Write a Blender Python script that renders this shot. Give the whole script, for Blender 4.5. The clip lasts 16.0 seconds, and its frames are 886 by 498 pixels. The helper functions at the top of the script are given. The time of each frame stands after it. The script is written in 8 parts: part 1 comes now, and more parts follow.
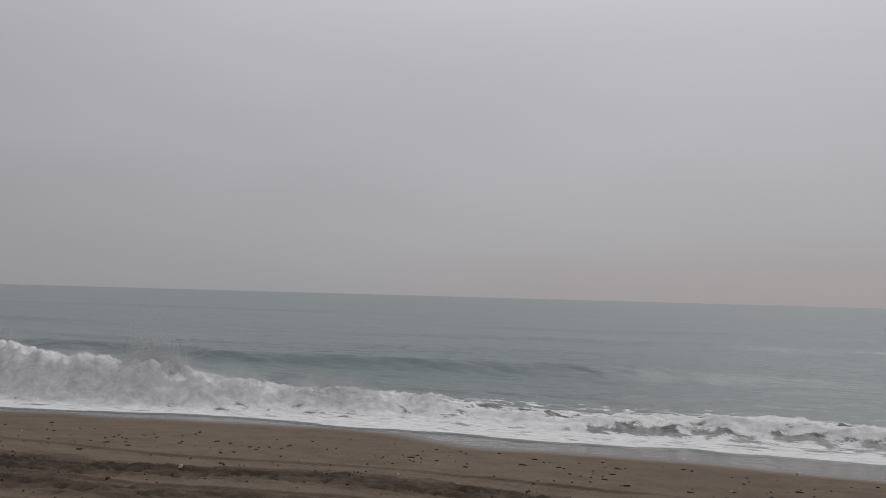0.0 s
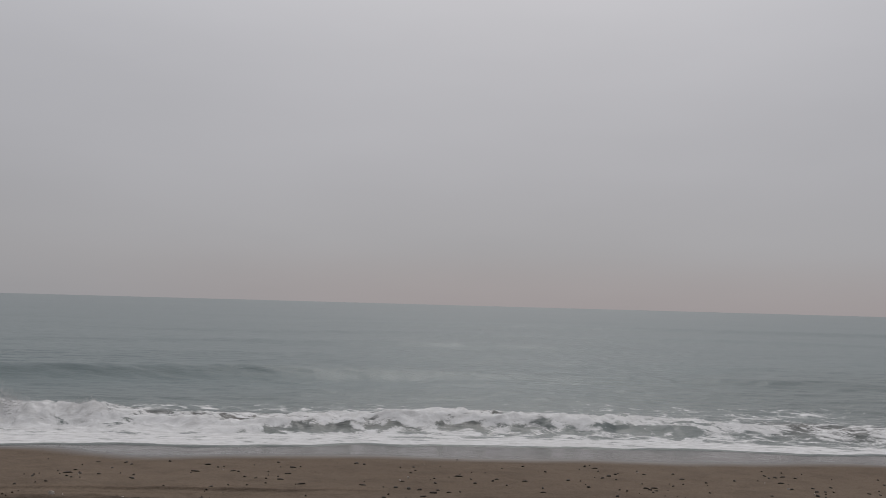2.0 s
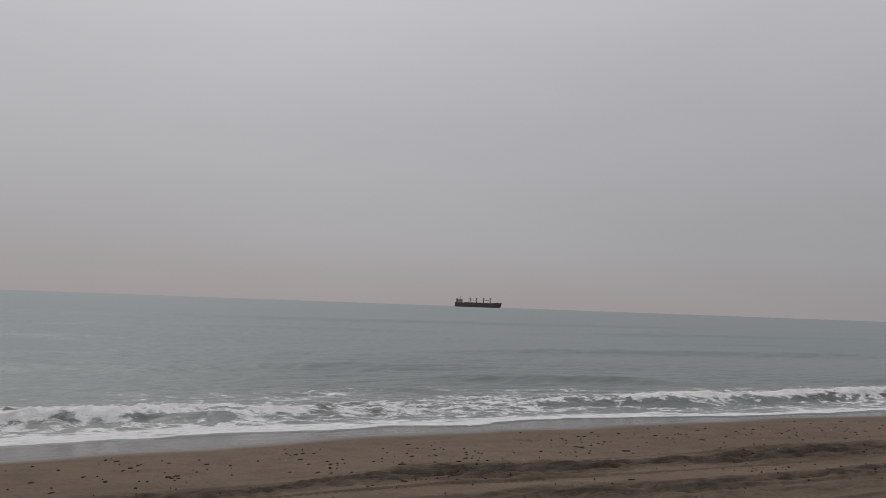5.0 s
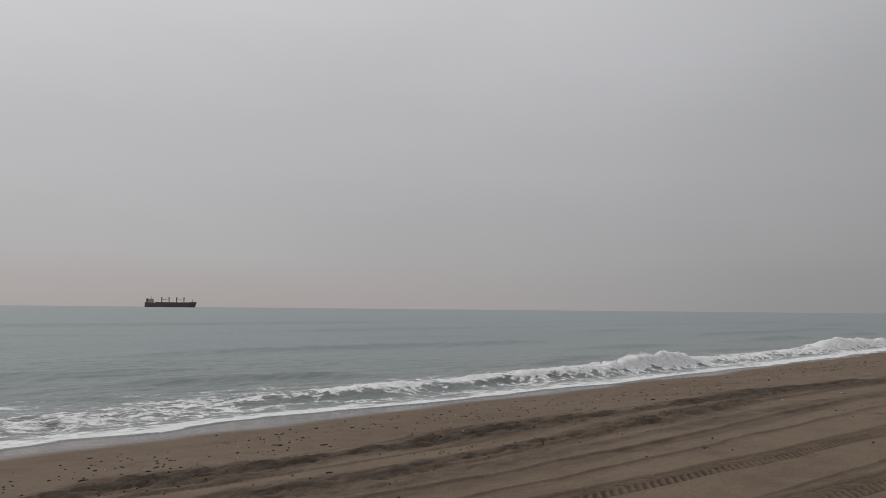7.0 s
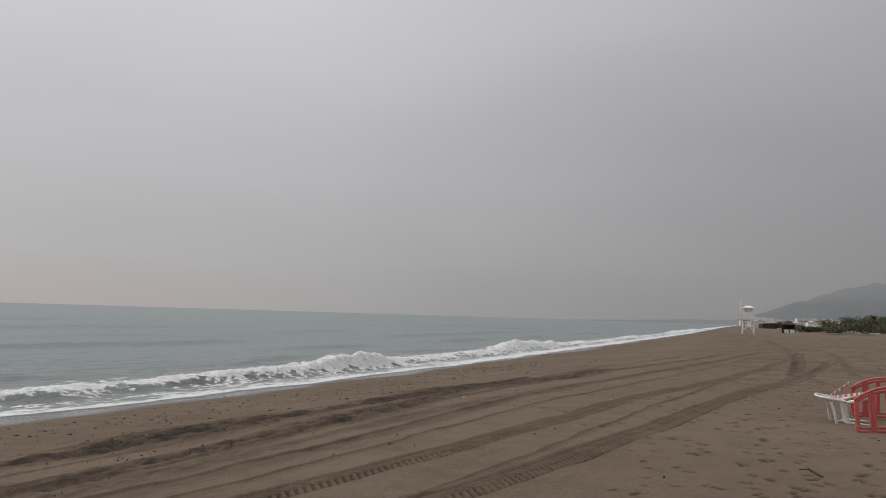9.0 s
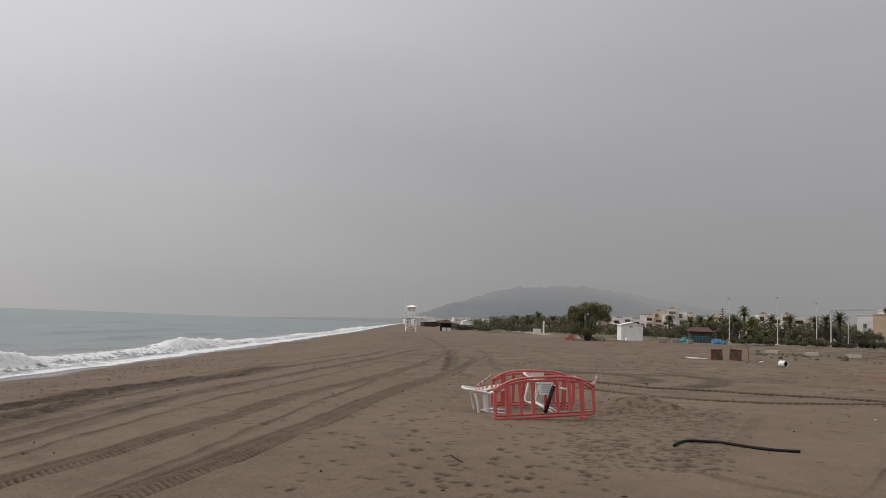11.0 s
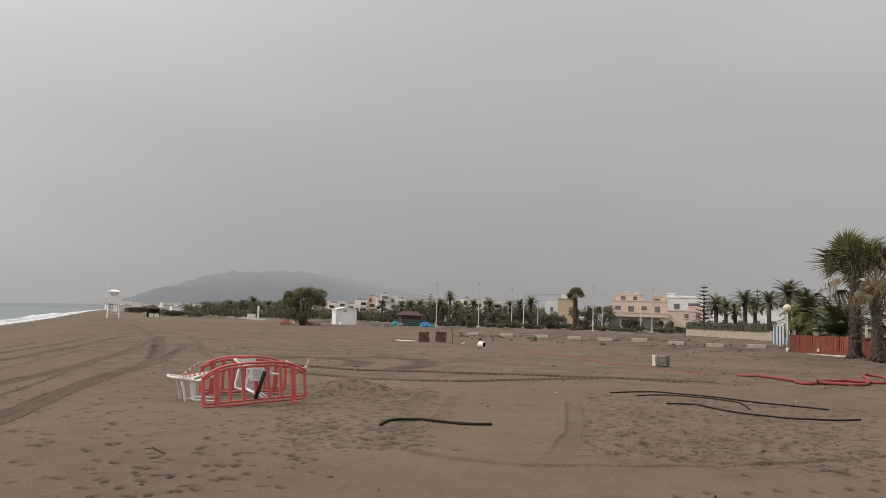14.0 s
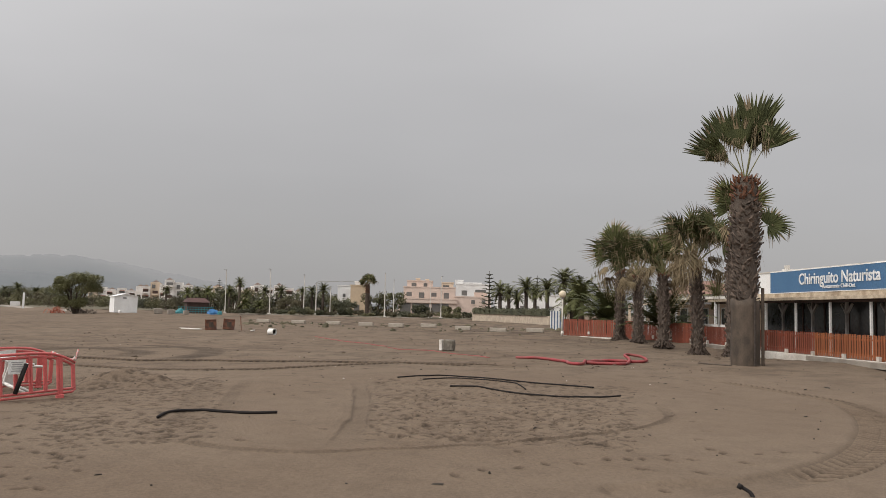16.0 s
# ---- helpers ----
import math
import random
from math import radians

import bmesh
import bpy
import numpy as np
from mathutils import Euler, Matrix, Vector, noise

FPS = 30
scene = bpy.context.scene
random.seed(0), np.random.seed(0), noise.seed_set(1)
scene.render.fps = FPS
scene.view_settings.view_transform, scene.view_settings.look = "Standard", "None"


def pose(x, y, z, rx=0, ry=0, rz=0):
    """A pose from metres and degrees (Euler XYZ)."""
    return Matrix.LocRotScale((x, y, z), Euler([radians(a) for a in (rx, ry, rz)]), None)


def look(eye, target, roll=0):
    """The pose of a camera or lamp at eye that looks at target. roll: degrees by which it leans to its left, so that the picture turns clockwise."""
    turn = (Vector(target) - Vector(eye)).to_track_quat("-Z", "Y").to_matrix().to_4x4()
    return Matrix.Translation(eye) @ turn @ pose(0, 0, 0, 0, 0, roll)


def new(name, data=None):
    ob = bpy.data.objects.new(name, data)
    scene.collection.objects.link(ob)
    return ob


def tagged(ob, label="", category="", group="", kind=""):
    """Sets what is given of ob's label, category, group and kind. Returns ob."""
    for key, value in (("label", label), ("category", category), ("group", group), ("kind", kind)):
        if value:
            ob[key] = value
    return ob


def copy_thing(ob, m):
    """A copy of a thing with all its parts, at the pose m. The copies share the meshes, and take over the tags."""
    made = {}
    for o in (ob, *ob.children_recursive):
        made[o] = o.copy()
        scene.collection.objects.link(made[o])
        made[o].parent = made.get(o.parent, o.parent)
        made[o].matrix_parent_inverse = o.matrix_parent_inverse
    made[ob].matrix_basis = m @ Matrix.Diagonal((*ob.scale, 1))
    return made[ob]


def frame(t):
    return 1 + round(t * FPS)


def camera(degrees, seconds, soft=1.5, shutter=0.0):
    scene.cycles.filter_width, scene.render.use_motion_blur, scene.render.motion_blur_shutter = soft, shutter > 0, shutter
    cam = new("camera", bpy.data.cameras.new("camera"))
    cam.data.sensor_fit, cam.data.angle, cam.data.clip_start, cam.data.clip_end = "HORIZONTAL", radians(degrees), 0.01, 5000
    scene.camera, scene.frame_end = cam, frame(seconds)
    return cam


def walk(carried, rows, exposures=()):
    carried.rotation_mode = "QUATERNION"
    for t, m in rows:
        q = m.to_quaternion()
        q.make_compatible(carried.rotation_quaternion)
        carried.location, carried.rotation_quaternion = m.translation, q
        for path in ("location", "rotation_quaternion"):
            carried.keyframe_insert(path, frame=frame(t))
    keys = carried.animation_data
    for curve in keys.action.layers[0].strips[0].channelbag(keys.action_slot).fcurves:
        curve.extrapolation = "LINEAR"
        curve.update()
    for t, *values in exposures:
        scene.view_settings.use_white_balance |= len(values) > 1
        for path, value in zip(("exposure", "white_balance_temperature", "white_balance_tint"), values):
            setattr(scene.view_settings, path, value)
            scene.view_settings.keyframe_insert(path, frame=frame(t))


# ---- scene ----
# ---------------------------------------------------------------- camera and walk
cam = camera(56.67, 16.0, soft=0.75)
EYE = 1.7
# seconds, x, y, bearing to the right of +y, tilt up, lean: a slow turn on the spot
PATH = [
    (0.0, 0.00, 0.00, -22.83, 3.26, 1.59),
    (0.5, 0.00, 0.00, -16.87, 3.48, 1.34),
    (1.0, 0.01, 0.01, -11.03, 3.66, 1.42),
    (1.5, 0.00, 0.00, -6.56, 3.83, 1.32),
    (2.0, -0.01, -0.01, -0.75, 3.86, 1.57),
    (2.5, -0.01, 0.03, 5.37, 3.74, 1.68),
    (3.0, 0.02, 0.02, 9.58, 3.74, 1.87),
    (3.5, 0.06, 0.01, 12.97, 3.71, 2.17),
    (4.0, 0.11, -0.01, 17.87, 3.72, 2.11),
    (4.5, 0.16, -0.02, 23.38, 3.75, 2.00),
    (5.0, 0.21, -0.05, 29.81, 3.91, 2.09),
    (5.2, 0.22, -0.05, 32.57, 3.96, 1.92),
    (7.3, 0.22, -0.05, 53.76, 4.12, 0.51),
    (7.5, 0.23, -0.04, 55.96, 4.09, 0.54),
    (8.0, 0.24, -0.07, 60.69, 4.34, 0.82),
    (8.5, 0.25, -0.11, 65.93, 4.53, 1.36),
    (9.0, 0.25, -0.15, 70.95, 4.60, 1.72),
    (9.5, 0.27, -0.20, 75.03, 4.69, 2.05),
    (10.0, 0.26, -0.23, 79.51, 5.02, 2.31),
    (10.2, 0.28, -0.23, 83.39, 5.16, 2.23),
    (12.3, 0.26, -0.25, 100.25, 4.81, 1.99),
    (12.5, 0.26, -0.25, 101.91, 4.82, 1.81),
    (13.0, 0.25, -0.25, 105.79, 4.84, 1.77),
    (13.5, 0.25, -0.28, 110.57, 4.82, 1.71),
    (14.0, 0.24, -0.28, 113.02, 4.81, 1.71),
    (14.5, 0.23, -0.30, 116.70, 4.80, 1.72),
    (15.0, 0.20, -0.30, 121.21, 4.52, 1.70),
    (15.5, 0.21, -0.34, 124.55, 4.32, 1.55),
    (16.0, 0.20, -0.35, 127.40, 4.26, 1.40),
]
walk(cam, [(t, pose(x, y, EYE, 90 + tilt, 0, -turn) @ pose(0, 0, 0, 0, 0, lean)) for t, x, y, turn, tilt, lean in PATH],
     exposures=[(0.0, -0.76, 6400, 13), (1.0, -0.83, 6400, 13), (3.5, -0.80, 6420, 13), (5.2, -0.79, 6450, 13), (7.5, -0.56, 6500, 11), (8.5, -0.48, 6515, 11), (10.2, -0.33, 6560, 11),
                (12.4, -0.05, 6590, 11), (14.5, 0.10, 6650, 11), (16.0, 0.20, 6650, 11)])

# ---------------------------------------------------------------- sky and sun (overcast)
SUN_BEARING, SUN_HEIGHT = 5.0, 45.0
world = bpy.data.worlds.new("overcast_sky")
scene.world = world
world.use_nodes = True
wt = world.node_tree
wt.nodes.clear()


def wnode(kind, **values):
    n = wt.nodes.new(kind)
    for k, v in values.items():
        if k == "operation":
            n.operation = v
        elif k == "sky_type":
            n.sky_type = v
    return n


w_out = wnode("ShaderNodeOutputWorld")
w_bg = wnode("ShaderNodeBackground")
w_coord = wnode("ShaderNodeTexCoord")
w_sep = wnode("ShaderNodeSeparateXYZ")
wt.links.new(w_coord.outputs["Generated"], w_sep.inputs[0])
# cloud deck: warm-grey band at the horizon, brighter overhead
w_ramp = wnode("ShaderNodeValToRGB")
w_ramp.color_ramp.interpolation = "B_SPLINE"
stops = [(0.0, (0.351, 0.350, 0.353)), (0.02, (0.360, 0.360, 0.363)), (0.06, (0.371, 0.371, 0.375)),
         (0.16, (0.412, 0.414, 0.424)), (0.34, (0.512, 0.515, 0.525)), (0.62, (0.72, 0.725, 0.735)), (1.0, (1.02, 1.035, 1.05))]
while len(w_ramp.color_ramp.elements) < len(stops):
    w_ramp.color_ramp.elements.new(0.5)
for e, (p, c) in zip(w_ramp.color_ramp.elements, stops):
    e.position, e.color = p, (*c, 1)
wt.links.new(w_sep.outputs["Z"], w_ramp.inputs["Fac"])
# soft long cloud streaks
w_map = wnode("ShaderNodeMapping")
w_map.inputs["Scale"].default_value = (1.3, 1.3, 4.5)
wt.links.new(w_coord.outputs["Generated"], w_map.inputs["Vector"])
w_noise = wnode("ShaderNodeTexNoise")
w_noise.inputs["Scale"].default_value = 1.6
w_noise.inputs["Detail"].default_value = 4.0
w_noise.inputs["Roughness"].default_value = 0.45
wt.links.new(w_map.outputs[0], w_noise.inputs["Vector"])
w_rng = wnode("ShaderNodeMapRange")
w_rng.inputs["From Min"].default_value, w_rng.inputs["From Max"].default_value = 0.25, 0.75
w_rng.inputs["To Min"].default_value, w_rng.inputs["To Max"].default_value = 0.95, 1.05
wt.links.new(w_noise.outputs["Fac"], w_rng.inputs["Value"])
# broad glow of the veiled sun
w_dot = wnode("ShaderNodeVectorMath", operation="DOT_PRODUCT")
sb, sh = radians(SUN_BEARING), radians(SUN_HEIGHT)
SUN_DIR = Vector((math.sin(sb) * math.cos(sh), math.cos(sb) * math.cos(sh), math.sin(sh)))
w_dot.inputs[1].default_value = (math.sin(sb) * math.cos(radians(20)), math.cos(sb) * math.cos(radians(20)), math.sin(radians(20)))
wt.links.new(w_coord.outputs["Generated"], w_dot.inputs[0])
w_glow = wnode("ShaderNodeMapRange")
w_glow.interpolation_type = "SMOOTHSTEP"
w_glow.inputs["From Min"].default_value, w_glow.inputs["From Max"].default_value = -0.35, 1.05
w_glow.inputs["To Min"].default_value, w_glow.inputs["To Max"].default_value = 0.91, 1.62
wt.links.new(w_dot.outputs["Value"], w_glow.inputs["Value"])
# thicker cloud over the hills along the coast
w_bdot = wnode("ShaderNodeVectorMath", operation="DOT_PRODUCT")
w_bdot.inputs[1].default_value = (0.945, -0.24, 0.20)
wt.links.new(w_coord.outputs["Generated"], w_bdot.inputs[0])
w_bank = wnode("ShaderNodeMapRange")
w_bank.interpolation_type = "SMOOTHSTEP"
w_bank.inputs["From Min"].default_value, w_bank.inputs["From Max"].default_value = 0.72, 1.0
w_bank.inputs["To Min"].default_value, w_bank.inputs["To Max"].default_value = 1.0, 0.93
wt.links.new(w_bdot.outputs["Value"], w_bank.inputs["Value"])
w_m0 = wnode("ShaderNodeMath", operation="MULTIPLY")
wt.links.new(w_rng.outputs[0], w_m0.inputs[0])
wt.links.new(w_bank.outputs[0], w_m0.inputs[1])
w_m1 = wnode("ShaderNodeMath", operation="MULTIPLY")
wt.links.new(w_m0.outputs[0], w_m1.inputs[0])
wt.links.new(w_glow.outputs[0], w_m1.inputs[1])
w_scale = wnode("ShaderNodeVectorMath", operation="SCALE")
wt.links.new(w_ramp.outputs["Color"], w_scale.inputs[0])
wt.links.new(w_m1.outputs[0], w_scale.inputs["Scale"])
# thin warm band low over the sea, below the veiled sun
w_wdot = wnode("ShaderNodeVectorMath", operation="DOT_PRODUCT")
w_wdot.inputs[1].default_value = (math.sin(radians(20)), math.cos(radians(20)), 0)
wt.links.new(w_coord.outputs["Generated"], w_wdot.inputs[0])
w_wside = wnode("ShaderNodeMapRange")
w_wside.interpolation_type = "SMOOTHSTEP"
w_wside.inputs["From Min"].default_value, w_wside.inputs["From Max"].default_value = 0.60, 0.97
wt.links.new(w_wdot.outputs["Value"], w_wside.inputs["Value"])
w_wlow = wnode("ShaderNodeMapRange")
w_wlow.interpolation_type = "SMOOTHSTEP"
w_wlow.inputs["From Min"].default_value, w_wlow.inputs["From Max"].default_value = 0.08, 0.0
wt.links.new(w_sep.outputs["Z"], w_wlow.inputs["Value"])
w_wfac = wnode("ShaderNodeMath", operation="MULTIPLY")
wt.links.new(w_wside.outputs[0], w_wfac.inputs[0])
wt.links.new(w_wlow.outputs[0], w_wfac.inputs[1])
w_warm = wt.nodes.new("ShaderNodeMix")
w_warm.data_type, w_warm.blend_type = "RGBA", "MULTIPLY"
w_warm.inputs["B"].default_value = (1.05, 0.975, 0.95, 1)
wt.links.new(w_wfac.outputs[0], w_warm.inputs["Factor"])
wt.links.new(w_scale.outputs[0], w_warm.inputs["A"])
# a little clear-sky light through the veil
w_sky = wnode("ShaderNodeTexSky", sky_type="NISHITA")
w_sky.sun_disc = False
w_sky.sun_elevation, w_sky.sun_rotation = sh, sb
w_sky.dust_density = 4.0
w_skys = wnode("ShaderNodeVectorMath", operation="SCALE")
w_skys.inputs["Scale"].default_value = 0.006
wt.links.new(w_sky.outputs[0], w_skys.inputs[0])
w_add = wnode("ShaderNodeVectorMath", operation="ADD")
wt.links.new(w_warm.outputs["Result"], w_add.inputs[0])
wt.links.new(w_skys.outputs[0], w_add.inputs[1])
wt.links.new(w_add.outputs[0], w_bg.inputs["Color"])
w_bg.inputs["Strength"].default_value = 1.0
wt.links.new(w_bg.outputs[0], w_out.inputs["Surface"])

sun = new("sun", bpy.data.lights.new("sun", "SUN"))
sun.data.energy, sun.data.angle, sun.data.color = 1.5, radians(24), (1.0, 0.96, 0.9)
sun.matrix_world = look(SUN_DIR * 50, (0, 0, 0))

# ---------------------------------------------------------------- materials


def material(name, color, rough=0.8, color2=None, scale=4.0, fine=60.0, bump=0.2, bump_dist=0.01, metal=0.0, spec=0.4,
             vary=0.0, stretch=(1, 1, 1)):
    """A surface with coarse stains (color to color2), fine grain in tone and relief. scale, fine: per metre."""
    m = bpy.data.materials.new(name)
    m.use_nodes = True
    nt = m.node_tree
    bsdf = nt.nodes["Principled BSDF"]
    color2 = color2 or tuple(c * 0.78 for c in color)
    tc = nt.nodes.new("ShaderNodeTexCoord")
    mp = nt.nodes.new("ShaderNodeMapping")
    mp.inputs["Scale"].default_value = stretch
    nt.links.new(tc.outputs["Object"], mp.inputs["Vector"])
    coarse = nt.nodes.new("ShaderNodeTexNoise")
    coarse.inputs["Scale"].default_value, coarse.inputs["Detail"].default_value = scale, 5
    grain = nt.nodes.new("ShaderNodeTexNoise")
    grain.inputs["Scale"].default_value, grain.inputs["Detail"].default_value = fine, 3
    for n in (coarse, grain):
        nt.links.new(mp.outputs[0], n.inputs["Vector"])
    ramp = nt.nodes.new("ShaderNodeMapRange")
    ramp.inputs["From Min"].default_value, ramp.inputs["From Max"].default_value = 0.35, 0.65
    nt.links.new(coarse.outputs["Fac"], ramp.inputs["Value"])
    mix = nt.nodes.new("ShaderNodeMix")
    mix.data_type = "RGBA"
    nt.links.new(ramp.outputs[0], mix.inputs["Factor"])
    mix.inputs["A"].default_value, mix.inputs["B"].default_value = (*color, 1), (*color2, 1)
    hsv = nt.nodes.new("ShaderNodeHueSaturation")
    nt.links.new(mix.outputs["Result"], hsv.inputs["Color"])
    val = nt.nodes.new("ShaderNodeMapRange")
    val.inputs["From Min"].default_value, val.inputs["From Max"].default_value = 0.3, 0.7
    val.inputs["To Min"].default_value, val.inputs["To Max"].default_value = 0.85, 1.15
    nt.links.new(grain.outputs["Fac"], val.inputs["Value"])
    if vary:
        info = nt.nodes.new("ShaderNodeObjectInfo")
        vr = nt.nodes.new("ShaderNodeMapRange")
        vr.inputs["To Min"].default_value, vr.inputs["To Max"].default_value = 1 - vary, 1 + vary
        nt.links.new(info.outputs["Random"], vr.inputs["Value"])
        mul = nt.nodes.new("ShaderNodeMath")
        mul.operation = "MULTIPLY"
        nt.links.new(val.outputs[0], mul.inputs[0])
        nt.links.new(vr.outputs[0], mul.inputs[1])
        nt.links.new(mul.outputs[0], hsv.inputs["Value"])
    else:
        nt.links.new(val.outputs[0], hsv.inputs["Value"])
    nt.links.new(hsv.outputs[0], bsdf.inputs["Base Color"])
    bsdf.inputs["Roughness"].default_value = rough
    bsdf.inputs["Metallic"].default_value = metal
    bsdf.inputs["Specular IOR Level"].default_value = spec
    bp = nt.nodes.new("ShaderNodeBump")
    bp.inputs["Strength"].default_value, bp.inputs["Distance"].default_value = bump, bump_dist
    nt.links.new(grain.outputs["Fac"], bp.inputs["Height"])
    nt.links.new(bp.outputs[0], bsdf.inputs["Normal"])
    return m


def node(nt, kind, **inputs):
    n = nt.nodes.new(kind)
    for k, v in inputs.items():
        n.inputs[k.replace("_", " ")].default_value = v
    return n


def math_node(nt, op, a, b):
    n = nt.nodes.new("ShaderNodeMath")
    n.operation = op
    for i, v in enumerate((a, b)):
        if isinstance(v, (int, float)):
            n.inputs[i].default_value = v
        else:
            nt.links.new(v, n.inputs[i])
    return n.outputs[0]


def mix_color(nt, fac, a, b):
    n = nt.nodes.new("ShaderNodeMix")
    n.data_type = "RGBA"
    for key, v in (("Factor", fac), ("A", a), ("B", b)):
        if isinstance(v, tuple):
            n.inputs[key].default_value = (*v, 1)
        elif isinstance(v, (int, float)):
            n.inputs[key].default_value = v
        else:
            nt.links.new(v, n.inputs[key])
    return n.outputs["Result"]


def ranged(nt, value, lo, hi, to_lo=0.0, to_hi=1.0):
    n = nt.nodes.new("ShaderNodeMapRange")
    n.inputs["From Min"].default_value, n.inputs["From Max"].default_value = lo, hi
    n.inputs["To Min"].default_value, n.inputs["To Max"].default_value = to_lo, to_hi
    nt.links.new(value, n.inputs["Value"])
    return n.outputs[0]


def sand_material():
    """Grey-brown beach sand: grains, damp patches, ruts and prints darkened by turned-up sand and painted shade, a wet
    shining rim at the water.
    """
    m = bpy.data.materials.new("beach_sand")
    m.use_nodes = True
    nt = m.node_tree
    bsdf = nt.nodes["Principled BSDF"]
    tc = nt.nodes.new("ShaderNodeTexCoord")
    pos = tc.outputs["Object"]
    big = node(nt, "ShaderNodeTexNoise", Scale=0.16, Detail=5.0, Roughness=0.55)
    mid = node(nt, "ShaderNodeTexNoise", Scale=1.6, Detail=6.0, Roughness=0.6)
    fine = node(nt, "ShaderNodeTexNoise", Scale=24.0, Detail=5.0, Roughness=0.75)
    speck = node(nt, "ShaderNodeTexVoronoi", Scale=9.0)
    lumps = node(nt, "ShaderNodeTexNoise", Scale=6.5, Detail=5.0, Roughness=0.62)
    for n in (big, mid, fine, speck, lumps):
        nt.links.new(pos, n.inputs["Vector"])
    wet = nt.nodes.new("ShaderNodeAttribute")
    wet.attribute_name = "wet"
    damp = nt.nodes.new("ShaderNodeAttribute")
    damp.attribute_name = "damp"
    base = mix_color(nt, ranged(nt, big.outputs["Fac"], 0.35, 0.65), SAND_A, SAND_B)
    base = mix_color(nt, ranged(nt, mid.outputs["Fac"], 0.45, 0.8, 0.0, 0.45), base, SAND_C)
    # small hollows take a darker tone, standing in for weak relief shading
    base = mix_color(nt, ranged(nt, lumps.outputs["Fac"], 0.56, 0.72, 0.0, 0.28), base, SAND_C)
    # one mask holds real damp and the shade painted into ruts and prints
    base = mix_color(nt, math_node(nt, "MULTIPLY", damp.outputs["Fac"], ranged(nt, mid.outputs["Fac"], 0.3, 0.6, 0.6, 1.0)), base, SAND_DAMP_SHADE)
    # dark grains and bits of shell
    dark = ranged(nt, speck.outputs["Distance"], 0.05, 0.1, 1.0, 0.0)
    pick = ranged(nt, speck.outputs["Color"], 0.88, 0.92)
    base = mix_color(nt, math_node(nt, "MULTIPLY", math_node(nt, "MULTIPLY", dark, pick), 0.6), base, (0.045, 0.036, 0.03))
    hsv = nt.nodes.new("ShaderNodeHueSaturation")
    nt.links.new(base, hsv.inputs["Color"])
    nt.links.new(ranged(nt, fine.outputs["Fac"], 0.3, 0.7, 0.80, 1.20), hsv.inputs["Value"])
    col = mix_color(nt, wet.outputs["Fac"], hsv.outputs[0], SAND_WET)
    nt.links.new(col, bsdf.inputs["Base Color"])
    nt.links.new(ranged(nt, wet.outputs["Fac"], 0.0, 1.0, 0.92, 0.16), bsdf.inputs["Roughness"])
    nt.links.new(ranged(nt, wet.outputs["Fac"], 0.0, 1.0, 0.15, 0.5), bsdf.inputs["Specular IOR Level"])
    height = math_node(nt, "ADD", math_node(nt, "MULTIPLY", mid.outputs["Fac"], 0.8), math_node(nt, "SUBTRACT", math_node(nt, "MULTIPLY", fine.outputs["Fac"], 0.3), math_node(nt, "MULTIPLY", lumps.outputs["Fac"], 0.5)))
    bp = nt.nodes.new("ShaderNodeBump")
    bp.inputs["Distance"].default_value = 0.07
    nt.links.new(height, bp.inputs["Height"])
    nt.links.new(ranged(nt, wet.outputs["Fac"], 0.0, 0.8, 0.75, 0.03), bp.inputs["Strength"])
    nt.links.new(bp.outputs[0], bsdf.inputs["Normal"])
    return m


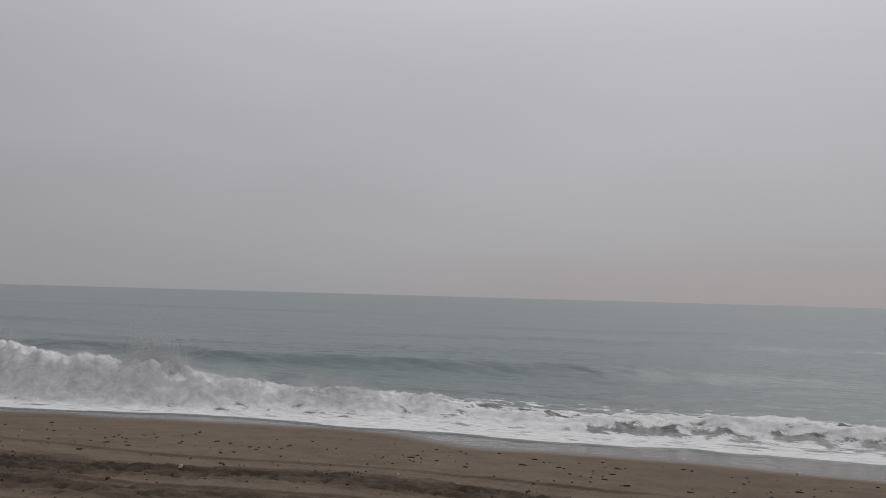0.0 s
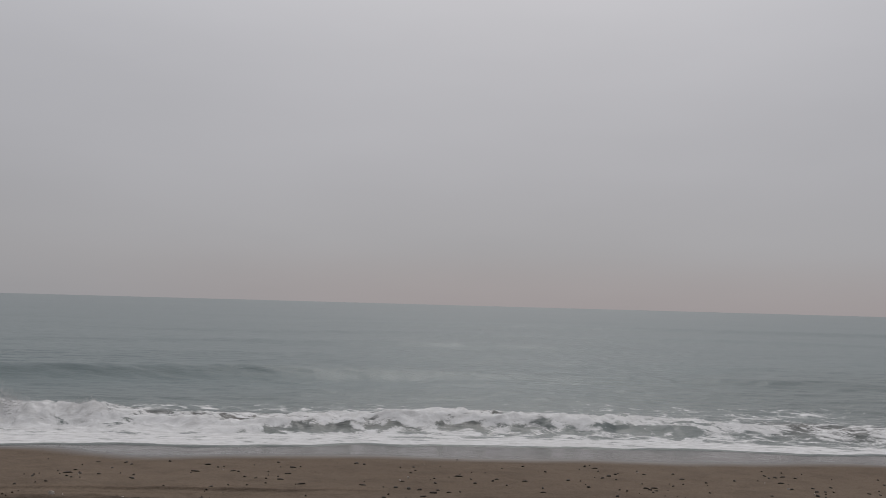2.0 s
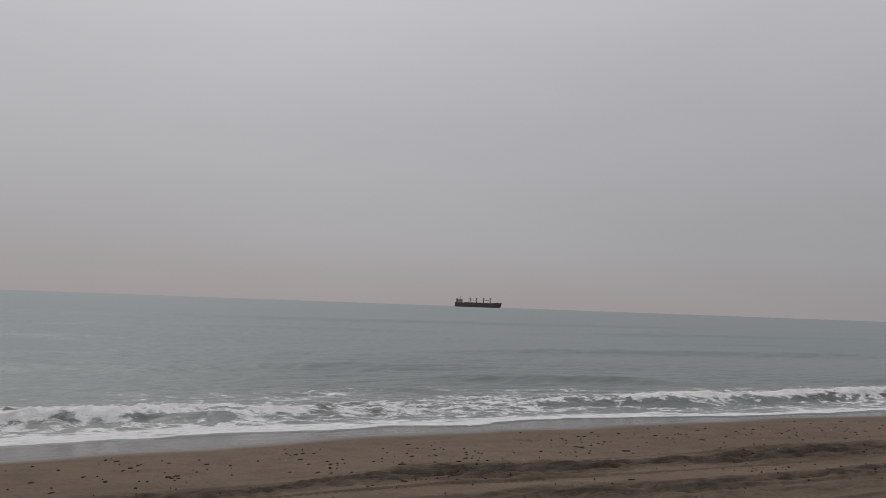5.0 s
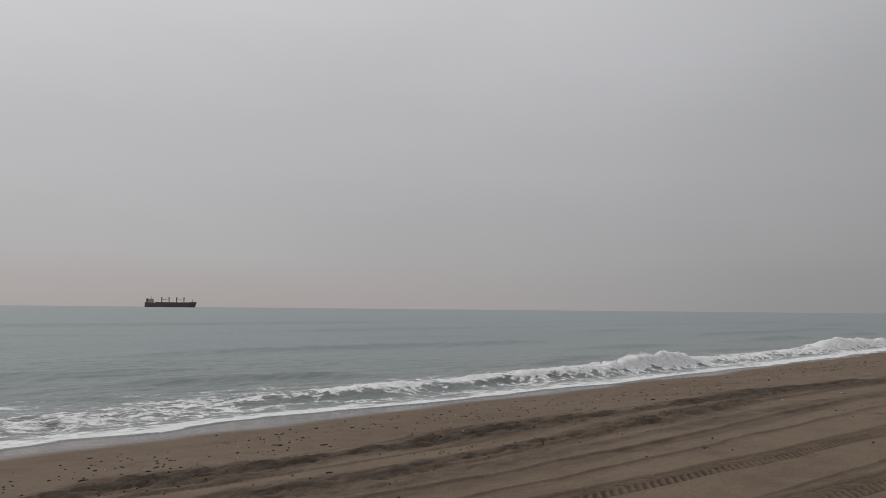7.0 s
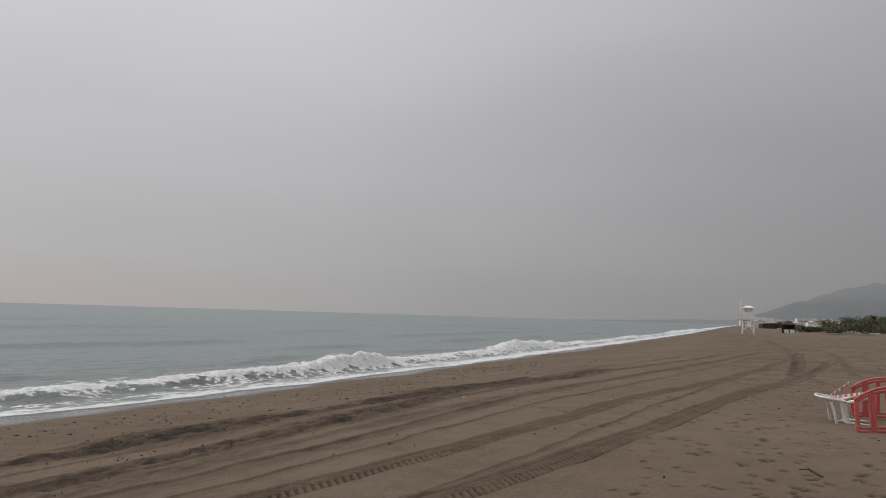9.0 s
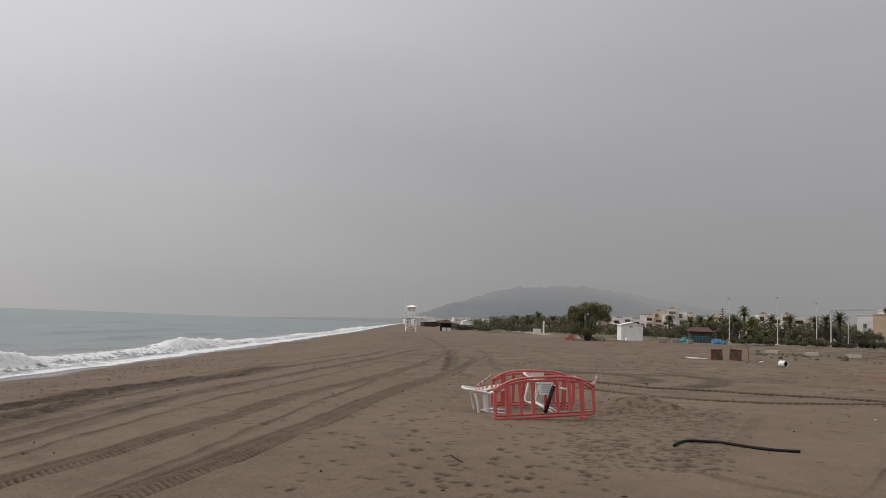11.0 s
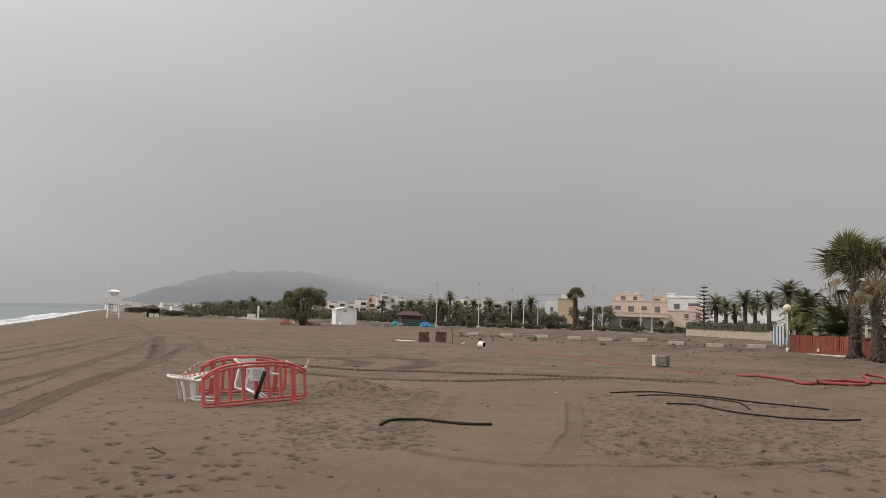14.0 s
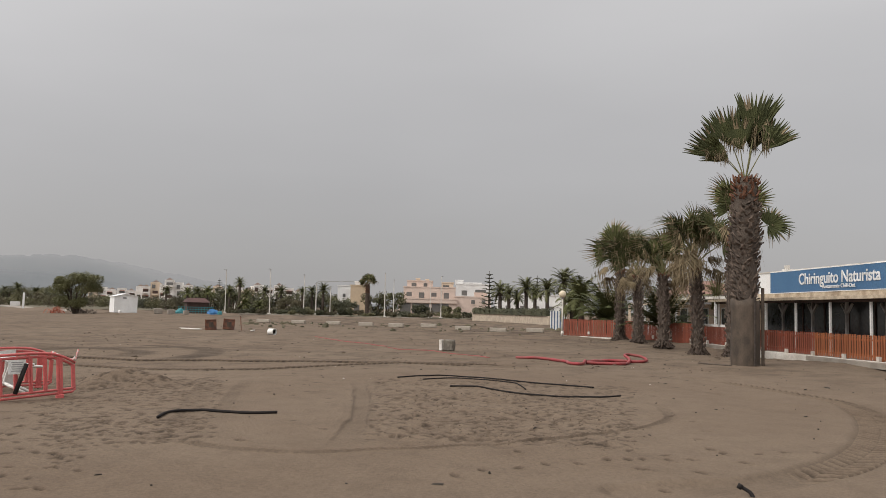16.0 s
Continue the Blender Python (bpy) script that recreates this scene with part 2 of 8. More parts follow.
def water_material():
    """Green-grey sea with small ripples; white foam where the foam attribute passes a lacy noise."""
    m = bpy.data.materials.new("sea_water")
    m.use_nodes = True
    nt = m.node_tree
    out = nt.nodes["Material Output"]
    water = nt.nodes["Principled BSDF"]
    tc = nt.nodes.new("ShaderNodeTexCoord")
    mp = node(nt, "ShaderNodeMapping", Scale=(0.35, 1.0, 1.0))
    nt.links.new(tc.outputs["Object"], mp.inputs["Vector"])
    r1 = node(nt, "ShaderNodeTexNoise", Scale=1.5, Detail=7.0, Roughness=0.66)
    r2 = node(nt, "ShaderNodeTexNoise", Scale=0.05, Detail=4.0)
    for n in (r1, r2):
        nt.links.new(mp.outputs[0], n.inputs["Vector"])
    pale_mix = nt.nodes.new("ShaderNodeAttribute")
    pale_mix.attribute_name = "shallow"
    col = mix_color(nt, ranged(nt, r2.outputs["Fac"], 0.35, 0.65), SEA_A, SEA_B)
    col = mix_color(nt, pale_mix.outputs["Fac"], col, SEA_SHALLOW_GLARE)
    silt = nt.nodes.new("ShaderNodeAttribute")
    silt.attribute_name = "silt"
    col = mix_color(nt, silt.outputs["Fac"], col, SEA_SILT_SHADE)
    nt.links.new(col, water.inputs["Base Color"])
    water.inputs["Roughness"].default_value = 0.3
    water.inputs["IOR"].default_value = 1.2
    bp = nt.nodes.new("ShaderNodeBump")
    bp.inputs["Strength"].default_value, bp.inputs["Distance"].default_value = 0.7, 0.14
    nt.links.new(r1.outputs["Fac"], bp.inputs["Height"])
    nt.links.new(bp.outputs[0], water.inputs["Normal"])
    foam = nt.nodes.new("ShaderNodeBsdfPrincipled")
    foam.inputs["Roughness"].default_value = 0.9
    foam.inputs["Specular IOR Level"].default_value = 0.1
    fa = nt.nodes.new("ShaderNodeAttribute")
    fa.attribute_name = "foam"
    mf = node(nt, "ShaderNodeMapping", Scale=(0.75, 1.1, 1.0))
    nt.links.new(tc.outputs["Object"], mf.inputs["Vector"])
    warp = node(nt, "ShaderNodeTexNoise", Scale=1.4, Detail=3.0)
    nt.links.new(mf.outputs[0], warp.inputs["Vector"])
    wv = nt.nodes.new("ShaderNodeVectorMath")
    wv.operation = "MULTIPLY_ADD"
    nt.links.new(warp.outputs["Color"], wv.inputs[0])
    wv.inputs[1].default_value = (0.6, 0.6, 0.6)
    nt.links.new(mf.outputs[0], wv.inputs[2])
    cells = node(nt, "ShaderNodeTexVoronoi", Scale=1.5)
    cells.feature = "DISTANCE_TO_EDGE"
    fn = node(nt, "ShaderNodeTexNoise", Scale=4.6, Detail=8.0, Roughness=0.7)
    for n in (cells, fn):
        nt.links.new(wv.outputs[0], n.inputs["Vector"])
    # lace: thin near cell edges, closing up where foam is dense
    lace = math_node(nt, "SUBTRACT", math_node(nt, "ADD", math_node(nt, "MULTIPLY", fn.outputs["Fac"], 1.9), -0.45), math_node(nt, "MULTIPLY", cells.outputs["Distance"], 1.2))
    amount = math_node(nt, "ADD", lace, math_node(nt, "MULTIPLY", fa.outputs["Fac"], 1.3))
    fac = ranged(nt, amount, 0.88, 1.12)
    fcol = mix_color(nt, ranged(nt, fn.outputs["Fac"], 0.3, 0.7), (0.50, 0.495, 0.49), (0.82, 0.82, 0.82))
    nt.links.new(fcol, foam.inputs["Base Color"])
    fb = nt.nodes.new("ShaderNodeBump")
    fb.inputs["Strength"].default_value, fb.inputs["Distance"].default_value = 0.5, 0.08
    nt.links.new(fn.outputs["Fac"], fb.inputs["Height"])
    nt.links.new(fb.outputs[0], foam.inputs["Normal"])
    mixs = nt.nodes.new("ShaderNodeMixShader")
    nt.links.new(fac, mixs.inputs[0])
    nt.links.new(water.outputs[0], mixs.inputs[1])
    nt.links.new(foam.outputs[0], mixs.inputs[2])
    nt.links.new(mixs.outputs[0], out.inputs["Surface"])
    return m


SAND_A, SAND_B, SAND_C = (0.178, 0.134, 0.0975), (0.153, 0.112, 0.080), (0.089, 0.064, 0.046)
SAND_DAMP_SHADE, SAND_WET = (0.040, 0.029, 0.021), (0.055, 0.046, 0.040)
SEA_A, SEA_B, SEA_SHALLOW_GLARE = (0.170, 0.208, 0.211), (0.149, 0.186, 0.190), (0.172, 0.187, 0.178)
SEA_SILT_SHADE = (0.055, 0.046, 0.037)

M_SAND, M_SEA = sand_material(), water_material()
M_FOAM = material("foam", (0.85, 0.85, 0.86), 0.9, (0.68, 0.67, 0.66), 1.5, 14, 0.8, 0.05, spec=0.1)
M_WHITE = material("white_paint", (0.82, 0.82, 0.81), 0.55, (0.74, 0.74, 0.72), 1.2, 25, 0.1)
M_CREAM = material("cream_render", (0.62, 0.50, 0.38), 0.85, (0.54, 0.43, 0.33), 0.5, 12, 0.2)
M_PINK = material("pink_render", (0.62, 0.495, 0.425), 0.85, (0.55, 0.435, 0.37), 0.4, 12, 0.2)
M_OCHRE = material("ochre_render", (0.54, 0.42, 0.29), 0.85, (0.48, 0.37, 0.26), 0.4, 12, 0.2)
M_HOUSE = material("white_render", (0.72, 0.71, 0.69), 0.8, (0.62, 0.60, 0.58), 0.4, 12, 0.15)
M_APART = material("weathered_white_render", (0.78, 0.76, 0.73), 0.85, (0.62, 0.58, 0.54), 0.4, 12, 0.15)
M_GLASS = material("dark_window", (0.035, 0.04, 0.045), 0.15, (0.05, 0.055, 0.06), 0.6, 8, 0.02, spec=0.6)
# far windows: the haze is mixed into a paler glass tone
M_PANE = material("hazy_window", (0.11, 0.105, 0.10), 0.3, (0.15, 0.14, 0.13), 0.5, 8, 0.02)
M_STRIPE = material("faded_blue_boards", (0.10, 0.14, 0.23), 0.7, (0.15, 0.19, 0.27), 2, 20, 0.1)
M_STOP = material("pale_concrete", (0.37, 0.33, 0.275), 0.9, (0.27, 0.235, 0.195), 2, 30, 0.4)
M_MAROON = material("maroon_roofing", (0.10, 0.052, 0.046), 0.85, (0.075, 0.04, 0.036), 1, 10, 0.3)
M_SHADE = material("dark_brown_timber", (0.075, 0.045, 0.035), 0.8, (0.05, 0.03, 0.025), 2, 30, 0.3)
M_TILE = material("terracotta_roof", (0.27, 0.155, 0.115), 0.85, (0.20, 0.12, 0.095), 1, 8, 0.5, 0.03)
M_ROOFTOP = material("brown_roof", (0.17, 0.12, 0.095), 0.9, (0.12, 0.085, 0.07), 1, 8, 0.4, 0.03)
M_RED = material("red_plastic", (0.62, 0.130, 0.120), 0.45, (0.50, 0.115, 0.110), 3, 40, 0.08)
M_BLOCK = material("rough_block", (0.21, 0.185, 0.15), 0.9, (0.12, 0.105, 0.085), 6, 40, 0.5)
M_REDHOSE = material("red_hose", (0.31, 0.038, 0.046), 0.6, (0.22, 0.055, 0.05), 2, 60, 0.2)
M_REDOLD = material("faded_red_hose", (0.25, 0.062, 0.056), 0.8, (0.18, 0.065, 0.052), 2, 60, 0.2)
M_TAPEW = material("white_plastic", (0.74, 0.73, 0.70), 0.4, (0.60, 0.58, 0.54), 3, 40, 0.06)
M_BLACK = material("black_rubber", (0.018, 0.016, 0.016), 0.85, (0.028, 0.024, 0.022), 4, 60, 0.15, spec=0.12)
M_RUST = material("rusty_steel", (0.20, 0.085, 0.05), 0.85, (0.08, 0.045, 0.035), 3.5, 30, 0.5, 0.02)
M_CONC = material("concrete", (0.30, 0.265, 0.225), 0.9, (0.22, 0.19, 0.16), 2, 40, 0.4)
M_FENCE = material("red_brown_stained_wood", (0.25, 0.068, 0.038), 0.7, (0.175, 0.046, 0.027), 3, 30, 0.3, vary=0.14, stretch=(4, 4, 0.6))
M_PLINTH = material("whitewashed_plinth", (0.66, 0.63, 0.58), 0.85, (0.46, 0.42, 0.37), 1.5, 20, 0.3)
M_SIGN = material("blue_sign_board", (0.060, 0.145, 0.275), 0.45, (0.075, 0.17, 0.30), 0.8, 10, 0.03)
M_LETTER = material("white_lettering", (0.82, 0.83, 0.84), 0.5)
M_ROOFEDGE = material("weathered_roof_edge", (0.45, 0.36, 0.28), 0.9, (0.25, 0.19, 0.15), 1.5, 18, 0.4)
M_TIMBER = material("grey_timber", (0.34, 0.33, 0.32), 0.8, (0.25, 0.24, 0.23), 2, 30, 0.3)
M_BARK = material("palm_bark", (0.10, 0.078, 0.062), 0.95, (0.06, 0.046, 0.037), 3, 26, 0.8, 0.03)
M_BOOT = material("palm_leaf_base", (0.195, 0.150, 0.120), 0.95, (0.08, 0.061, 0.050), 5, 40, 0.6, 0.02)
M_BOOTRED = material("fresh_palm_leaf_base", (0.20, 0.09, 0.05), 0.9, (0.12, 0.06, 0.04), 5, 40, 0.5, 0.02)
M_FROND = material("palm_frond", (0.076, 0.082, 0.032), 0.75, (0.048, 0.054, 0.022), 1.5, 20, 0.2, spec=0.2, vary=0.25)
M_FRONDY = material("young_palm_frond", (0.135, 0.136, 0.054), 0.75, (0.088, 0.096, 0.038), 1.5, 20, 0.2, spec=0.2, vary=0.2)
M_DATE = material("date_palm_leaf", (0.122, 0.122, 0.056), 0.75, (0.080, 0.084, 0.040), 1.5, 20, 0.2, spec=0.2, vary=0.25)
M_STALK = material("palm_leaf_stalk", (0.17, 0.165, 0.065), 0.6, (0.13, 0.12, 0.05), 3, 30, 0.2)
M_DEADLEAF = material("dry_palm_frond", (0.25, 0.195, 0.115), 0.85, (0.16, 0.12, 0.07), 2, 20, 0.3, vary=0.25)
M_LEAF = material("tree_leaf", (0.128, 0.124, 0.056), 0.65, (0.080, 0.080, 0.038), 0.8, 6, 0.2, vary=0.2)
M_TAMARISK = material("olive_green_leaf", (0.150, 0.146, 0.058), 0.65, (0.095, 0.094, 0.040), 0.6, 5, 0.2)
M_FOOT = material("dry_palm_fibre", (0.085, 0.06, 0.045), 0.95, (0.05, 0.036, 0.028), 5, 40, 0.6, 0.02)
M_FENCEO = material("orange_brown_stained_wood", (0.34, 0.115, 0.046), 0.7, (0.24, 0.075, 0.034), 3, 30, 0.3, vary=0.16, stretch=(4, 4, 0.6))
M_EAVES = material("peeling_cream_paint", (0.62, 0.53, 0.40), 0.85, (0.36, 0.28, 0.20), 2.2, 20, 0.3)
M_OLIVE = material("olive_leaf", (0.150, 0.138, 0.068), 0.7, (0.10, 0.095, 0.05), 0.5, 5, 0.2, vary=0.2)
M_SHRUB = material("shrub_leaf", (0.088, 0.088, 0.050), 0.7, (0.055, 0.058, 0.034), 0.5, 5, 0.2, vary=0.25)
M_SHRUBY = material("dry_shrub_leaf", (0.12, 0.10, 0.060), 0.75, (0.075, 0.07, 0.04), 0.5, 5, 0.2, vary=0.2)
M_WOOD = material("tree_bark", (0.085, 0.062, 0.046), 0.95, (0.05, 0.038, 0.03), 4, 30, 0.7, 0.03)
M_METAL = material("galvanised_steel", (0.42, 0.42, 0.41), 0.5, (0.34, 0.34, 0.33), 2, 30, 0.1, metal=0.3)
M_BLUE = material("blue_paint", (0.03, 0.16, 0.36), 0.5, (0.03, 0.12, 0.28), 2, 20, 0.1)
M_TEAL = material("teal_paint", (0.03, 0.20, 0.22), 0.55, (0.03, 0.15, 0.17), 2, 20, 0.1)
M_PLY = material("weathered_plywood", (0.098, 0.073, 0.054), 0.85, (0.056, 0.043, 0.033), 2.6, 24, 0.35, 0.01, stretch=(1.5, 1.5, 0.7))
# hull colour is lifted to hold the haze over the sea
M_HULL = material("ship_hull", (0.150, 0.118, 0.116), 0.7, (0.125, 0.10, 0.10), 0.02, 0.5, 0.05)
M_SHIPW = material("ship_superstructure", (0.46, 0.44, 0.43), 0.7, (0.42, 0.40, 0.39), 0.02, 0.5, 0.05)
M_WEED = material("seaweed", (0.030, 0.024, 0.018), 0.8, (0.045, 0.035, 0.025), 10, 60, 0.5)
M_SHELL = material("pale_shell", (0.52, 0.47, 0.42), 0.7, (0.42, 0.37, 0.33), 8, 60, 0.2)
M_CLOD = material("damp_sand_clod", (0.122, 0.095, 0.071), 0.95, (0.086, 0.066, 0.050), 6, 40, 0.5, 0.01, spec=0.1)
M_CLODDARK = material("wet_sand_clod", (0.060, 0.044, 0.032), 0.95, (0.040, 0.030, 0.022), 6, 40, 0.5, 0.01, spec=0.1)
M_TWIG = material("driftwood", (0.07, 0.055, 0.045), 0.9, (0.045, 0.035, 0.03), 10, 60, 0.5)
M_GLOBE = material("opal_glass", (0.70, 0.60, 0.44), 0.3, (0.64, 0.54, 0.40), 2, 20, 0.02)
M_STONE = material("pale_stone_wall", (0.48, 0.40, 0.31), 0.9, (0.36, 0.30, 0.24), 2, 14, 0.5, 0.04)
M_NET = material("orange_net", (0.46, 0.11, 0.06), 0.7, (0.36, 0.09, 0.05), 4, 30, 0.2)
M_GRASS = material("coarse_grass", (0.125, 0.105, 0.062), 0.85, (0.085, 0.075, 0.045), 1, 10, 0.3)

# ---------------------------------------------------------------- mesh helpers


def empty(name, m=None):
    ob = new(name)
    ob.empty_display_size = 0.2
    if m is not None:
        ob.matrix_basis = m
    return ob


def part(name, bm, mat, parent=None, label="", smooth=False):
    """One mesh object out of a bmesh; under a thing when parent is given."""
    me = bpy.data.meshes.new(name)
    bm.to_mesh(me)
    bm.free()
    for mm in (mat if isinstance(mat, (list, tuple)) else (mat,)):
        me.materials.append(mm)
    if smooth:
        me.polygons.foreach_set("use_smooth", [True] * len(me.polygons))
    ob = new(name, me)
    if parent:
        ob.parent = parent
    if label:
        tagged(ob, label)
    return ob


def mesh_from(name, verts, faces, mat, parent=None, smooth=True):
    me = bpy.data.meshes.new(name)
    verts, faces = np.asarray(verts, np.float32), np.asarray(faces, np.int32)
    k = faces.shape[1]
    me.vertices.add(len(verts))
    me.vertices.foreach_set("co", verts.ravel())
    me.loops.add(faces.size)
    me.loops.foreach_set("vertex_index", faces.ravel())
    me.polygons.add(len(faces))
    me.polygons.foreach_set("loop_start", np.arange(0, faces.size, k, dtype=np.int32))
    me.polygons.foreach_set("use_smooth", np.full(len(faces), smooth))
    me.update(calc_edges=True)
    me.materials.append(mat)
    ob = new(name, me)
    if parent:
        ob.parent = parent
    return ob


def box(bm, sx, sy, sz, x=0, y=0, z=0, rz=0, rx=0, ry=0, bevel=0.0, mi=0):
    """A box of that size whose base centre is at x, y, z."""
    m = pose(x, y, z, rx, ry, rz) @ Matrix.Translation((0, 0, sz / 2)) @ Matrix.Diagonal((sx, sy, sz, 1))
    g = bmesh.ops.create_cube(bm, size=1.0, matrix=m)
    if bevel:
        es = list({e for v in g["verts"] for e in v.link_edges})
        bmesh.ops.bevel(bm, geom=es, offset=bevel, segments=1, affect="EDGES")
    elif mi:
        for f in {f for v in g["verts"] for f in v.link_faces}:
            f.material_index = mi
    return bm


def beam(bm, a, b, r, r2=None, seg=8):
    """A round bar from a to b."""
    a, b = Vector(a), Vector(b)
    d = b - a
    m = Matrix.Translation((a + b) / 2) @ d.to_track_quat("Z", "Y").to_matrix().to_4x4()
    bmesh.ops.create_cone(bm, cap_ends=True, segments=seg, radius1=r, radius2=r if r2 is None else r2, depth=d.length, matrix=m)
    return bm


def bar(bm, a, b, w, h):
    """A squared bar from a to b, w across and h high."""
    a, b = Vector(a), Vector(b)
    d = b - a
    m = Matrix.Translation((a + b) / 2) @ d.to_track_quat("Y", "Z").to_matrix().to_4x4() @ Matrix.Diagonal((w, d.length, h, 1))
    bmesh.ops.create_cube(bm, size=1.0, matrix=m)
    return bm


def tube(bm, pts, r, seg=8, r_end=None):
    """A round tube along a list of points."""
    pts = [Vector(p) for p in pts]
    rings = []
    for i, p in enumerate(pts):
        d = (pts[min(i + 1, len(pts) - 1)] - pts[max(i - 1, 0)]).normalized()
        side = d.cross(Vector((0, 0, 1)))
        side = side.normalized() if side.length > 1e-3 else Vector((1, 0, 0))
        up = side.cross(d)
        k = i / (len(pts) - 1)
        rr = r if r_end is None else r + (r_end - r) * k
        rings.append([bm.verts.new(p + (side * math.cos(a) + up * math.sin(a)) * rr) for a in [2 * math.pi * j / seg for j in range(seg)]])
    for q0, q1 in zip(rings, rings[1:]):
        for j in range(seg):
            bm.faces.new((q0[j], q0[(j + 1) % seg], q1[(j + 1) % seg], q1[j]))
    bm.faces.new(rings[0][::-1])
    bm.faces.new(rings[-1])
    return bm


def smooth_line(pts, n=8):
    """A soft curve through the points (Catmull-Rom)."""
    pts = [Vector(p) for p in pts]
    out = []
    for i in range(len(pts) - 1):
        p0, p1, p2, p3 = pts[max(i - 1, 0)], pts[i], pts[i + 1], pts[min(i + 2, len(pts) - 1)]
        for k in range(n):
            t = k / n
            out.append(0.5 * (2 * p1 + (p2 - p0) * t + (2 * p0 - 5 * p1 + 4 * p2 - p3) * t * t + (3 * p1 - p0 - 3 * p2 + p3) * t ** 3))
    out.append(pts[-1])
    return out


def spot(bearing, dist, z=0.0):
    """A place by its bearing (degrees to the right of +y) and distance from where the camera stands."""
    a = radians(bearing)
    return Vector((math.sin(a) * dist, math.cos(a) * dist, z))


def lattice(ix, iy, seed):
    h = (ix * 374761393 + iy * 668265263 + seed * 974634541) & 0xFFFFFFFF
    h = ((h ^ (h >> 13)) * 1274126177) & 0xFFFFFFFF
    return ((h ^ (h >> 16)) & 0xFFFF) / 65535.0


def value_noise(x, y, seed=0):
    x, y = np.asarray(x, float), np.asarray(y, float)
    ix, iy = np.floor(x).astype(np.int64), np.floor(y).astype(np.int64)
    fx, fy = x - ix, y - iy
    fx, fy = fx * fx * (3 - 2 * fx), fy * fy * (3 - 2 * fy)
    a, b = lattice(ix, iy, seed), lattice(ix + 1, iy, seed)
    c, d = lattice(ix, iy + 1, seed), lattice(ix + 1, iy + 1, seed)
    return (a * (1 - fx) + b * fx) * (1 - fy) + (c * (1 - fx) + d * fx) * fy


def fbm(x, y, octaves=4, seed=0):
    total, amp, norm = 0.0, 1.0, 0.0
    for o in range(octaves):
        total = total + amp * value_noise(x * 2 ** o, y * 2 ** o, seed + o)
        norm += amp
        amp *= 0.5
    return total / norm

# ---------------------------------------------------------------- beach and sea
SHORE_X = [-400, -60, -14.5, -9, 1.5, 13, 18, 31, 71, 200, 600, 1500, 5000]
SHORE_Y = [-60, 6, 13.3, 14.9, 16.5, 16.4, 15.8, 15.0, 13.0, 9, 2, -20, -600]
SEA_LEVEL = -1.05


def shore(x):
    """How far out the water's edge lies at x, softened."""
    return sum(np.interp(x + d, SHORE_X, SHORE_Y) for d in (-3, -1.5, 0, 1.5, 3)) / 5


def beach_height(x, y):
    s = y - shore(x)
    t = np.clip((s + 13.5) / 3.0, 0, 1)
    z = -np.where(s < -13.5, 0, np.where(s < -10.5, 0.12 * t * t, 0.12 + 0.084 * (s + 10.5)))
    z = np.maximum(z, -3.2)
    near = np.clip((s + 2.5) / -2.0, 0, 1)
    z = z + (fbm(x * 0.12, y * 0.12, 3, 5) - 0.5) * 0.16 * near + (fbm(x * 0.5, y * 0.5, 3, 9) - 0.5) * 0.05 * near
    return z, s


def ring_radii(steps):
    r = [steps[0][0]]
    for (a, b, ratio) in steps:
        while r[-1] * ratio < b:
            r.append(r[-1] * ratio)
        r.append(b)
    return np.array(r)


def sheet(name, bearings, radii, mat, wrap):
    """Coordinates and faces of a sheet laid out in rings."""
    a, r = np.radians(bearings)[None, :], np.asarray(radii)[:, None]
    x, y = np.sin(a) * r, np.cos(a) * r
    nr, na = x.shape
    i, j = np.meshgrid(np.arange(nr - 1), np.arange(na if wrap else na - 1), indexing="ij")
    j2 = (j + 1) % na
    faces = np.stack([i * na + j, (i + 1) * na + j, (i + 1) * na + j2, i * na + j2], -1).reshape(-1, 4)
    return x, y, faces


def along(x, y, pts):
    """Distance from a line of points, side and length along it, for all x, y near it."""
    px, py = [p[0] for p in pts], [p[1] for p in pts]
    near = (x > min(px) - 3) & (x < max(px) + 3) & (y > min(py) - 3) & (y < max(py) + 3)
    full = [np.full(x.shape, 1e9), np.zeros(x.shape), np.zeros(x.shape)]
    x, y = x[near], y[near]
    best, u, side = full[0][near], full[1][near], full[2][near]
    run = 0.0
    for p, q in zip(pts, pts[1:]):
        dx, dy = q[0] - p[0], q[1] - p[1]
        ln = math.hypot(dx, dy)
        k = np.clip(((x - p[0]) * dx + (y - p[1]) * dy) / ln ** 2, 0, 1)
        d = np.hypot(x - p[0] - k * dx, y - p[1] - k * dy)
        sd = ((x - p[0]) * dy - (y - p[1]) * dx) / ln
        hit = d < best
        best = np.where(hit, d, best)
        u = np.where(hit, run + k * ln, u)
        side = np.where(hit, sd, side)
        run += ln
    full[0][near], full[1][near], full[2][near] = best, side, u
    return full


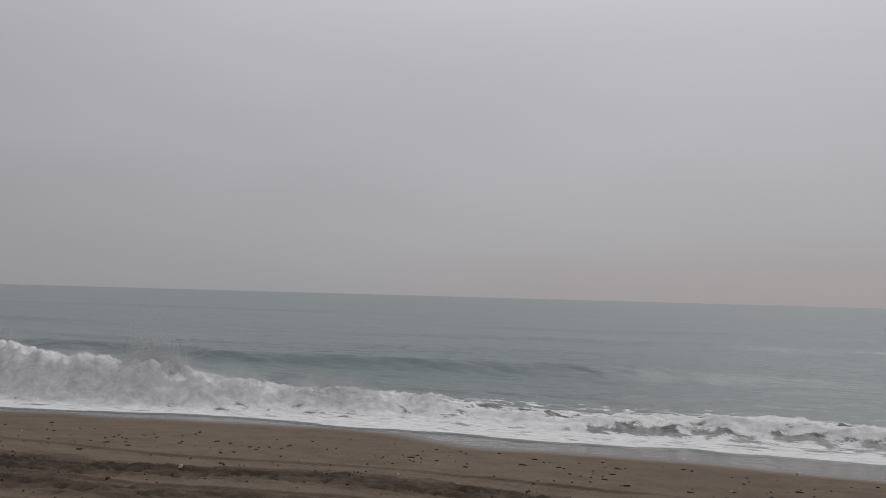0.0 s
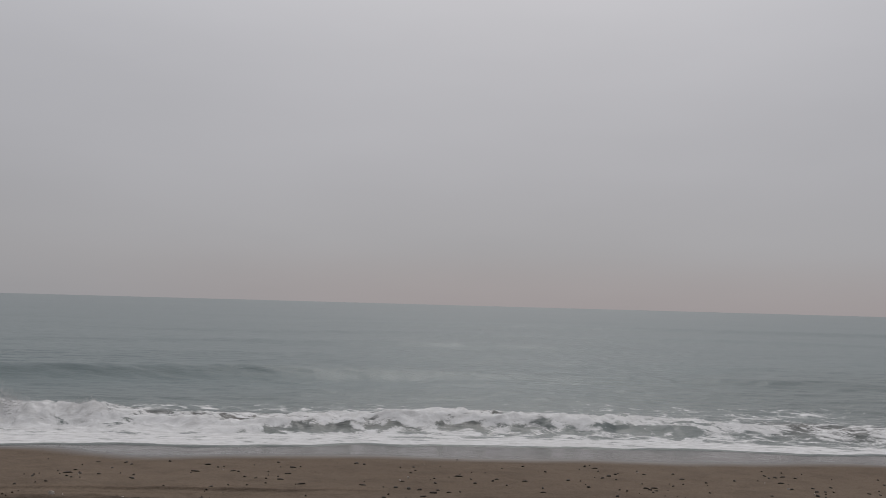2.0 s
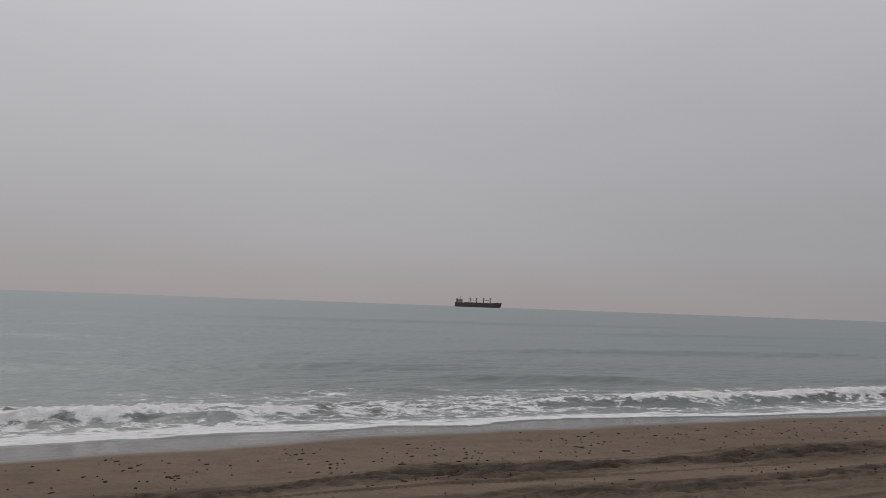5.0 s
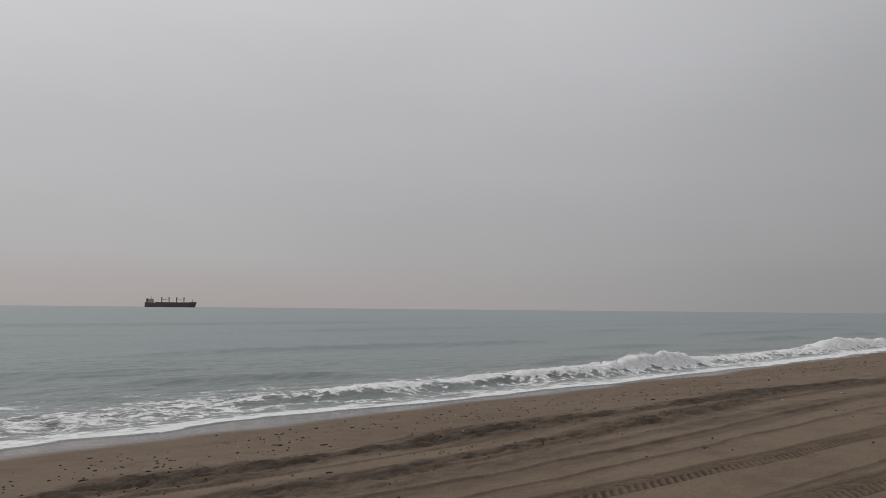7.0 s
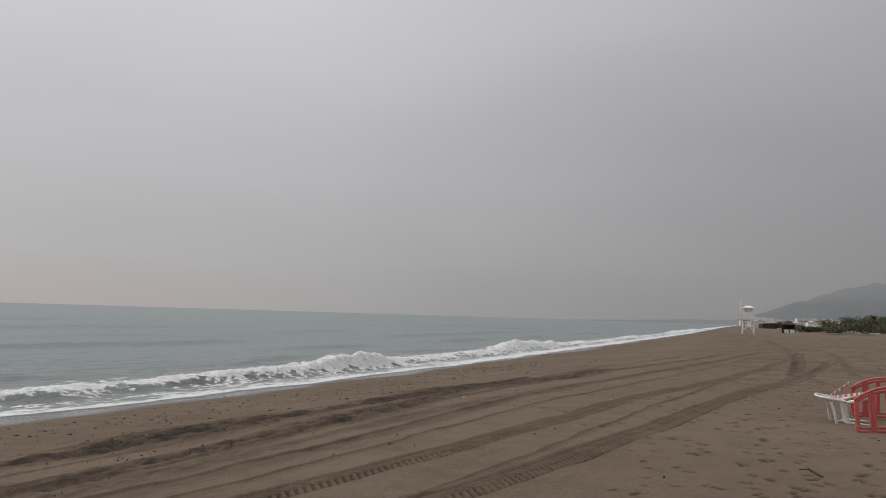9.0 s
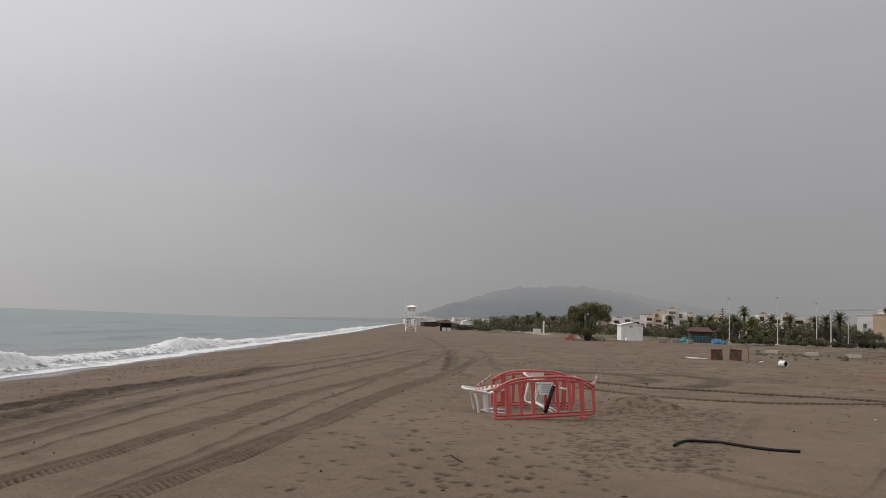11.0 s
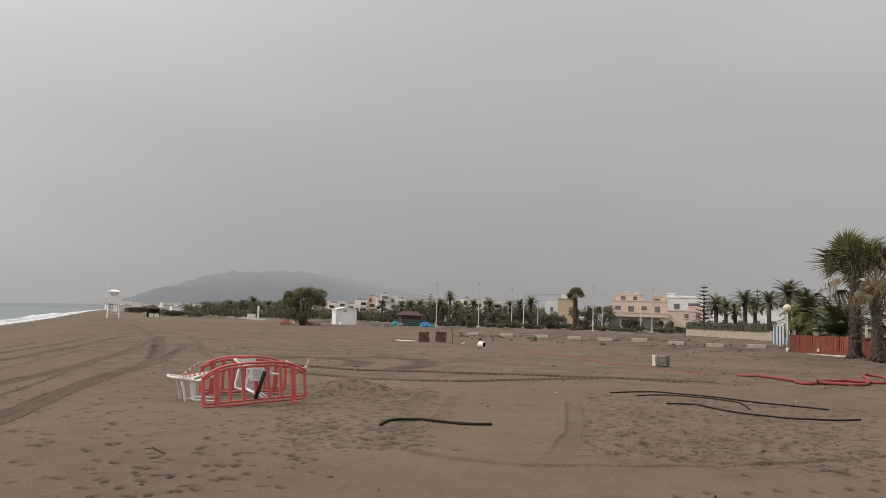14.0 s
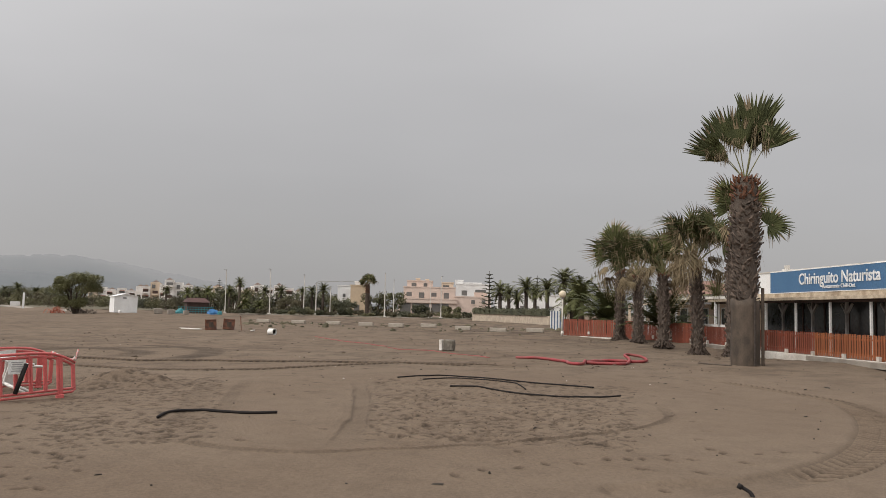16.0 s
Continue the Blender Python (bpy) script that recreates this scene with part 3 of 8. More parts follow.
# tyre tracks: line, half width, depth, tread pitch (0: smooth rut)
TRACKS = [
    ([(3.0, 5.2), (6.4, 4.15), (8.3, 3.7), (10.3, 3.25), (13.95, 2.55), (17.1, 2.03), (20.5, 1.46), (24.4, 0.44), (31.4, -0.93), (40, -2.4), (49, -3.6), (60, -4.2)], 0.20, 0.045, 0.21),
    ([(4.0, 3.9), (7.4, 2.55), (9.7, 1.9), (10.95, 1.59), (13.6, 1.0), (17.7, 0.22), (22.4, -0.65), (28, -2.1), (34.7, -3.5), (45, -5)], 0.22, 0.05, 0.21),
    ([(28, -1.9), (30, -2.3), (38.8, -3.2), (55, -4.1), (101, -4.5)], 0.2, 0.03, 0),
    ([(3.0, 7.6), (5.5, 6.8), (7.9, 6.1), (12.3, 5.9), (21.1, 5.4), (32, 3.0), (50, -0.5)], 0.16, 0.03, 0),
    ([(2.0, 6.4), (6.5, 5.4), (12, 4.6), (20, 3.9), (32, 1.6), (55, -2.5)], 0.18, 0.03, 0),
    ([(-14, 5.4), (-7.6, 6.2), (-3, 7.3), (3, 7.6)], 0.16, 0.03, 0),
    ([(-16, 7.6), (-10.2, 8.5), (-7.3, 8.7), (-4.4, 9.2), (0, 9.6)], 0.14, 0.025, 0),
    ([(25.6, -4.6), (24.15, -6.26), (23.01, -7.06), (22.30, -7.64), (21.54, -9.01), (21.30, -10.67), (21.74, -12.86), (21.78, -14.85), (21.0, -16.6), (19.6, -18.0)], 0.20, 0.04, 0.24),
    ([(28.4, -5.2), (27.22, -7.09), (26.2, -7.7), (25.44, -8.2), (25.20, -9.13), (25.0, -10.3), (24.26, -11.2), (23.57, -12.82), (22.40, -14.34), (20.74, -16.09), (18.6, -17.4)], 0.16, 0.035, 0.2),
    ([(31.6, -6.8), (31.99, -8.26), (30.96, -9.36), (29.77, -9.64), (28.6, -9.2), (27.92, -8.68), (27.14, -7.34)], 0.42, 0.035, 0),
    ([(33.50, -11.28), (31.95, -12.20), (30.6, -12.4), (29.4, -12.1), (27.26, -10.88), (25.64, -9.28), (25.2, -8.4)], 0.42, 0.035, 0),
    ([(16.4, -10.4), (15.22, -9.72), (13.29, -8.56), (11.45, -7.38), (9.93, -6.27), (9.02, -5.47)], 0.15, 0.022, 0),
    ([(11.6, -2.9), (11.1, -3.7), (10.3, -4.25), (9.71, -4.48), (9.28, -4.83), (8.87, -5.26), (8.65, -5.9), (8.42, -6.69), (8.30, -7.62), (8.28, -8.63), (8.33, -9.71), (8.48, -10.69), (8.87, -11.78), (9.64, -12.70), (10.39, -13.31), (11.2, -13.7)], 0.07, 0.03, 0),
    ([(18.8, -8.0), (17.56, -7.34), (14.24, -5.74), (11.82, -4.65), (10.76, -4.11)], 0.20, 0.018, 0),
    ([(18.38, -8.63), (13.57, -6.02), (11.35, -4.91)], 0.14, 0.014, 0),
    ([(22.6, -4.4), (21.2, -6.6), (20.0, -8.0), (19.0, -9.2), (18.2, -11.0)], 0.12, 0.016, 0),
    ([(14.11, -19.9), (12.37, -19.3), (10.45, -18.55), (9.09, -17.87), (7.81, -16.36), (6.54, -14.09), (5.70, -12.2), (5.28, -10.9), (5.12, -9.97), (5.05, -9.00), (5.10, -8.12), (5.6, -6.9)], 0.30, 0.02, 0.30),
    ([(4, 8.6), (9, 8.2), (16, 7.2), (28, 5.2), (45, 1.8)], 0.10, 0.03, 0),
    ([(5, 5.0), (10, 4.2), (18, 3.2), (30, 1.0), (50, -2.2)], 0.08, 0.022, 0),
    ([(3, 9.6), (8, 9.2), (15, 8.4), (24, 6.8), (36, 4.4)], 0.07, 0.022, 0),
    ([(6, 2.9), (12, 1.9), (20, 0.8), (34, -1.4), (50, -3.2)], 0.07, 0.022, 0),
    ([(56, -4.4), (52.04, -3.93), (40.16, -3.05), (35.0, -2.65), (31.11, -2.31), (28.9, -2.5)], 0.14, 0.036, 0),
    ([(56, -4.9), (52.40, -4.31), (40.29, -3.40), (35.5, -3.0), (32.21, -2.78), (28.74, -2.82), (26.0, -3.4)], 0.10, 0.03, 0),
    ([(30.2, -2.5), (31.22, -2.77), (39.04, -4.10), (43.73, -5.16), (52, -6.6)], 0.13, 0.03, 0),
    ([(60, -6.5), (54.28, -6.23), (46, -5.7), (41.04, -5.22), (33.63, -4.52), (30.5, -4.6)], 0.14, 0.03, 0),
    ([(33.0, -6.2), (32.5, -8.2), (32.3, -10.8), (32.0, -13.65), (30.6, -16.5)], 0.25, 0.036, 0),
    ([(12.97, -8.10), (11.52, -7.23), (10.22, -6.30)], 0.10, 0.016, 0),
    ([(13.2, -17.2), (11.60, -16.60), (10.58, -16.23), (9.43, -15.62)], 0.10, 0.02, 0),
    ([(-15, 6.6), (-8, 7.4), (-2, 8.0), (4, 8.1), (12, 7.1)], 0.08, 0.03, 0),
    ([(-13, 4.4), (-6, 5.3), (0, 6.2), (7, 5.8)], 0.09, 0.025, 0),
]
# churned-up darker strips: line, half width, strength
CHURNED = [
    ([(-16, 5.6), (-10, 6.4), (-7.6, 7.0), (-5, 8.2), (0.5, 8.5), (5.6, 9.0), (8.7, 8.4), (13.8, 7.8), (21, 7.0), (26, 5.9)], 0.8, 1.0),
    ([(-14, 5.0), (-6, 6.2), (2, 7.0), (8.9, 6.5), (13, 6.2), (20, 6.3), (30, 4.0)], 0.55, 0.8),
    ([(6, 6.0), (12, 5.3), (18, 4.6), (27, 2.6)], 0.3, 0.4),
]


GROUND = {}


def deep_line(pts):
    """Whether a track starts far down the beach."""
    return pts[0][0] > 20


def build_ground():
    bearings = np.concatenate([np.arange(-62, 84, 0.21), np.arange(84, 160, 0.15), np.arange(160, 298, 3.0)])
    radii = np.concatenate([[0.02], ring_radii([(1.5, 6.6, 1.06), (6.6, 34, 1.0038), (34, 120, 1.007), (120, 4900, 1.05)])])
    x, y, faces = sheet("ground", bearings, radii, M_SAND, True)
    z, s = beach_height(x, y)
    damp = np.zeros(x.shape)
    near = (np.hypot(x, y) < 130)
    # drifted small hummocks on loose sand, none on the driven and washed parts
    rough = np.clip((fbm(x * 0.18, y * 0.18, 3, 21) - 0.42) * 5, 0, 1) * np.clip((s + 11) / -3, 0, 1)
    bearing, reach = np.degrees(np.arctan2(x, y)), np.hypot(x, y)
    smooth = lambda v, lo, hi, soft: np.clip((v - lo) / soft, 0, 1) * np.clip((hi - v) / soft, 0, 1)
    graded = np.maximum(smooth(bearing, 112.5, 124.5, 1.5) * smooth(reach, 5, 23, 2), smooth(bearing, 99, 170, 3) * smooth(reach, 0, 10.2, 0.8))
    clods = smooth(bearing, 122.5, 142.5, 3.0) * np.clip((reach - 10.4) / 1.2, 0, 1) * np.clip((np.interp(bearing, [123, 132, 140, 143], [21.5, 22, 17.5, 13.5]) - reach) / 2.5, 0, 1) * (y < 0)
    rough = np.maximum(rough * (1 - graded), clods)
    pits = 0.6 * (1 - np.abs(2 * value_noise(x * 3.1, y * 3.1, 33) - 1)) + 0.4 * (1 - np.abs(2 * value_noise(x * 6.5, y * 6.5, 35) - 1))
    z = z + clods * (pits - 0.5) * 0.07 * (0.4 + value_noise(x * 1.4, y * 1.4, 34))
    # pits of the churned patch are darkened in place of their shade
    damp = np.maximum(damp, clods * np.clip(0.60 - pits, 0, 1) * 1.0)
    z = z + near * (fbm(x * 2.2, y * 2.2, 3, 31) - 0.5) * (0.018 + 0.03 * rough) * (1 - 0.6 * graded)
    # loose disturbed sand further inland
    loose = np.clip((reach - 21) / 6, 0, 1) * np.clip((bearing - 86) / 6, 0, 1) * (reach < 150)
    levelled = smooth(bearing, 101, 113.5, 1.0) * smooth(reach, 26.2, 33, 0.8)
    loose = loose * (1 - 0.85 * levelled)
    z = z + loose * (fbm(x * 0.9, y * 0.9, 4, 95) - 0.5) * 0.10 * np.clip((reach - 20) / 25, 0.25, 1)
    damp = np.maximum(damp, loose * np.clip((fbm(x * 1.5, y * 1.1, 5, 96) - 0.42) * 1.5, 0, 0.36))
    flat, _ = beach_height(x, y)
    for pts, half, depth, tread in TRACKS:
        d, v, u = along(x, y, [(p.x, p.y) for p in smooth_line([(*p, 0) for p in pts], 5)])
        wob = (value_noise(u * 1.3, u * 0 + 3, 7) - 0.5) * 0.06
        q = np.abs(d + wob) / half
        fade = (0.55 + 0.45 * value_noise(u * 0.35, u * 0 + 1, 11)) * np.clip((u.max() - u) / 2.5, 0.15, 1)
        if not tread and not deep_line(pts):
            fade = fade * np.clip(u / 1.8, 0.1, 1)
        if tread:
            keep = np.exp(-(q / 1.35) ** 8)
            z = z * (1 - keep) + flat * keep
        rut = np.exp(-q ** 6) * (0.065 if tread else depth * fade * (0.5 if pts[0][0] > 20 else 1))
        deep = depth >= 0.035 and pts[0][0] > 20
        rim = np.exp(-((q - 1.2) / 0.22) ** 2) * depth * (0.3 if tread else 0.7) * fade
        if deep and not tread:   # lumpy berm pressed up beside the wheel
            rim = np.exp(-((q - 1.25) / 0.30) ** 2) * 0.014 * (0.35 + 0.65 * (np.sin(u * 2 * math.pi / 0.3) > -0.2)) * fade
        z = z - rut + rim
        # shade along rut walls and berms is painted in as darker sand
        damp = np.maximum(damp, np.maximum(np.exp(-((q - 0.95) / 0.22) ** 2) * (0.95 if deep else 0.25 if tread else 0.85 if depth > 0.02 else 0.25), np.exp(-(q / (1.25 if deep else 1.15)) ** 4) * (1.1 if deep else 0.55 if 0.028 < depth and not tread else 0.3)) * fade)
    for k, (pts, half, power) in enumerate(CHURNED):
        d, v, u = along(x, y, pts)
        lump = fbm(x * 2.6 + 9, y * 5.2, 4, 41 + k)
        edge = np.clip(1.25 - d / (half * (0.45 + 1.1 * value_noise(u * 0.4, u * 0, 51 + k))), 0, 1)
        crumb = 1 - np.abs(2 * fbm(x * 4.5, y * 8.0, 3, 47 + k) - 1)
        z = z + edge * ((lump - 0.45) * 0.13 + (crumb - 0.6) * 0.09) * power
        # turned-up sand is darker, low crumbs most
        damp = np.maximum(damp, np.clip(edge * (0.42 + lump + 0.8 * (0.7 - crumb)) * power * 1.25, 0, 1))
    # footprints and scuffs: place, heading, half length, depth
    rng = random.Random(12)
    step_of = lambda px, py: (math.degrees(math.atan2(px, py)), math.hypot(px, py))
    prints = []

    def strew(count, az0, az1, r0, r1, ln0, ln1, patchy):
        for _ in range(count):
            az, r = rng.uniform(az0, az1), math.sqrt(rng.uniform(r0 * r0, r1 * r1))
            p = spot(az, r)
            if float(fbm(np.array(p.x * 0.35), np.array(p.y * 0.35), 2, 61)) < rng.uniform(0.0, 2 * patchy):
                continue
            ln = rng.uniform(ln0, ln1)
            prints.append((p.x, p.y, rng.uniform(0, 6.3), ln, ln * rng.uniform(0.22, 0.38)))

    def stroll(count, x0, x1, y0, y1):
        for _ in range(count):
            px, py, a = rng.uniform(x0, x1), rng.uniform(y0, y1), rng.gauss(0.1, 0.5) + rng.choice((0, math.pi))
            for n in range(rng.randint(7, 18)):
                side = (n % 2 - 0.5) * 0.22
                prints.append((px - math.sin(a) * side, py + math.cos(a) * side, a + rng.uniform(-0.25, 0.25), rng.uniform(0.07, 0.10), rng.uniform(0.03, 0.05)))
                px, py, a = px + math.cos(a) * 0.66, py + math.sin(a) * 0.66, a + rng.uniform(-0.14, 0.14)

    stroll(15, 8.5, 19, -2.8, 0.6)             # walked lines beside the barriers
    strew(130, 84, 106, 7.6, 13, 0.06, 0.095, 0.40)
    strew(900, 91, 108, 13, 32, 0.06, 0.10, 0.42)
    strew(1700, 103, 113.5, 11.2, 21, 0.05, 0.09, 0.36)   # trampled sand round the barriers
    strew(200, 104, 112, 9.5, 11.4, 0.05, 0.08, 0.50)
    strew(2000, 123.5, 141, 11.2, 20.5, 0.045, 0.09, 0.36)   # churned patch between the hoses
    strew(1400, 96, 150, 23, 50, 0.07, 0.13, 0.50)
    strew(90, 113, 123.5, 12, 22, 0.05, 0.08, 0.55)
    for px, py in ((8.44, -11.85), (7.70, -11.18), (7.26, -10.34), (6.61, -9.68), (6.64, -8.79), (6.82, -7.93), (6.68, -8.14), (6.39, -8.54), (6.60, -8.30), (6.26, -8.81), (6.36, -9.58), (6.08, -9.91), (5.97, -10.35),
                   (5.69, -10.68), (6.83, -7.47), (7.02, -7.12), (7.01, -6.69), (7.10, -6.23), (5.73, -8.21), (5.54, -7.35), (6.22, -7.83), (5.78, -9.18), (11.48, -14.7), (9.07, -12.16), (12.58, -16.96), (7.02, -5.8), (7.7, -7.31)):
        prints.append((px, py, rng.uniform(-0.9, 0.9) + 2.5, rng.uniform(0.075, 0.10), rng.uniform(0.03, 0.045)))   # single steps on the driven sand
    for px, py, a, ln, dp in prints:
        b, r = step_of(px, py)
        if not (-61 < b < 159) or r < 6.6 or r > 60 or (106 < b < 126 and r < 11):
            continue
        w = 2.2 * ln
        i0, i1 = np.searchsorted(radii, [r - w, r + w])
        wb = math.degrees(w / r)
        j0, j1 = np.searchsorted(bearings, [b - wb, b + wb])
        dx, dy = x[i0:i1, j0:j1] - px, y[i0:i1, j0:j1] - py
        f, g = dx * math.cos(a) + dy * math.sin(a), -dx * math.sin(a) + dy * math.cos(a)
        f = f + 0.15 * ln * np.sin(g / ln * 4 + a)
        q = np.sqrt((f / ln) ** 2 + (g / (ln * 0.5)) ** 2)
        z[i0:i1, j0:j1] += -0.6 * dp * np.exp(-q ** 4) + dp * 0.3 * np.exp(-((q - 1.4) / 0.3) ** 2)
        # the dark middle is painted for the shade inside the print
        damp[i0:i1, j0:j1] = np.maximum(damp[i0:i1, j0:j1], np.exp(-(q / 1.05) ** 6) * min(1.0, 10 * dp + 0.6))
    # heap of sand thrown up at the barriers
    for hx, hy, hr, hh in ((18.3, -5.5, 0.55, 0.22), (18.0, -6.3, 0.45, 0.16), (17.5, -5.0, 0.35, 0.14), (18.6, -6.0, 0.4, 0.16), (17.2, -5.8, 0.3, 0.10), (118, -33, 3, 0.5), (135, -33, 2.5, 0.5), (158, -33, 4, 0.6)):
        z += hh * np.exp(-((x - hx) ** 2 + (y - hy) ** 2) / hr ** 2) * (0.6 + 0.8 * fbm(x * 3, y * 3, 3, 71))
    damp = np.maximum(damp, 0.17 * np.clip((s + 11) / 4, 0, 1))
    # damp sand of the driven strip above the water's edge
    damp = np.clip(damp + 0.08 * np.clip((s + 19) / 5, 0, 1) * np.clip((-s - 8) / 3, 0, 1) * np.clip((x + 3) / 6, 0, 1), 0, 1)
    # rough waste ground behind the beach
    waste = np.clip((-y - 24 - 0.12 * x) / 10, 0, 1) * (np.hypot(x, y) < 220)
    z = z + waste * ((fbm(x * 0.7, y * 0.7, 4, 91) - 0.5) * 0.22 + (fbm(x * 0.15, y * 0.15, 3, 92) - 0.5) * 0.25)
    damp = np.maximum(damp, waste * np.clip((fbm(x * 0.45, y * 0.45, 4, 93) - 0.50) * 5, 0, 0.7))
    wet = np.clip((s + np.interp(x, [-12, -5, 2, 40], [1.6, 2.6, 3.1, 2.6]) + (fbm(x * 0.22, x * 0 + 2, 3, 81) - 0.5) * 2.4) / 0.9, 0, 1)
    faces = faces[(s.ravel()[faces].min(1) < 9) | (np.hypot(x, y).ravel()[faces].min(1) < 6)]
    GROUND.update(b=bearings, r=radii, z=z)
    ob = mesh_from("ground", np.stack([x, y, z], -1).reshape(-1, 3), faces, M_SAND)
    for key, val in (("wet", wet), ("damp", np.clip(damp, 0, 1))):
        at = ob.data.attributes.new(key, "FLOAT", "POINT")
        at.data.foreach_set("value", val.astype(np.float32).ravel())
    return tagged(ob, "grey-brown beach sand with tyre tracks and footprints", "beach", kind="structure")


def sea_surface(x, y):
    """Height of the water, foam density, shallows with painted glare and silt with painted shade, from the place along
    and off the shore.
    """
    g, s = beach_height(x, y)
    wob = (fbm(x * 0.25, x * 0 + 1.5, 3, 101) - 0.5)
    far = np.clip((np.hypot(x, y) - 60) / 200, 0, 1)
    swell = np.zeros(x.shape)
    for k, (pos, amp, wid, kx) in enumerate(((8.5, 0.22, 1.2, 0.10), (15.0, 0.36, 1.7, 0.07), (25, 0.32, 2.2, 0.06), (39, 0.32, 3.0, 0.05), (60, 0.3, 4.0, 0.04), (95, 0.4, 6.0, 0.03))):
        mod = np.clip(value_noise(x * kx + 7 * k, x * 0 + k, 111 + k) * 1.8 - 0.45, 0, 1)
        if k == 1:
            mod = np.maximum(mod, 1.25 * np.interp(x, [-40, -24, -6, 14], [0.5, 1, 0.9, 0]))
        d = s - pos - (fbm(x * 0.06, x * 0 + k * 3.3, 2, 121 + k) - 0.5) * 5
        swell += amp * mod * np.exp(-(d / np.where(d < 0, wid * 0.55, wid * 1.5)) ** 2)
    chop = ((fbm(x * 0.4, y * 1.0, 3, 131) - 0.5) * 0.10 + np.clip(np.abs(fbm(x * 0.55, y * 1.5, 3, 135) - 0.5), 0, 0.2) * -0.25 + 0.02) * np.clip((s - 1) / 6, 0, 1)
    # the breaking wave that runs along the shore
    hb = np.interp(x, [-40, -16, -14, -12.5, -11, -6, -1, 4, 9, 14, 20, 28, 40, 60, 120], [1.2, 1.05, 0.75, 0.48, 0.36, 0.26, 0.24, 0.16, 0.08, 0.10, 0.22, 0.42, 0.45, 0.42, 0.4])
    hb = hb * (0.6 + 0.8 * value_noise(x * 0.21, x * 0, 141)) * np.where(x > 34, 0.35 + 1.1 * value_noise(x * 0.06, x * 0, 142), 1)
    sb = 2.6 + wob * 2.2
    d = s - sb
    crest = hb * np.exp(-np.where(d < 0, (d / 0.55) ** 2, (d / 1.7) ** 2))
    bank = np.clip(1 - np.abs(s - 2.6 - wob) / 4.2, 0, 1)
    billow = sum(a * (1 - np.abs(2 * value_noise(x * f, y * f * 1.15, 151 + k) - 1)) for k, (f, a) in enumerate(((1.1, 0.45), (2.4, 0.28), (4.6, 0.2), (8.2, 0.14))))
    lump = billow - 0.55
    z = SEA_LEVEL + swell + chop + crest + lump * (0.7 * crest + 0.11 * bank)
    # thin swash over the sand
    edge = -0.35 + np.interp(x, [9, 18], [0, -0.7]) + (fbm(x * 0.30, x * 0 + 5, 4, 161) - 0.5) * 2.4
    z = np.maximum(z, g + 0.02 + 0.04 * np.clip((s - edge) / 1.5, 0, 1))
    z = np.where(s < edge, g + 0.02 - 0.5 * (edge - s), z)
    back = np.interp(x, [-40, -10, 0, 8, 20, 40, 100], [6.5, 5.5, 6.0, 7.5, 6.5, 6.0, 6.0]) + wob * 2.0
    front = np.interp(x, [-40, -12, 0, 8, 20, 60], [0.66, 0.58, 0.42, 0.36, 0.42, 0.6])
    inner = np.clip((s - edge) / 0.25, 0, 1)
    dense = np.interp(x, [-40, -6, 0, 6, 14, 20, 35, 60], [4.0, 3.0, 1.9, 1.5, 0.8, 0.6, 1.2, 2.0]) + wob * 1.2
    body = np.interp(s - edge - dense, [-0.4, 0.5], [0.72, 0.42])
    foam = inner * np.where(s < back, body - 0.12 * np.clip((s - 2.5) / (back - 2.5), 0, 1), 0)
    foam += inner * 0.5 * np.exp(-((s - edge - 0.22) / 0.16) ** 2)
    foam += 0.42 * np.clip(crest / 0.45, 0, 1) * np.clip(1.2 - np.abs(d + 0.1) / 1.1, 0, 1) + lump * 0.7 * np.clip(crest / 0.2, 0, 1)
    # dark hollow face under the lip where the wave still stands
    gate = np.clip((value_noise(x * 0.9, x * 0 + 4, 181) - 0.30) * 5, 0, 1) * np.interp(x, [-6, -3, 5.5, 8, 13, 15, 27, 31], [0, 1, 1, 0, 0, 1, 1, 0])
    face = gate * np.clip(1 - np.abs(d + 0.55) / 0.45, 0, 1)
    foam -= 0.6 * face * np.clip(fbm(x * 2.6, y * 2.6, 3, 183) * 2.6 - 0.75, 0, 1)
    foam = np.where(s > back, 0.24 * np.clip(1 - (s - back) / 3.0, 0, 1), foam)
    foam += (fbm(x * 0.5, y * 1.1, 4, 171) - 0.5) * 0.5 * (foam > 0.05)
    foam = np.where(s > edge + 60, np.minimum(foam, 0), foam)
    # paler shallows, drawn further out at larger x to paint the glare there
    shallow = np.clip(1 - s / np.interp(x, [4, 18], [12, 30]), 0, 1) * 0.8
    # sand stirred up under the breaker, with the hollows' shade painted into its tone
    silt = np.clip(1 - np.abs(s - 3.0 - wob) / 1.7, 0, 1) * np.clip((value_noise(x * 0.35, x * 0 + 8, 191) - 0.25) * 2.2, 0, 1) * 0.85
    return z, np.clip(foam, 0, 1.2), shallow, silt


def build_sea():
    bearings = np.arange(-70, 100, 0.18)
    radii = ring_radii([(11.0, 45, 1.0042), (45, 300, 1.012), (300, 4900, 1.06)])
    x, y, faces = sheet("sea", bearings, radii, M_SEA, False)
    z, foam, shallow, silt = sea_surface(x, y)
    ob = mesh_from("water", np.stack([x, y, z], -1).reshape(-1, 3), faces, M_SEA)
    for key, val in (("foam", foam), ("shallow", shallow), ("silt", silt)):
        at = ob.data.attributes.new(key, "FLOAT", "POINT")
        at.data.foreach_set("value", val.astype(np.float32).ravel())
    return tagged(ob, "green-grey sea with a foaming breaker along the sand", "sea", kind="structure")


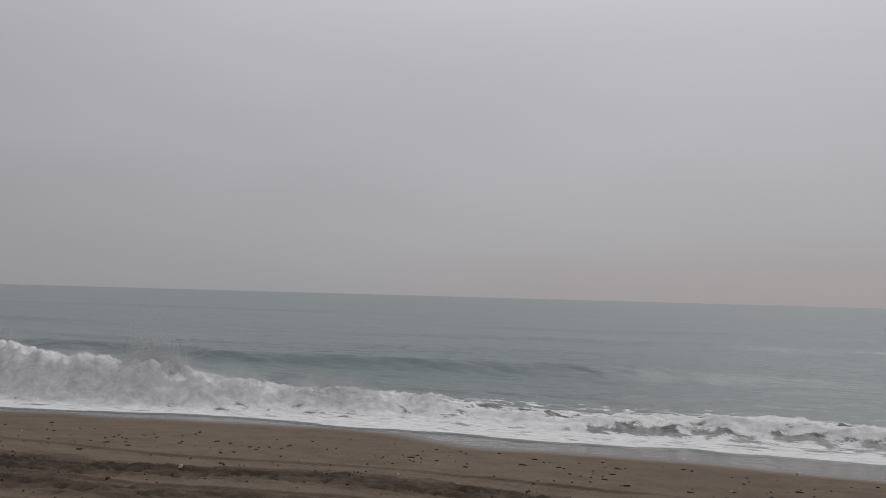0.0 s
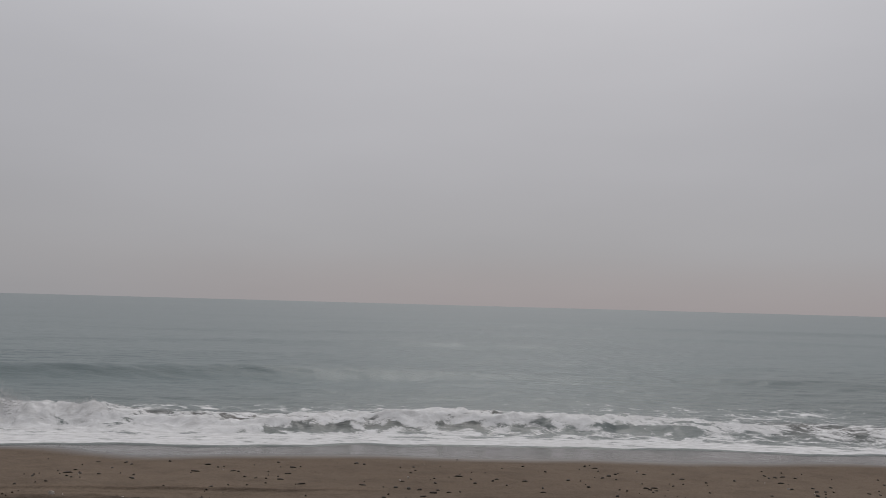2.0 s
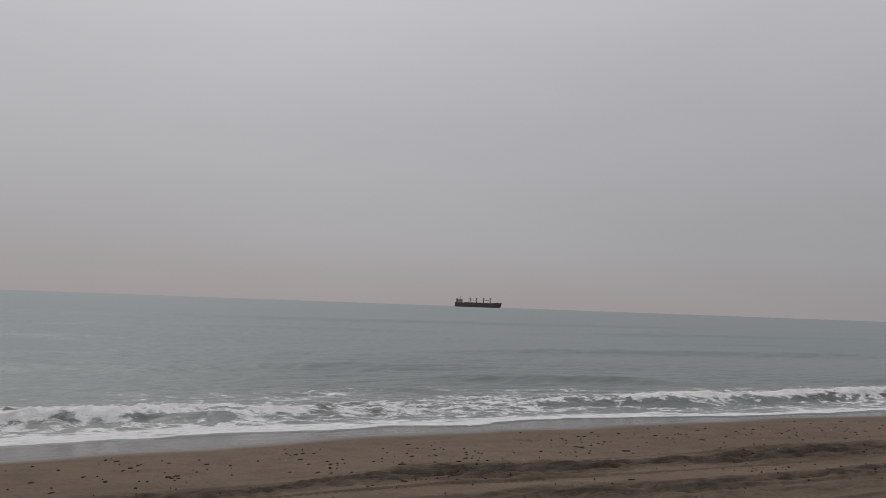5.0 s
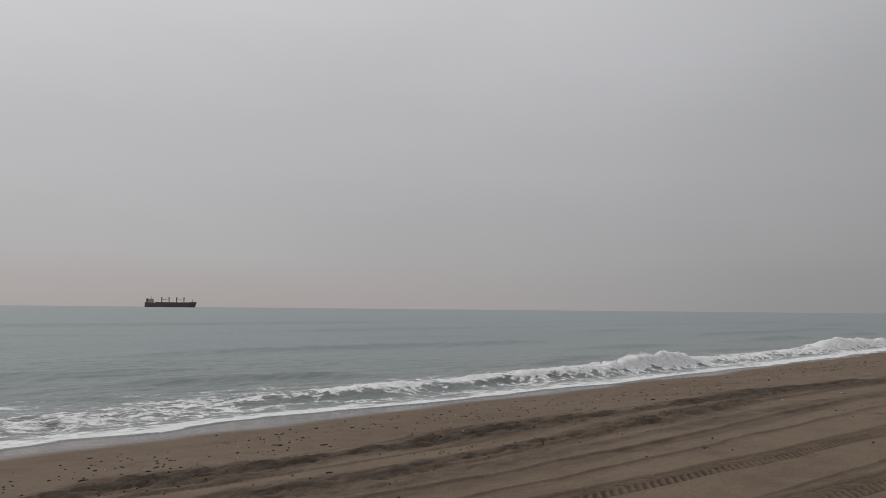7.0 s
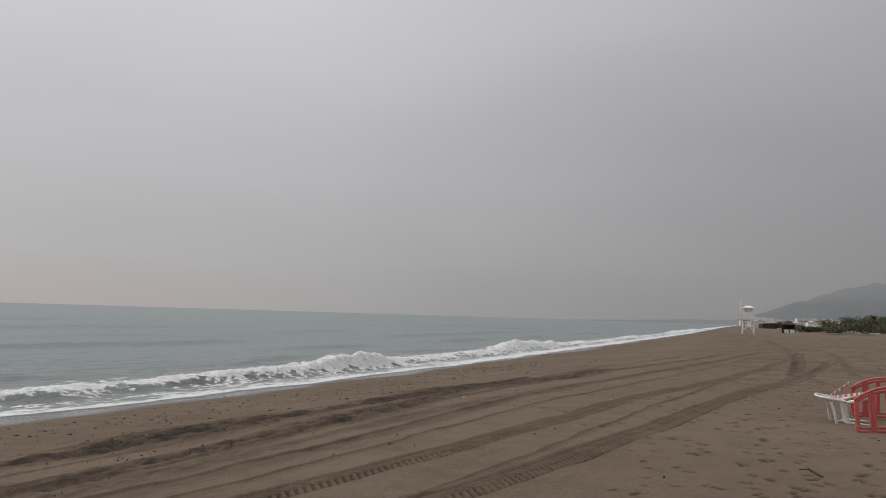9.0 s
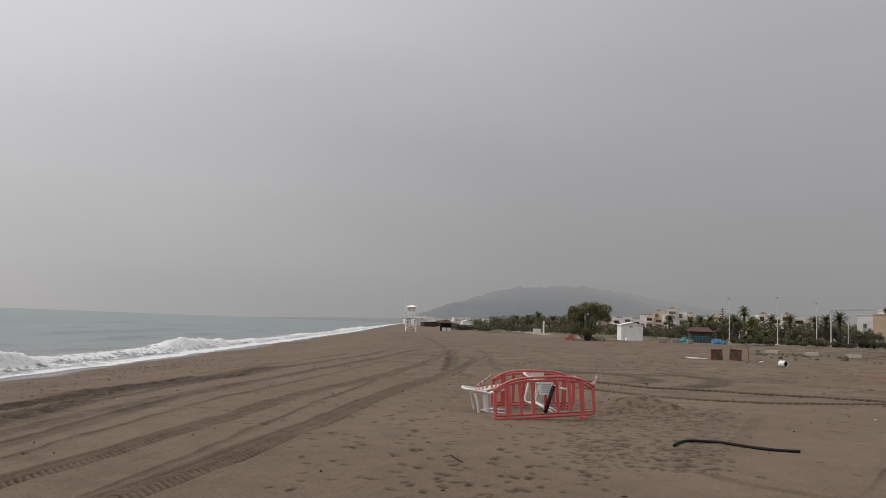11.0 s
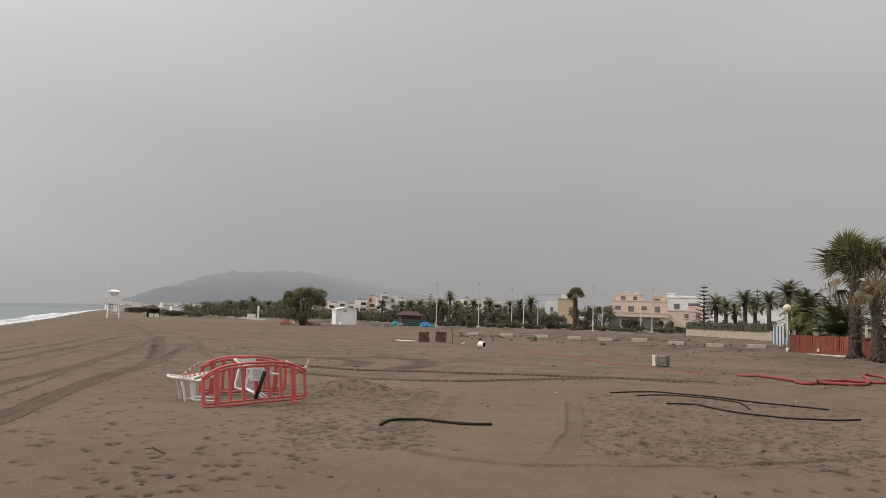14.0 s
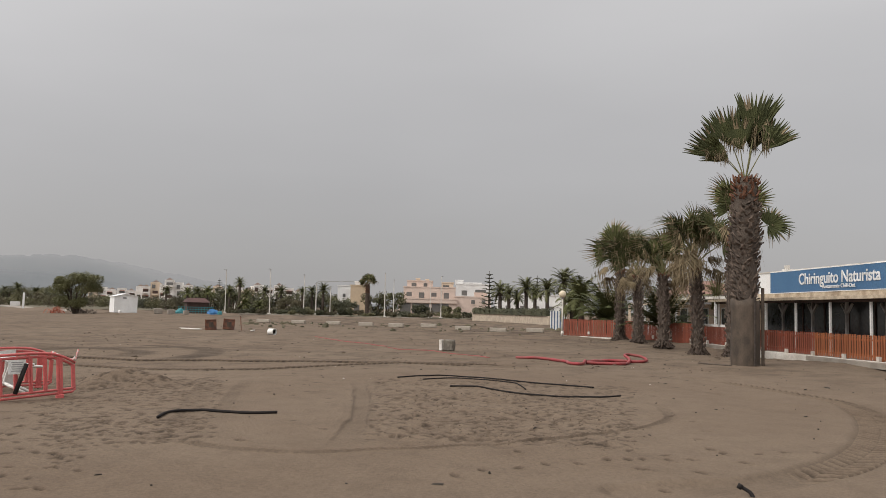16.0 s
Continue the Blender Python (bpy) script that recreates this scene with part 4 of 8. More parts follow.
def tread_strip(pts, half, pitch, u0, u1, label, deep=0.055, dark=0.95, lift=-0.004, floor=0.05):
    """The pressed print of a lugged tyre along part of a track: two rows of slanting bars."""
    line = [Vector((p[0], p[1])) for p in smooth_line([(*p, 0) for p in pts], 12)]
    runs = [0.0]
    for p, q in zip(line, line[1:]):
        runs.append(runs[-1] + (q - p).length)
    lx, ly = np.array([p.x for p in line]), np.array([p.y for p in line])
    u = np.arange(u0, min(u1, runs[-1]), 0.022)
    cx, cy = np.interp(u, runs, lx), np.interp(u, runs, ly)
    tx, ty = np.gradient(cx), np.gradient(cy)
    n = np.hypot(tx, ty)
    tx, ty = tx / n, ty / n
    v = np.linspace(-half, half, 17)
    x, y = cx[:, None] - ty[:, None] * v, cy[:, None] + tx[:, None] * v
    base, s = beach_height(x, y)
    fade = 0.75 + 0.25 * value_noise(u * 0.5, u * 0 + 2, 19)[:, None]
    ph = ((u[:, None] + np.abs(v) * 0.9 + (v > 0) * pitch * 0.5) / pitch) % 1.0
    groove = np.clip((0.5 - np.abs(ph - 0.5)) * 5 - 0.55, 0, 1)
    rim = np.clip((np.abs(v) / half - 0.86) / 0.14, 0, 1)
    z = base + lift * (1 - rim) - groove * (1 - rim) * deep * fade - rim * 0.05 + (fbm(x * 9, y * 9, 2, 23) - 0.5) * 0.014
    z = z - 0.07 * np.clip(1 - np.minimum(u - u[0], u[-1] - u) / 0.6, 0, 1)[:, None]
    nu, nv = x.shape
    i, j = np.meshgrid(np.arange(nu - 1), np.arange(nv - 1), indexing="ij")
    faces = np.stack([i * nv + j, (i + 1) * nv + j, (i + 1) * nv + j + 1, i * nv + j + 1], -1).reshape(-1, 4)
    ob = mesh_from("tyre_track", np.stack([x, y, z], -1).reshape(-1, 3), faces[:, ::-1], M_SAND)
    # groove shade is painted as darker sand between the bars
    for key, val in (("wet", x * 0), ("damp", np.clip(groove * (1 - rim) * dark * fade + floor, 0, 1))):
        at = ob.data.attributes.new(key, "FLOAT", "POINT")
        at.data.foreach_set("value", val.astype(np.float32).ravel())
    return tagged(ob, label, "tyre track", kind="structure")


build_ground()
build_sea()
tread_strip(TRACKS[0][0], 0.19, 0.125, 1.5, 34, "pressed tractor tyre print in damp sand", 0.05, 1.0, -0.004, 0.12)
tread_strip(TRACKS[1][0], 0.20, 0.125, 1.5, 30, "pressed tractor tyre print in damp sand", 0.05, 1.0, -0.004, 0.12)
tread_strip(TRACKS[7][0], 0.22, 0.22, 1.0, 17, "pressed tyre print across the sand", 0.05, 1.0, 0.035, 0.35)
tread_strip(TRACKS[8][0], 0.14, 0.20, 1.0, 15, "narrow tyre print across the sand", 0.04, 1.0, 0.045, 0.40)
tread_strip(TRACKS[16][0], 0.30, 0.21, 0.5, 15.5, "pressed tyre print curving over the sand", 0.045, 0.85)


def ground_z(x, y):
    """Height of the sand sheet, ruts and footprints included."""
    b = (math.degrees(math.atan2(x, y)) + 62) % 360 - 62
    i = int(np.clip(np.searchsorted(GROUND["r"], math.hypot(x, y)), 1, len(GROUND["r"]) - 1))
    j = int(np.clip(np.searchsorted(GROUND["b"], b), 1, len(GROUND["b"]) - 1))
    return float(GROUND["z"][i - 1:i + 1, j - 1:j + 1].mean())

# ---------------------------------------------------------------- things on the sand


def put(ob, x, y, rz=0, z=None, rx=0, ry=0):
    ob.matrix_basis = pose(x, y, ground_z(x, y) if z is None else z, rx, ry, rz)
    return ob


def crowd_barrier(length, height, label):
    """A red plastic pedestrian barrier: arched twin top rail, twin foot rail, two broad standing posts and slats."""
    b = empty("crowd_barrier")
    half = length / 2
    arch = lambda x: height - 0.22 * (abs(x) / half) ** 3.6
    n = 24
    xs = [-half + length * i / n for i in range(n + 1)]
    for dz in (0.0, -0.062):
        bm = bmesh.new()
        tube(bm, [(x, 0.012 if dz else -0.012, arch(x) + dz) for x in xs], 0.024, 7)
        part("top_rail", bm, M_RED, b, smooth=True)
    for z in (0.07, 0.13):
        bm = bmesh.new()
        tube(bm, [(-half, 0, z + 0.05), (-half + 0.06, 0, z), (half - 0.06, 0, z), (half, 0, z + 0.05)], 0.023, 7)
        part("bottom_rail", bm, M_RED, b, smooth=True)
    for sx in (-1, 1):
        bm = bmesh.new()
        x = sx * half * 0.73
        box(bm, 0.11, 0.035, arch(x) - 0.02, x, -0.005, 0.0, bevel=0.008)
        box(bm, 0.03, 0.055, arch(x) - 0.08, x, -0.005, 0.03)
        part("standing_post", bm, M_RED, b)
        bm = bmesh.new()
        box(bm, 0.12, 0.10, 0.08, x, 0, -0.03, bevel=0.015)
        part("foot", bm, M_RED, b)
        bm = bmesh.new()
        box(bm, 0.075, 0.03, arch(half) - 0.14, sx * (half - 0.03), 0, 0.11, bevel=0.008)
        part("end_post", bm, M_RED, b)
    for i in range(5):
        x = half * 0.73 * (-1 + 2 * (i + 1) / 6)
        bm = bmesh.new()
        box(bm, 0.07, 0.026, arch(x) - 0.17, x, 0, 0.12, bevel=0.007)
        box(bm, 0.022, 0.042, arch(x) - 0.19, x, 0, 0.13)
        part("slat", bm, M_RED, b)
    return tagged(b, label, "barrier", group="red barriers on the sand")


def facing(a, b):
    """Middle, heading and length of the line from a to b."""
    d = Vector(b) - Vector(a)
    return (Vector(a) + Vector(b)) / 2, math.degrees(math.atan2(d.y, d.x)), d.length


mid, head, ln = facing((15.34, -2.21), (15.98, -4.18))
front = crowd_barrier(ln + 0.06, 0.80, "red plastic crowd barrier with a paper notice tied on")
put(front, mid.x, mid.y, head, z=ground_z(mid.x, mid.y) - 0.025, rx=-4, ry=-2.4)
mid2, head2, ln2 = facing((17.58, -2.38), (17.97, -4.23))
back = crowd_barrier(ln2, 0.80, "red plastic crowd barrier standing behind another one")
put(back, mid2.x, mid2.y, head2, z=ground_z(mid2.x, mid2.y) - 0.02, rx=3)

# paper notice tied to the front barrier
bm = bmesh.new()
box(bm, 0.30, 0.008, 0.24, 0, 0, 0)
notice = part("paper_notice", bm, M_TAPEW)
for k in range(5):
    bm = bmesh.new()
    box(bm, 0.20 - 0.03 * (k % 2), 0.003, 0.014, 0, -0.007, 0.19 - 0.036 * k)
    part("text_bar", bm, M_TIMBER, notice, "faded grey line of print")
notice.matrix_basis = front.matrix_basis @ pose(0.0, -0.045, 0.47, -4, 3, 0)
tagged(notice, "crumpled white paper notice tied to a red barrier", "notice")

bm = bmesh.new()
box(bm, 0.34, 0.008, 0.20, 0, 0, 0)
sheet_b = part("paper_notice", bm, M_TAPEW)
sheet_b.matrix_basis = back.matrix_basis @ pose(0.05, -0.05, 0.56, -5, -4, 0)
tagged(sheet_b, "blank white plastic sheet tied to a red barrier", "notice")

# black pipe leaning in the barrier
bm = bmesh.new()
beam(bm, (0, 0, 0), (0.23, 0.04, 0.48), 0.036, seg=10)
stick = part("pipe_offcut", bm, M_BLACK, smooth=True)
stick.matrix_basis = front.matrix_basis @ pose(-0.07, -0.10, 0.15)
tagged(stick, "short black plastic pipe leaning against a red barrier", "pipe")

# red and white tape between the barriers
for pts in ([(15.36, -2.24, 0.62), (16.3, -1.98, 0.48), (16.7, -1.95, 0.46), (17.58, -2.38, 0.66)], [(15.98, -4.16, 0.70), (16.9, -4.30, 0.60), (17.95, -4.2, 0.68)], [(15.98, -4.18, 0.66), (16.02, -4.21, 0.76), (15.99, -4.22, 0.83)]):
    tape = empty("barrier_tape")
    line = smooth_line(pts, 10)
    for i, (p, q) in enumerate(zip(line, line[1:])):
        bm = bmesh.new()
        bar(bm, p, q, 0.012, 0.045)
        part("stripe", bm, M_RED if i % 2 else M_TAPEW, tape)
    tagged(tape, "sagging red and white tape tied between barriers", "tape", group="tapes on the barriers")


def plastic_chair(label):
    """A white moulded garden chair."""
    c = empty("garden_chair")
    bm = bmesh.new()
    box(bm, 0.46, 0.44, 0.03, 0, 0, 0.42, bevel=0.012)
    box(bm, 0.44, 0.03, 0.05, 0, -0.21, 0.38, bevel=0.01)
    part("seat", bm, M_TAPEW, c)
    for sx in (-1, 1):
        for sy in (-1, 1):
            bm = bmesh.new()
            tube(bm, [(sx * 0.20, sy * 0.18, 0.42), (sx * 0.235, sy * 0.22, 0.2), (sx * 0.26, sy * 0.26, 0.0)], 0.034, 6, 0.022)
            part("leg", bm, M_TAPEW, c, smooth=True)
        bm = bmesh.new()
        tube(bm, smooth_line([(sx * 0.24, -0.20, 0.42), (sx * 0.27, -0.20, 0.62), (sx * 0.27, 0.05, 0.65), (sx * 0.24, 0.22, 0.68)], 5), 0.024, 6)
        part("armrest", bm, M_TAPEW, c, smooth=True)
    bm = bmesh.new()
    for k in range(7):
        x = -0.18 + 0.06 * k
        bar(bm, (x, 0.21, 0.44), (x * 1.1, 0.30, 0.82 + 0.03 * math.cos(x * 6)), 0.036, 0.014)
    tube(bm, smooth_line([(-0.22, 0.20, 0.44), (-0.24, 0.30, 0.78), (0, 0.325, 0.88), (0.24, 0.30, 0.78), (0.22, 0.20, 0.44)], 6), 0.022, 6)
    part("backrest", bm, M_TAPEW, c, smooth=True)
    return tagged(c, label, "chair", group="white garden chairs")


chair_a = plastic_chair("white plastic garden chair tipped over on the sand")
chair_a.matrix_basis = pose(16.72, -2.60, 0.25) @ pose(0, 0, 0, -15, 0, 0) @ pose(0, 0, 0, 82, 4, 184)
chair_b = plastic_chair("white plastic garden chair lying between red barriers")
chair_b.matrix_basis = pose(16.95, -3.72, 0.24, 78, -8, 150)


def lying_line(name, pts, r, mat, label, category, sink=0.3, seg=8, group=""):
    """A hose or cable that follows the sand."""
    line = smooth_line([(x, y, 0) for x, y in pts], 10)
    bm = bmesh.new()
    zs = np.array([max(ground_z(p.x + a, p.y + b) for a, b in ((0, 0), (0.08, 0), (-0.08, 0), (0, 0.08), (0, -0.08))) for p in line])
    k = 7 if sink < 0.5 else 3
    zs = np.convolve(np.pad(zs, k // 2, "edge"), np.ones(k) / k, "valid")
    zs = np.maximum(zs, np.array([ground_z(p.x, p.y) for p in line]) - 0.1 * r) + r * (1 - 2 * sink) * 0.8 + 0.004
    tube(bm, [(p.x, p.y, z) for p, z in zip(line, zs)], r, seg)
    return tagged(part(name, bm, mat, smooth=True), label, category, group=group)


lying_line("hose", [(12.53, -4.53), (13.0, -4.85), (13.16, -5.28), (12.76, -5.58), (12.27, -5.87), (12.13, -6.27)], 0.022, M_BLACK,
           "black rubber hose end lying curved on sand", "hose", 0.0, group="black hoses")
lying_line("hose", [(16.78, -11.74), (16.92, -12.57), (16.85, -13.2), (16.3, -13.65), (15.5, -13.9), (14.53, -14.18), (13.71, -14.52), (13.15, -14.70)], 0.016, M_BLACK,
           "long thin black hose lying on sand", "hose", 0.0, group="black hoses")
lying_line("hose", [(14.6, -11.64), (14.4, -12.0), (13.7, -12.15), (12.8, -12.32), (12.15, -12.62), (11.83, -13.25), (11.77, -14.0)], 0.017, M_BLACK,
           "long black hose lying beside another one", "hose", 0.0, group="black hoses")
lying_line("hose", [(16.06, -11.98), (16.23, -12.9), (15.74, -13.38), (14.87, -13.64), (14.2, -13.4), (13.69, -13.07)], 0.014, M_BLACK,
           "short black hose crossing between two longer ones", "hose", 0.0, group="black hoses")
bm = bmesh.new()
tube(bm, smooth_line([(4.72, -7.62, -0.03), (4.76, -7.63, 0.02), (4.82, -7.62, 0.05), (4.86, -7.60, 0.07)], 6), 0.02, 8, 0.018)
beam(bm, (4.84, -7.612, 0.058), (4.875, -7.59, 0.078), 0.027)
part_ob = part("hose", bm, M_BLACK, smooth=True)
tagged(part_ob, "black hose end sticking out of the sand", "hose", group="black hoses")

# red layflat hoses
lying_line("red_hose", [(42.21, -23.4), (40.4, -22.9), (38.21, -22.35), (36.6, -21.95), (34.8, -21.75), (33.0, -21.3), (30.89, -20.8)], 0.036, M_REDOLD, "faded red hose half buried in sand", "hose", 0.6, group="red hoses")
lying_line("red_hose", [(30.1, -20.35), (28.9, -20.15), (27.62, -20.74), (26.07, -20.35), (24.66, -20.45), (23.13, -20.14)], 0.030, M_REDOLD, "faded red hose half buried in sand", "hose", 0.6, group="red hoses")
bm = bmesh.new()
loop = smooth_line([(22.43, -20.81, 0.03), (21.75, -21.1, 0.05), (21.1, -21.05, 0.05), (20.38, -20.95, 0.05), (19.8, -20.7, 0.05), (19.4, -20.35, 0.05), (19.1, -20.15, 0.05), (18.85, -20.25, 0.05), (18.95, -20.6, 0.06), (19.2, -20.95, 0.12), (19.5, -21.4, 0.06),
                    (19.7, -22.1, 0.05), (19.75, -22.9, 0.05), (19.3, -23.3, 0.05), (19.05, -23.7, 0.05), (19.3, -24.3, 0.08), (19.9, -24.75, 0.16), (20.35, -24.6, 0.22), (20.2, -24.15, 0.20), (19.7, -23.75, 0.14), (19.1, -23.1, 0.10), (18.7, -22.5, 0.05),
                    (18.5, -21.9, 0.05), (18.85, -21.5, 0.05), (19.2, -21.0, 0.06)], 8)
tube(bm, [(p.x, p.y, p.z + ground_z(p.x, p.y)) for p in loop], 0.052, 8)
tagged(part("red_hose", bm, M_REDHOSE, smooth=True), "red hose heaped in loose loops on sand", "hose", group="red hoses")


def rusty_box(label):
    b = empty("rusty_box")
    bm = bmesh.new()
    box(bm, 0.74, 0.6, 0.70, bevel=0.015)
    part("body", bm, M_RUST, b)
    for sx in (-1, 1):
        bm = bmesh.new()
        box(bm, 0.05, 0.03, 0.74, sx * 0.35, -0.315, 0.0)
        part("edge_strip", bm, M_RUST, b)
    for z in (0.02, 0.66):
        bm = bmesh.new()
        box(bm, 0.65, 0.03, 0.05, 0, -0.315, z)
        part("edge_strip", bm, M_RUST, b)
    bm = bmesh.new()
    box(bm, 0.30, 0.01, 0.34, 0.02, -0.307, 0.18)
    part("patch", bm, M_PLY, b, "paler worn patch")
    return tagged(b, label, "metal box", group="rusty boxes")


put(rusty_box("rusty steel box standing tilted on sand"), 54.5, -22.1, -112, ry=-3)
put(rusty_box("rusty steel box standing beside a twin"), 54.0, -23.15, -116, ry=4)
bm = bmesh.new()
beam(bm, (0, 0, 0), (0.10, 0, 0.95), 0.03)
beam(bm, (0.02, 0.0, 0.86), (0.22, 0, 0.98), 0.02)
ob = part("iron_bar", bm, M_RUST)
put(ob, 52.9, -23.6, 30)
tagged(ob, "thin rusty iron bar stuck upright in sand", "bar")
for (x, y, a, ln, lab) in ((55.6, -21.1, 15, 2.4, "pale plank lying beside rusty boxes"), (55.0, -20.9, 40, 1.4, "short pale plank lying on sand"), (52.0, -24.0, -30, 1.6, "weathered plank lying beside rusty boxes")):
    bm = bmesh.new()
    box(bm, ln, 0.16, 0.06, bevel=0.01)
    ob = part("plank", bm, M_PLINTH)
    put(ob, x, y, a)
    tagged(ob, lab, "plank", group="loose planks")

# white drum end lying open
d = empty("white_drum")
bm = bmesh.new()
bmesh.ops.create_cone(bm, cap_ends=False, segments=18, radius1=0.19, radius2=0.19, depth=0.42, matrix=pose(0, 0, 0.18, 0, 90, 0))
bmesh.ops.solidify(bm, geom=bm.faces[:], thickness=0.03)
part("shell", bm, M_TAPEW, d, smooth=False)
bm = bmesh.new()
bmesh.ops.create_cone(bm, cap_ends=True, segments=18, radius1=0.155, radius2=0.155, depth=0.03, matrix=pose(0.1, 0, 0.18, 0, 90, 0))
part("end", bm, M_BLACK, d, "dark inner end")
put(d, 44.7, -21.9, 200)
tagged(d, "white plastic drum lying open on sand", "drum")

# concrete post with a wire basket
bm = bmesh.new()
box(bm, 0.16, 0.16, 0.45, bevel=0.02)
box(bm, 0.10, 0.165, 0.16, 0.0, 0, 0.24)
ob = part("concrete_post", bm, M_PLINTH)
put(ob, 27.4, -21.2, 12, ry=3)
tagged(ob, "short white concrete post standing in sand", "post")
bm = bmesh.new()
box(bm, 0.42, 0.42, 0.46, bevel=0.05)
bmesh.ops.subdivide_edges(bm, edges=bm.edges[:], cuts=4, use_grid_fill=True)
rng = random.Random(77)
for v in bm.verts:
    v.co += Vector((rng.uniform(-1, 1), rng.uniform(-1, 1), rng.uniform(-1, 0.6))) * 0.014
ob = part("concrete_block", bm, M_BLOCK, smooth=False)
put(ob, 27.2, -21.44, 38, ry=-2)
tagged(ob, "rough grey-brown concrete block beside a white post", "block")

# concrete wheel stops
STOP = bmesh.new()
box(STOP, 1.45, 0.30, 0.34, bevel=0.03)
stop = part("wheel_stop", STOP, M_STOP)
tagged(stop, "pale concrete wheel stop half sunk in sand", "kerb block", group="row of wheel stops")
rng = random.Random(5)
line = [(77.1, -36.6), (73.6, -38.7), (70.7, -41.0), (67.3, -42.6), (63.8, -43.7), (60.2, -44.8), (56.6, -45.9), (53.2, -47.0), (49.8, -48.1)]
for i, (x, y) in enumerate(line):
    m = pose(x, y, ground_z(x, y) + 0.02, 0, 0, 18 + 14 + rng.uniform(-5, 5))
    if i == 0:
        stop.matrix_basis = m
    else:
        copy_thing(stop, m)

# driftwood and clods
bm = bmesh.new()
tube(bm, [(0, 0, 0.01), (0.10, 0.05, 0.05), (0.22, 0.02, 0.10), (0.36, 0.08, 0.08)], 0.014, 6, 0.008)
tube(bm, [(0.15, 0.04, 0.07), (0.2, 0.14, 0.15)], 0.008, 5, 0.004)
ob = part("twig", bm, M_TWIG)
put(ob, 10.61, -1.2, 60)
ob.matrix_basis = ob.matrix_basis @ Matrix.Scale(0.7, 4)
tagged(ob, "small bare driftwood twig on sand", "twig")


def scatter(name, count, area, mat, size, label, category, seed, flat=0.45, long=1.6):
    """Many small bits joined in one mesh, lying on the sand where area(rng) puts them."""
    rng = random.Random(seed)
    verts, faces = [], []
    for _ in range(count):
        x, y = area(rng)
        z = ground_z(x, y)
        s = size * rng.uniform(0.5, 1.6) * (1.8 if rng.random() < 0.06 else 1.0)
        a = rng.uniform(0, 6.3)
        base = len(verts)
        lx, ly, lz = s * rng.uniform(1, long), s * rng.uniform(0.5, 0.9), s * flat * rng.uniform(0.6, 1.3)
        n = 6
        for k in range(n):
            t = 2 * math.pi * k / n
            ux, uy = lx * math.cos(t) * rng.uniform(0.35, 1.3), ly * math.sin(t) * rng.uniform(0.35, 1.4)
            verts.append((x + ux * math.cos(a) - uy * math.sin(a), y + ux * math.sin(a) + uy * math.cos(a), z - 0.01))
        for k in range(n):
            t = 2 * math.pi * k / n
            ux, uy = lx * 0.6 * math.cos(t), ly * 0.6 * math.sin(t)
            verts.append((x + ux * math.cos(a) - uy * math.sin(a), y + ux * math.sin(a) + uy * math.cos(a), z + lz * rng.uniform(0.6, 1.2) + 0.008))
        verts.append((x, y, z + lz * 1.2 + 0.01))
        for k in range(n):
            k2 = (k + 1) % n
            faces += [(base + k, base + k2, base + n + k2), (base + k, base + n + k2, base + n + k), (base + n + k, base + n + k2, base + 2 * n)]
    ob = mesh_from(name, verts, faces, mat, smooth=False)
    return tagged(ob, label, category, kind="stuff")


def tide_line(rng):
    x = rng.uniform(-16, 44)
    s = rng.gauss(-5.6, 1.0) if rng.random() < 0.7 else rng.uniform(-9.5, -3.6)
    if rng.random() < 0.45:
        x = round(x / 2.3) * 2.3 + rng.gauss(0, 0.35)
    return x, float(shore(np.array(x))) + s


def dry_sand(rng):
    return rng.uniform(5, 45), rng.uniform(-28, 6)


def clod_patch(rng):
    while True:
        b, r = rng.uniform(122.5, 142), rng.uniform(10.6, 21.5)
        p = spot(b, r)
        inside = min(b - 122, 142.5 - b, 4) / 4 * min(1.0, max(0.0, (float(np.interp(b, [123, 132, 140, 143], [21.5, 22, 17.5, 13.5])) - r) / 3))
        if value_noise(p.x * 0.9, p.y * 0.9, 88) * inside > rng.uniform(0.1, 0.8):
            return p.x + 0.22, p.y - 0.3


def churned(rng):
    pts, half, power = CHURNED[0 if rng.random() < 0.7 else 1]
    while True:
        x = rng.uniform(-14, 22)
        y = float(np.interp(x, [p[0] for p in pts], [p[1] for p in pts])) + rng.gauss(0, half * 0.75)
        if value_noise(np.array(x * 0.8), np.array(y * 1.6), 90) > rng.uniform(0.2, 0.8):
            return x, y


scatter("sand_clods", 500, clod_patch, M_CLOD, 0.008, "dark damp clods of turned-up sand", "clods", 41, 0.4, 2.2)
def back_of_beach(rng):
    while True:
        p = spot(rng.uniform(104, 152), rng.uniform(26, 95))
        if value_noise(p.x * 0.16, p.y * 0.16, 87) > rng.uniform(0.25, 0.9):
            return p.x, p.y


def by_the_stops(rng):
    p = spot(rng.uniform(114, 136), rng.gauss(82, 9))
    return p.x, p.y


scatter("sand_clods", 600, back_of_beach, M_CLOD, 0.035, "dark clods and tufts scattered over the back of the beach", "clods", 44, 0.45, 2.6)
scatter("weeds", 150, by_the_stops, M_SHRUBY, 0.13, "low dry weeds growing round the wheel stops", "weeds", 45, 0.7, 2.2)
scatter("sand_clods", 900, churned, M_CLODDARK, 0.008, "dark crumbled sand thrown up along wheel ruts", "clods", 43, 0.45, 2.2)
scatter("seaweed", 640, tide_line, M_WEED, 0.022, "dark scraps of seaweed and wood along the tide line", "seaweed", 31, 0.2, 2.5)
scatter("pebbles", 420, tide_line, M_WEED, 0.015, "small dark pebbles along the tide line", "pebbles", 32, 0.3)
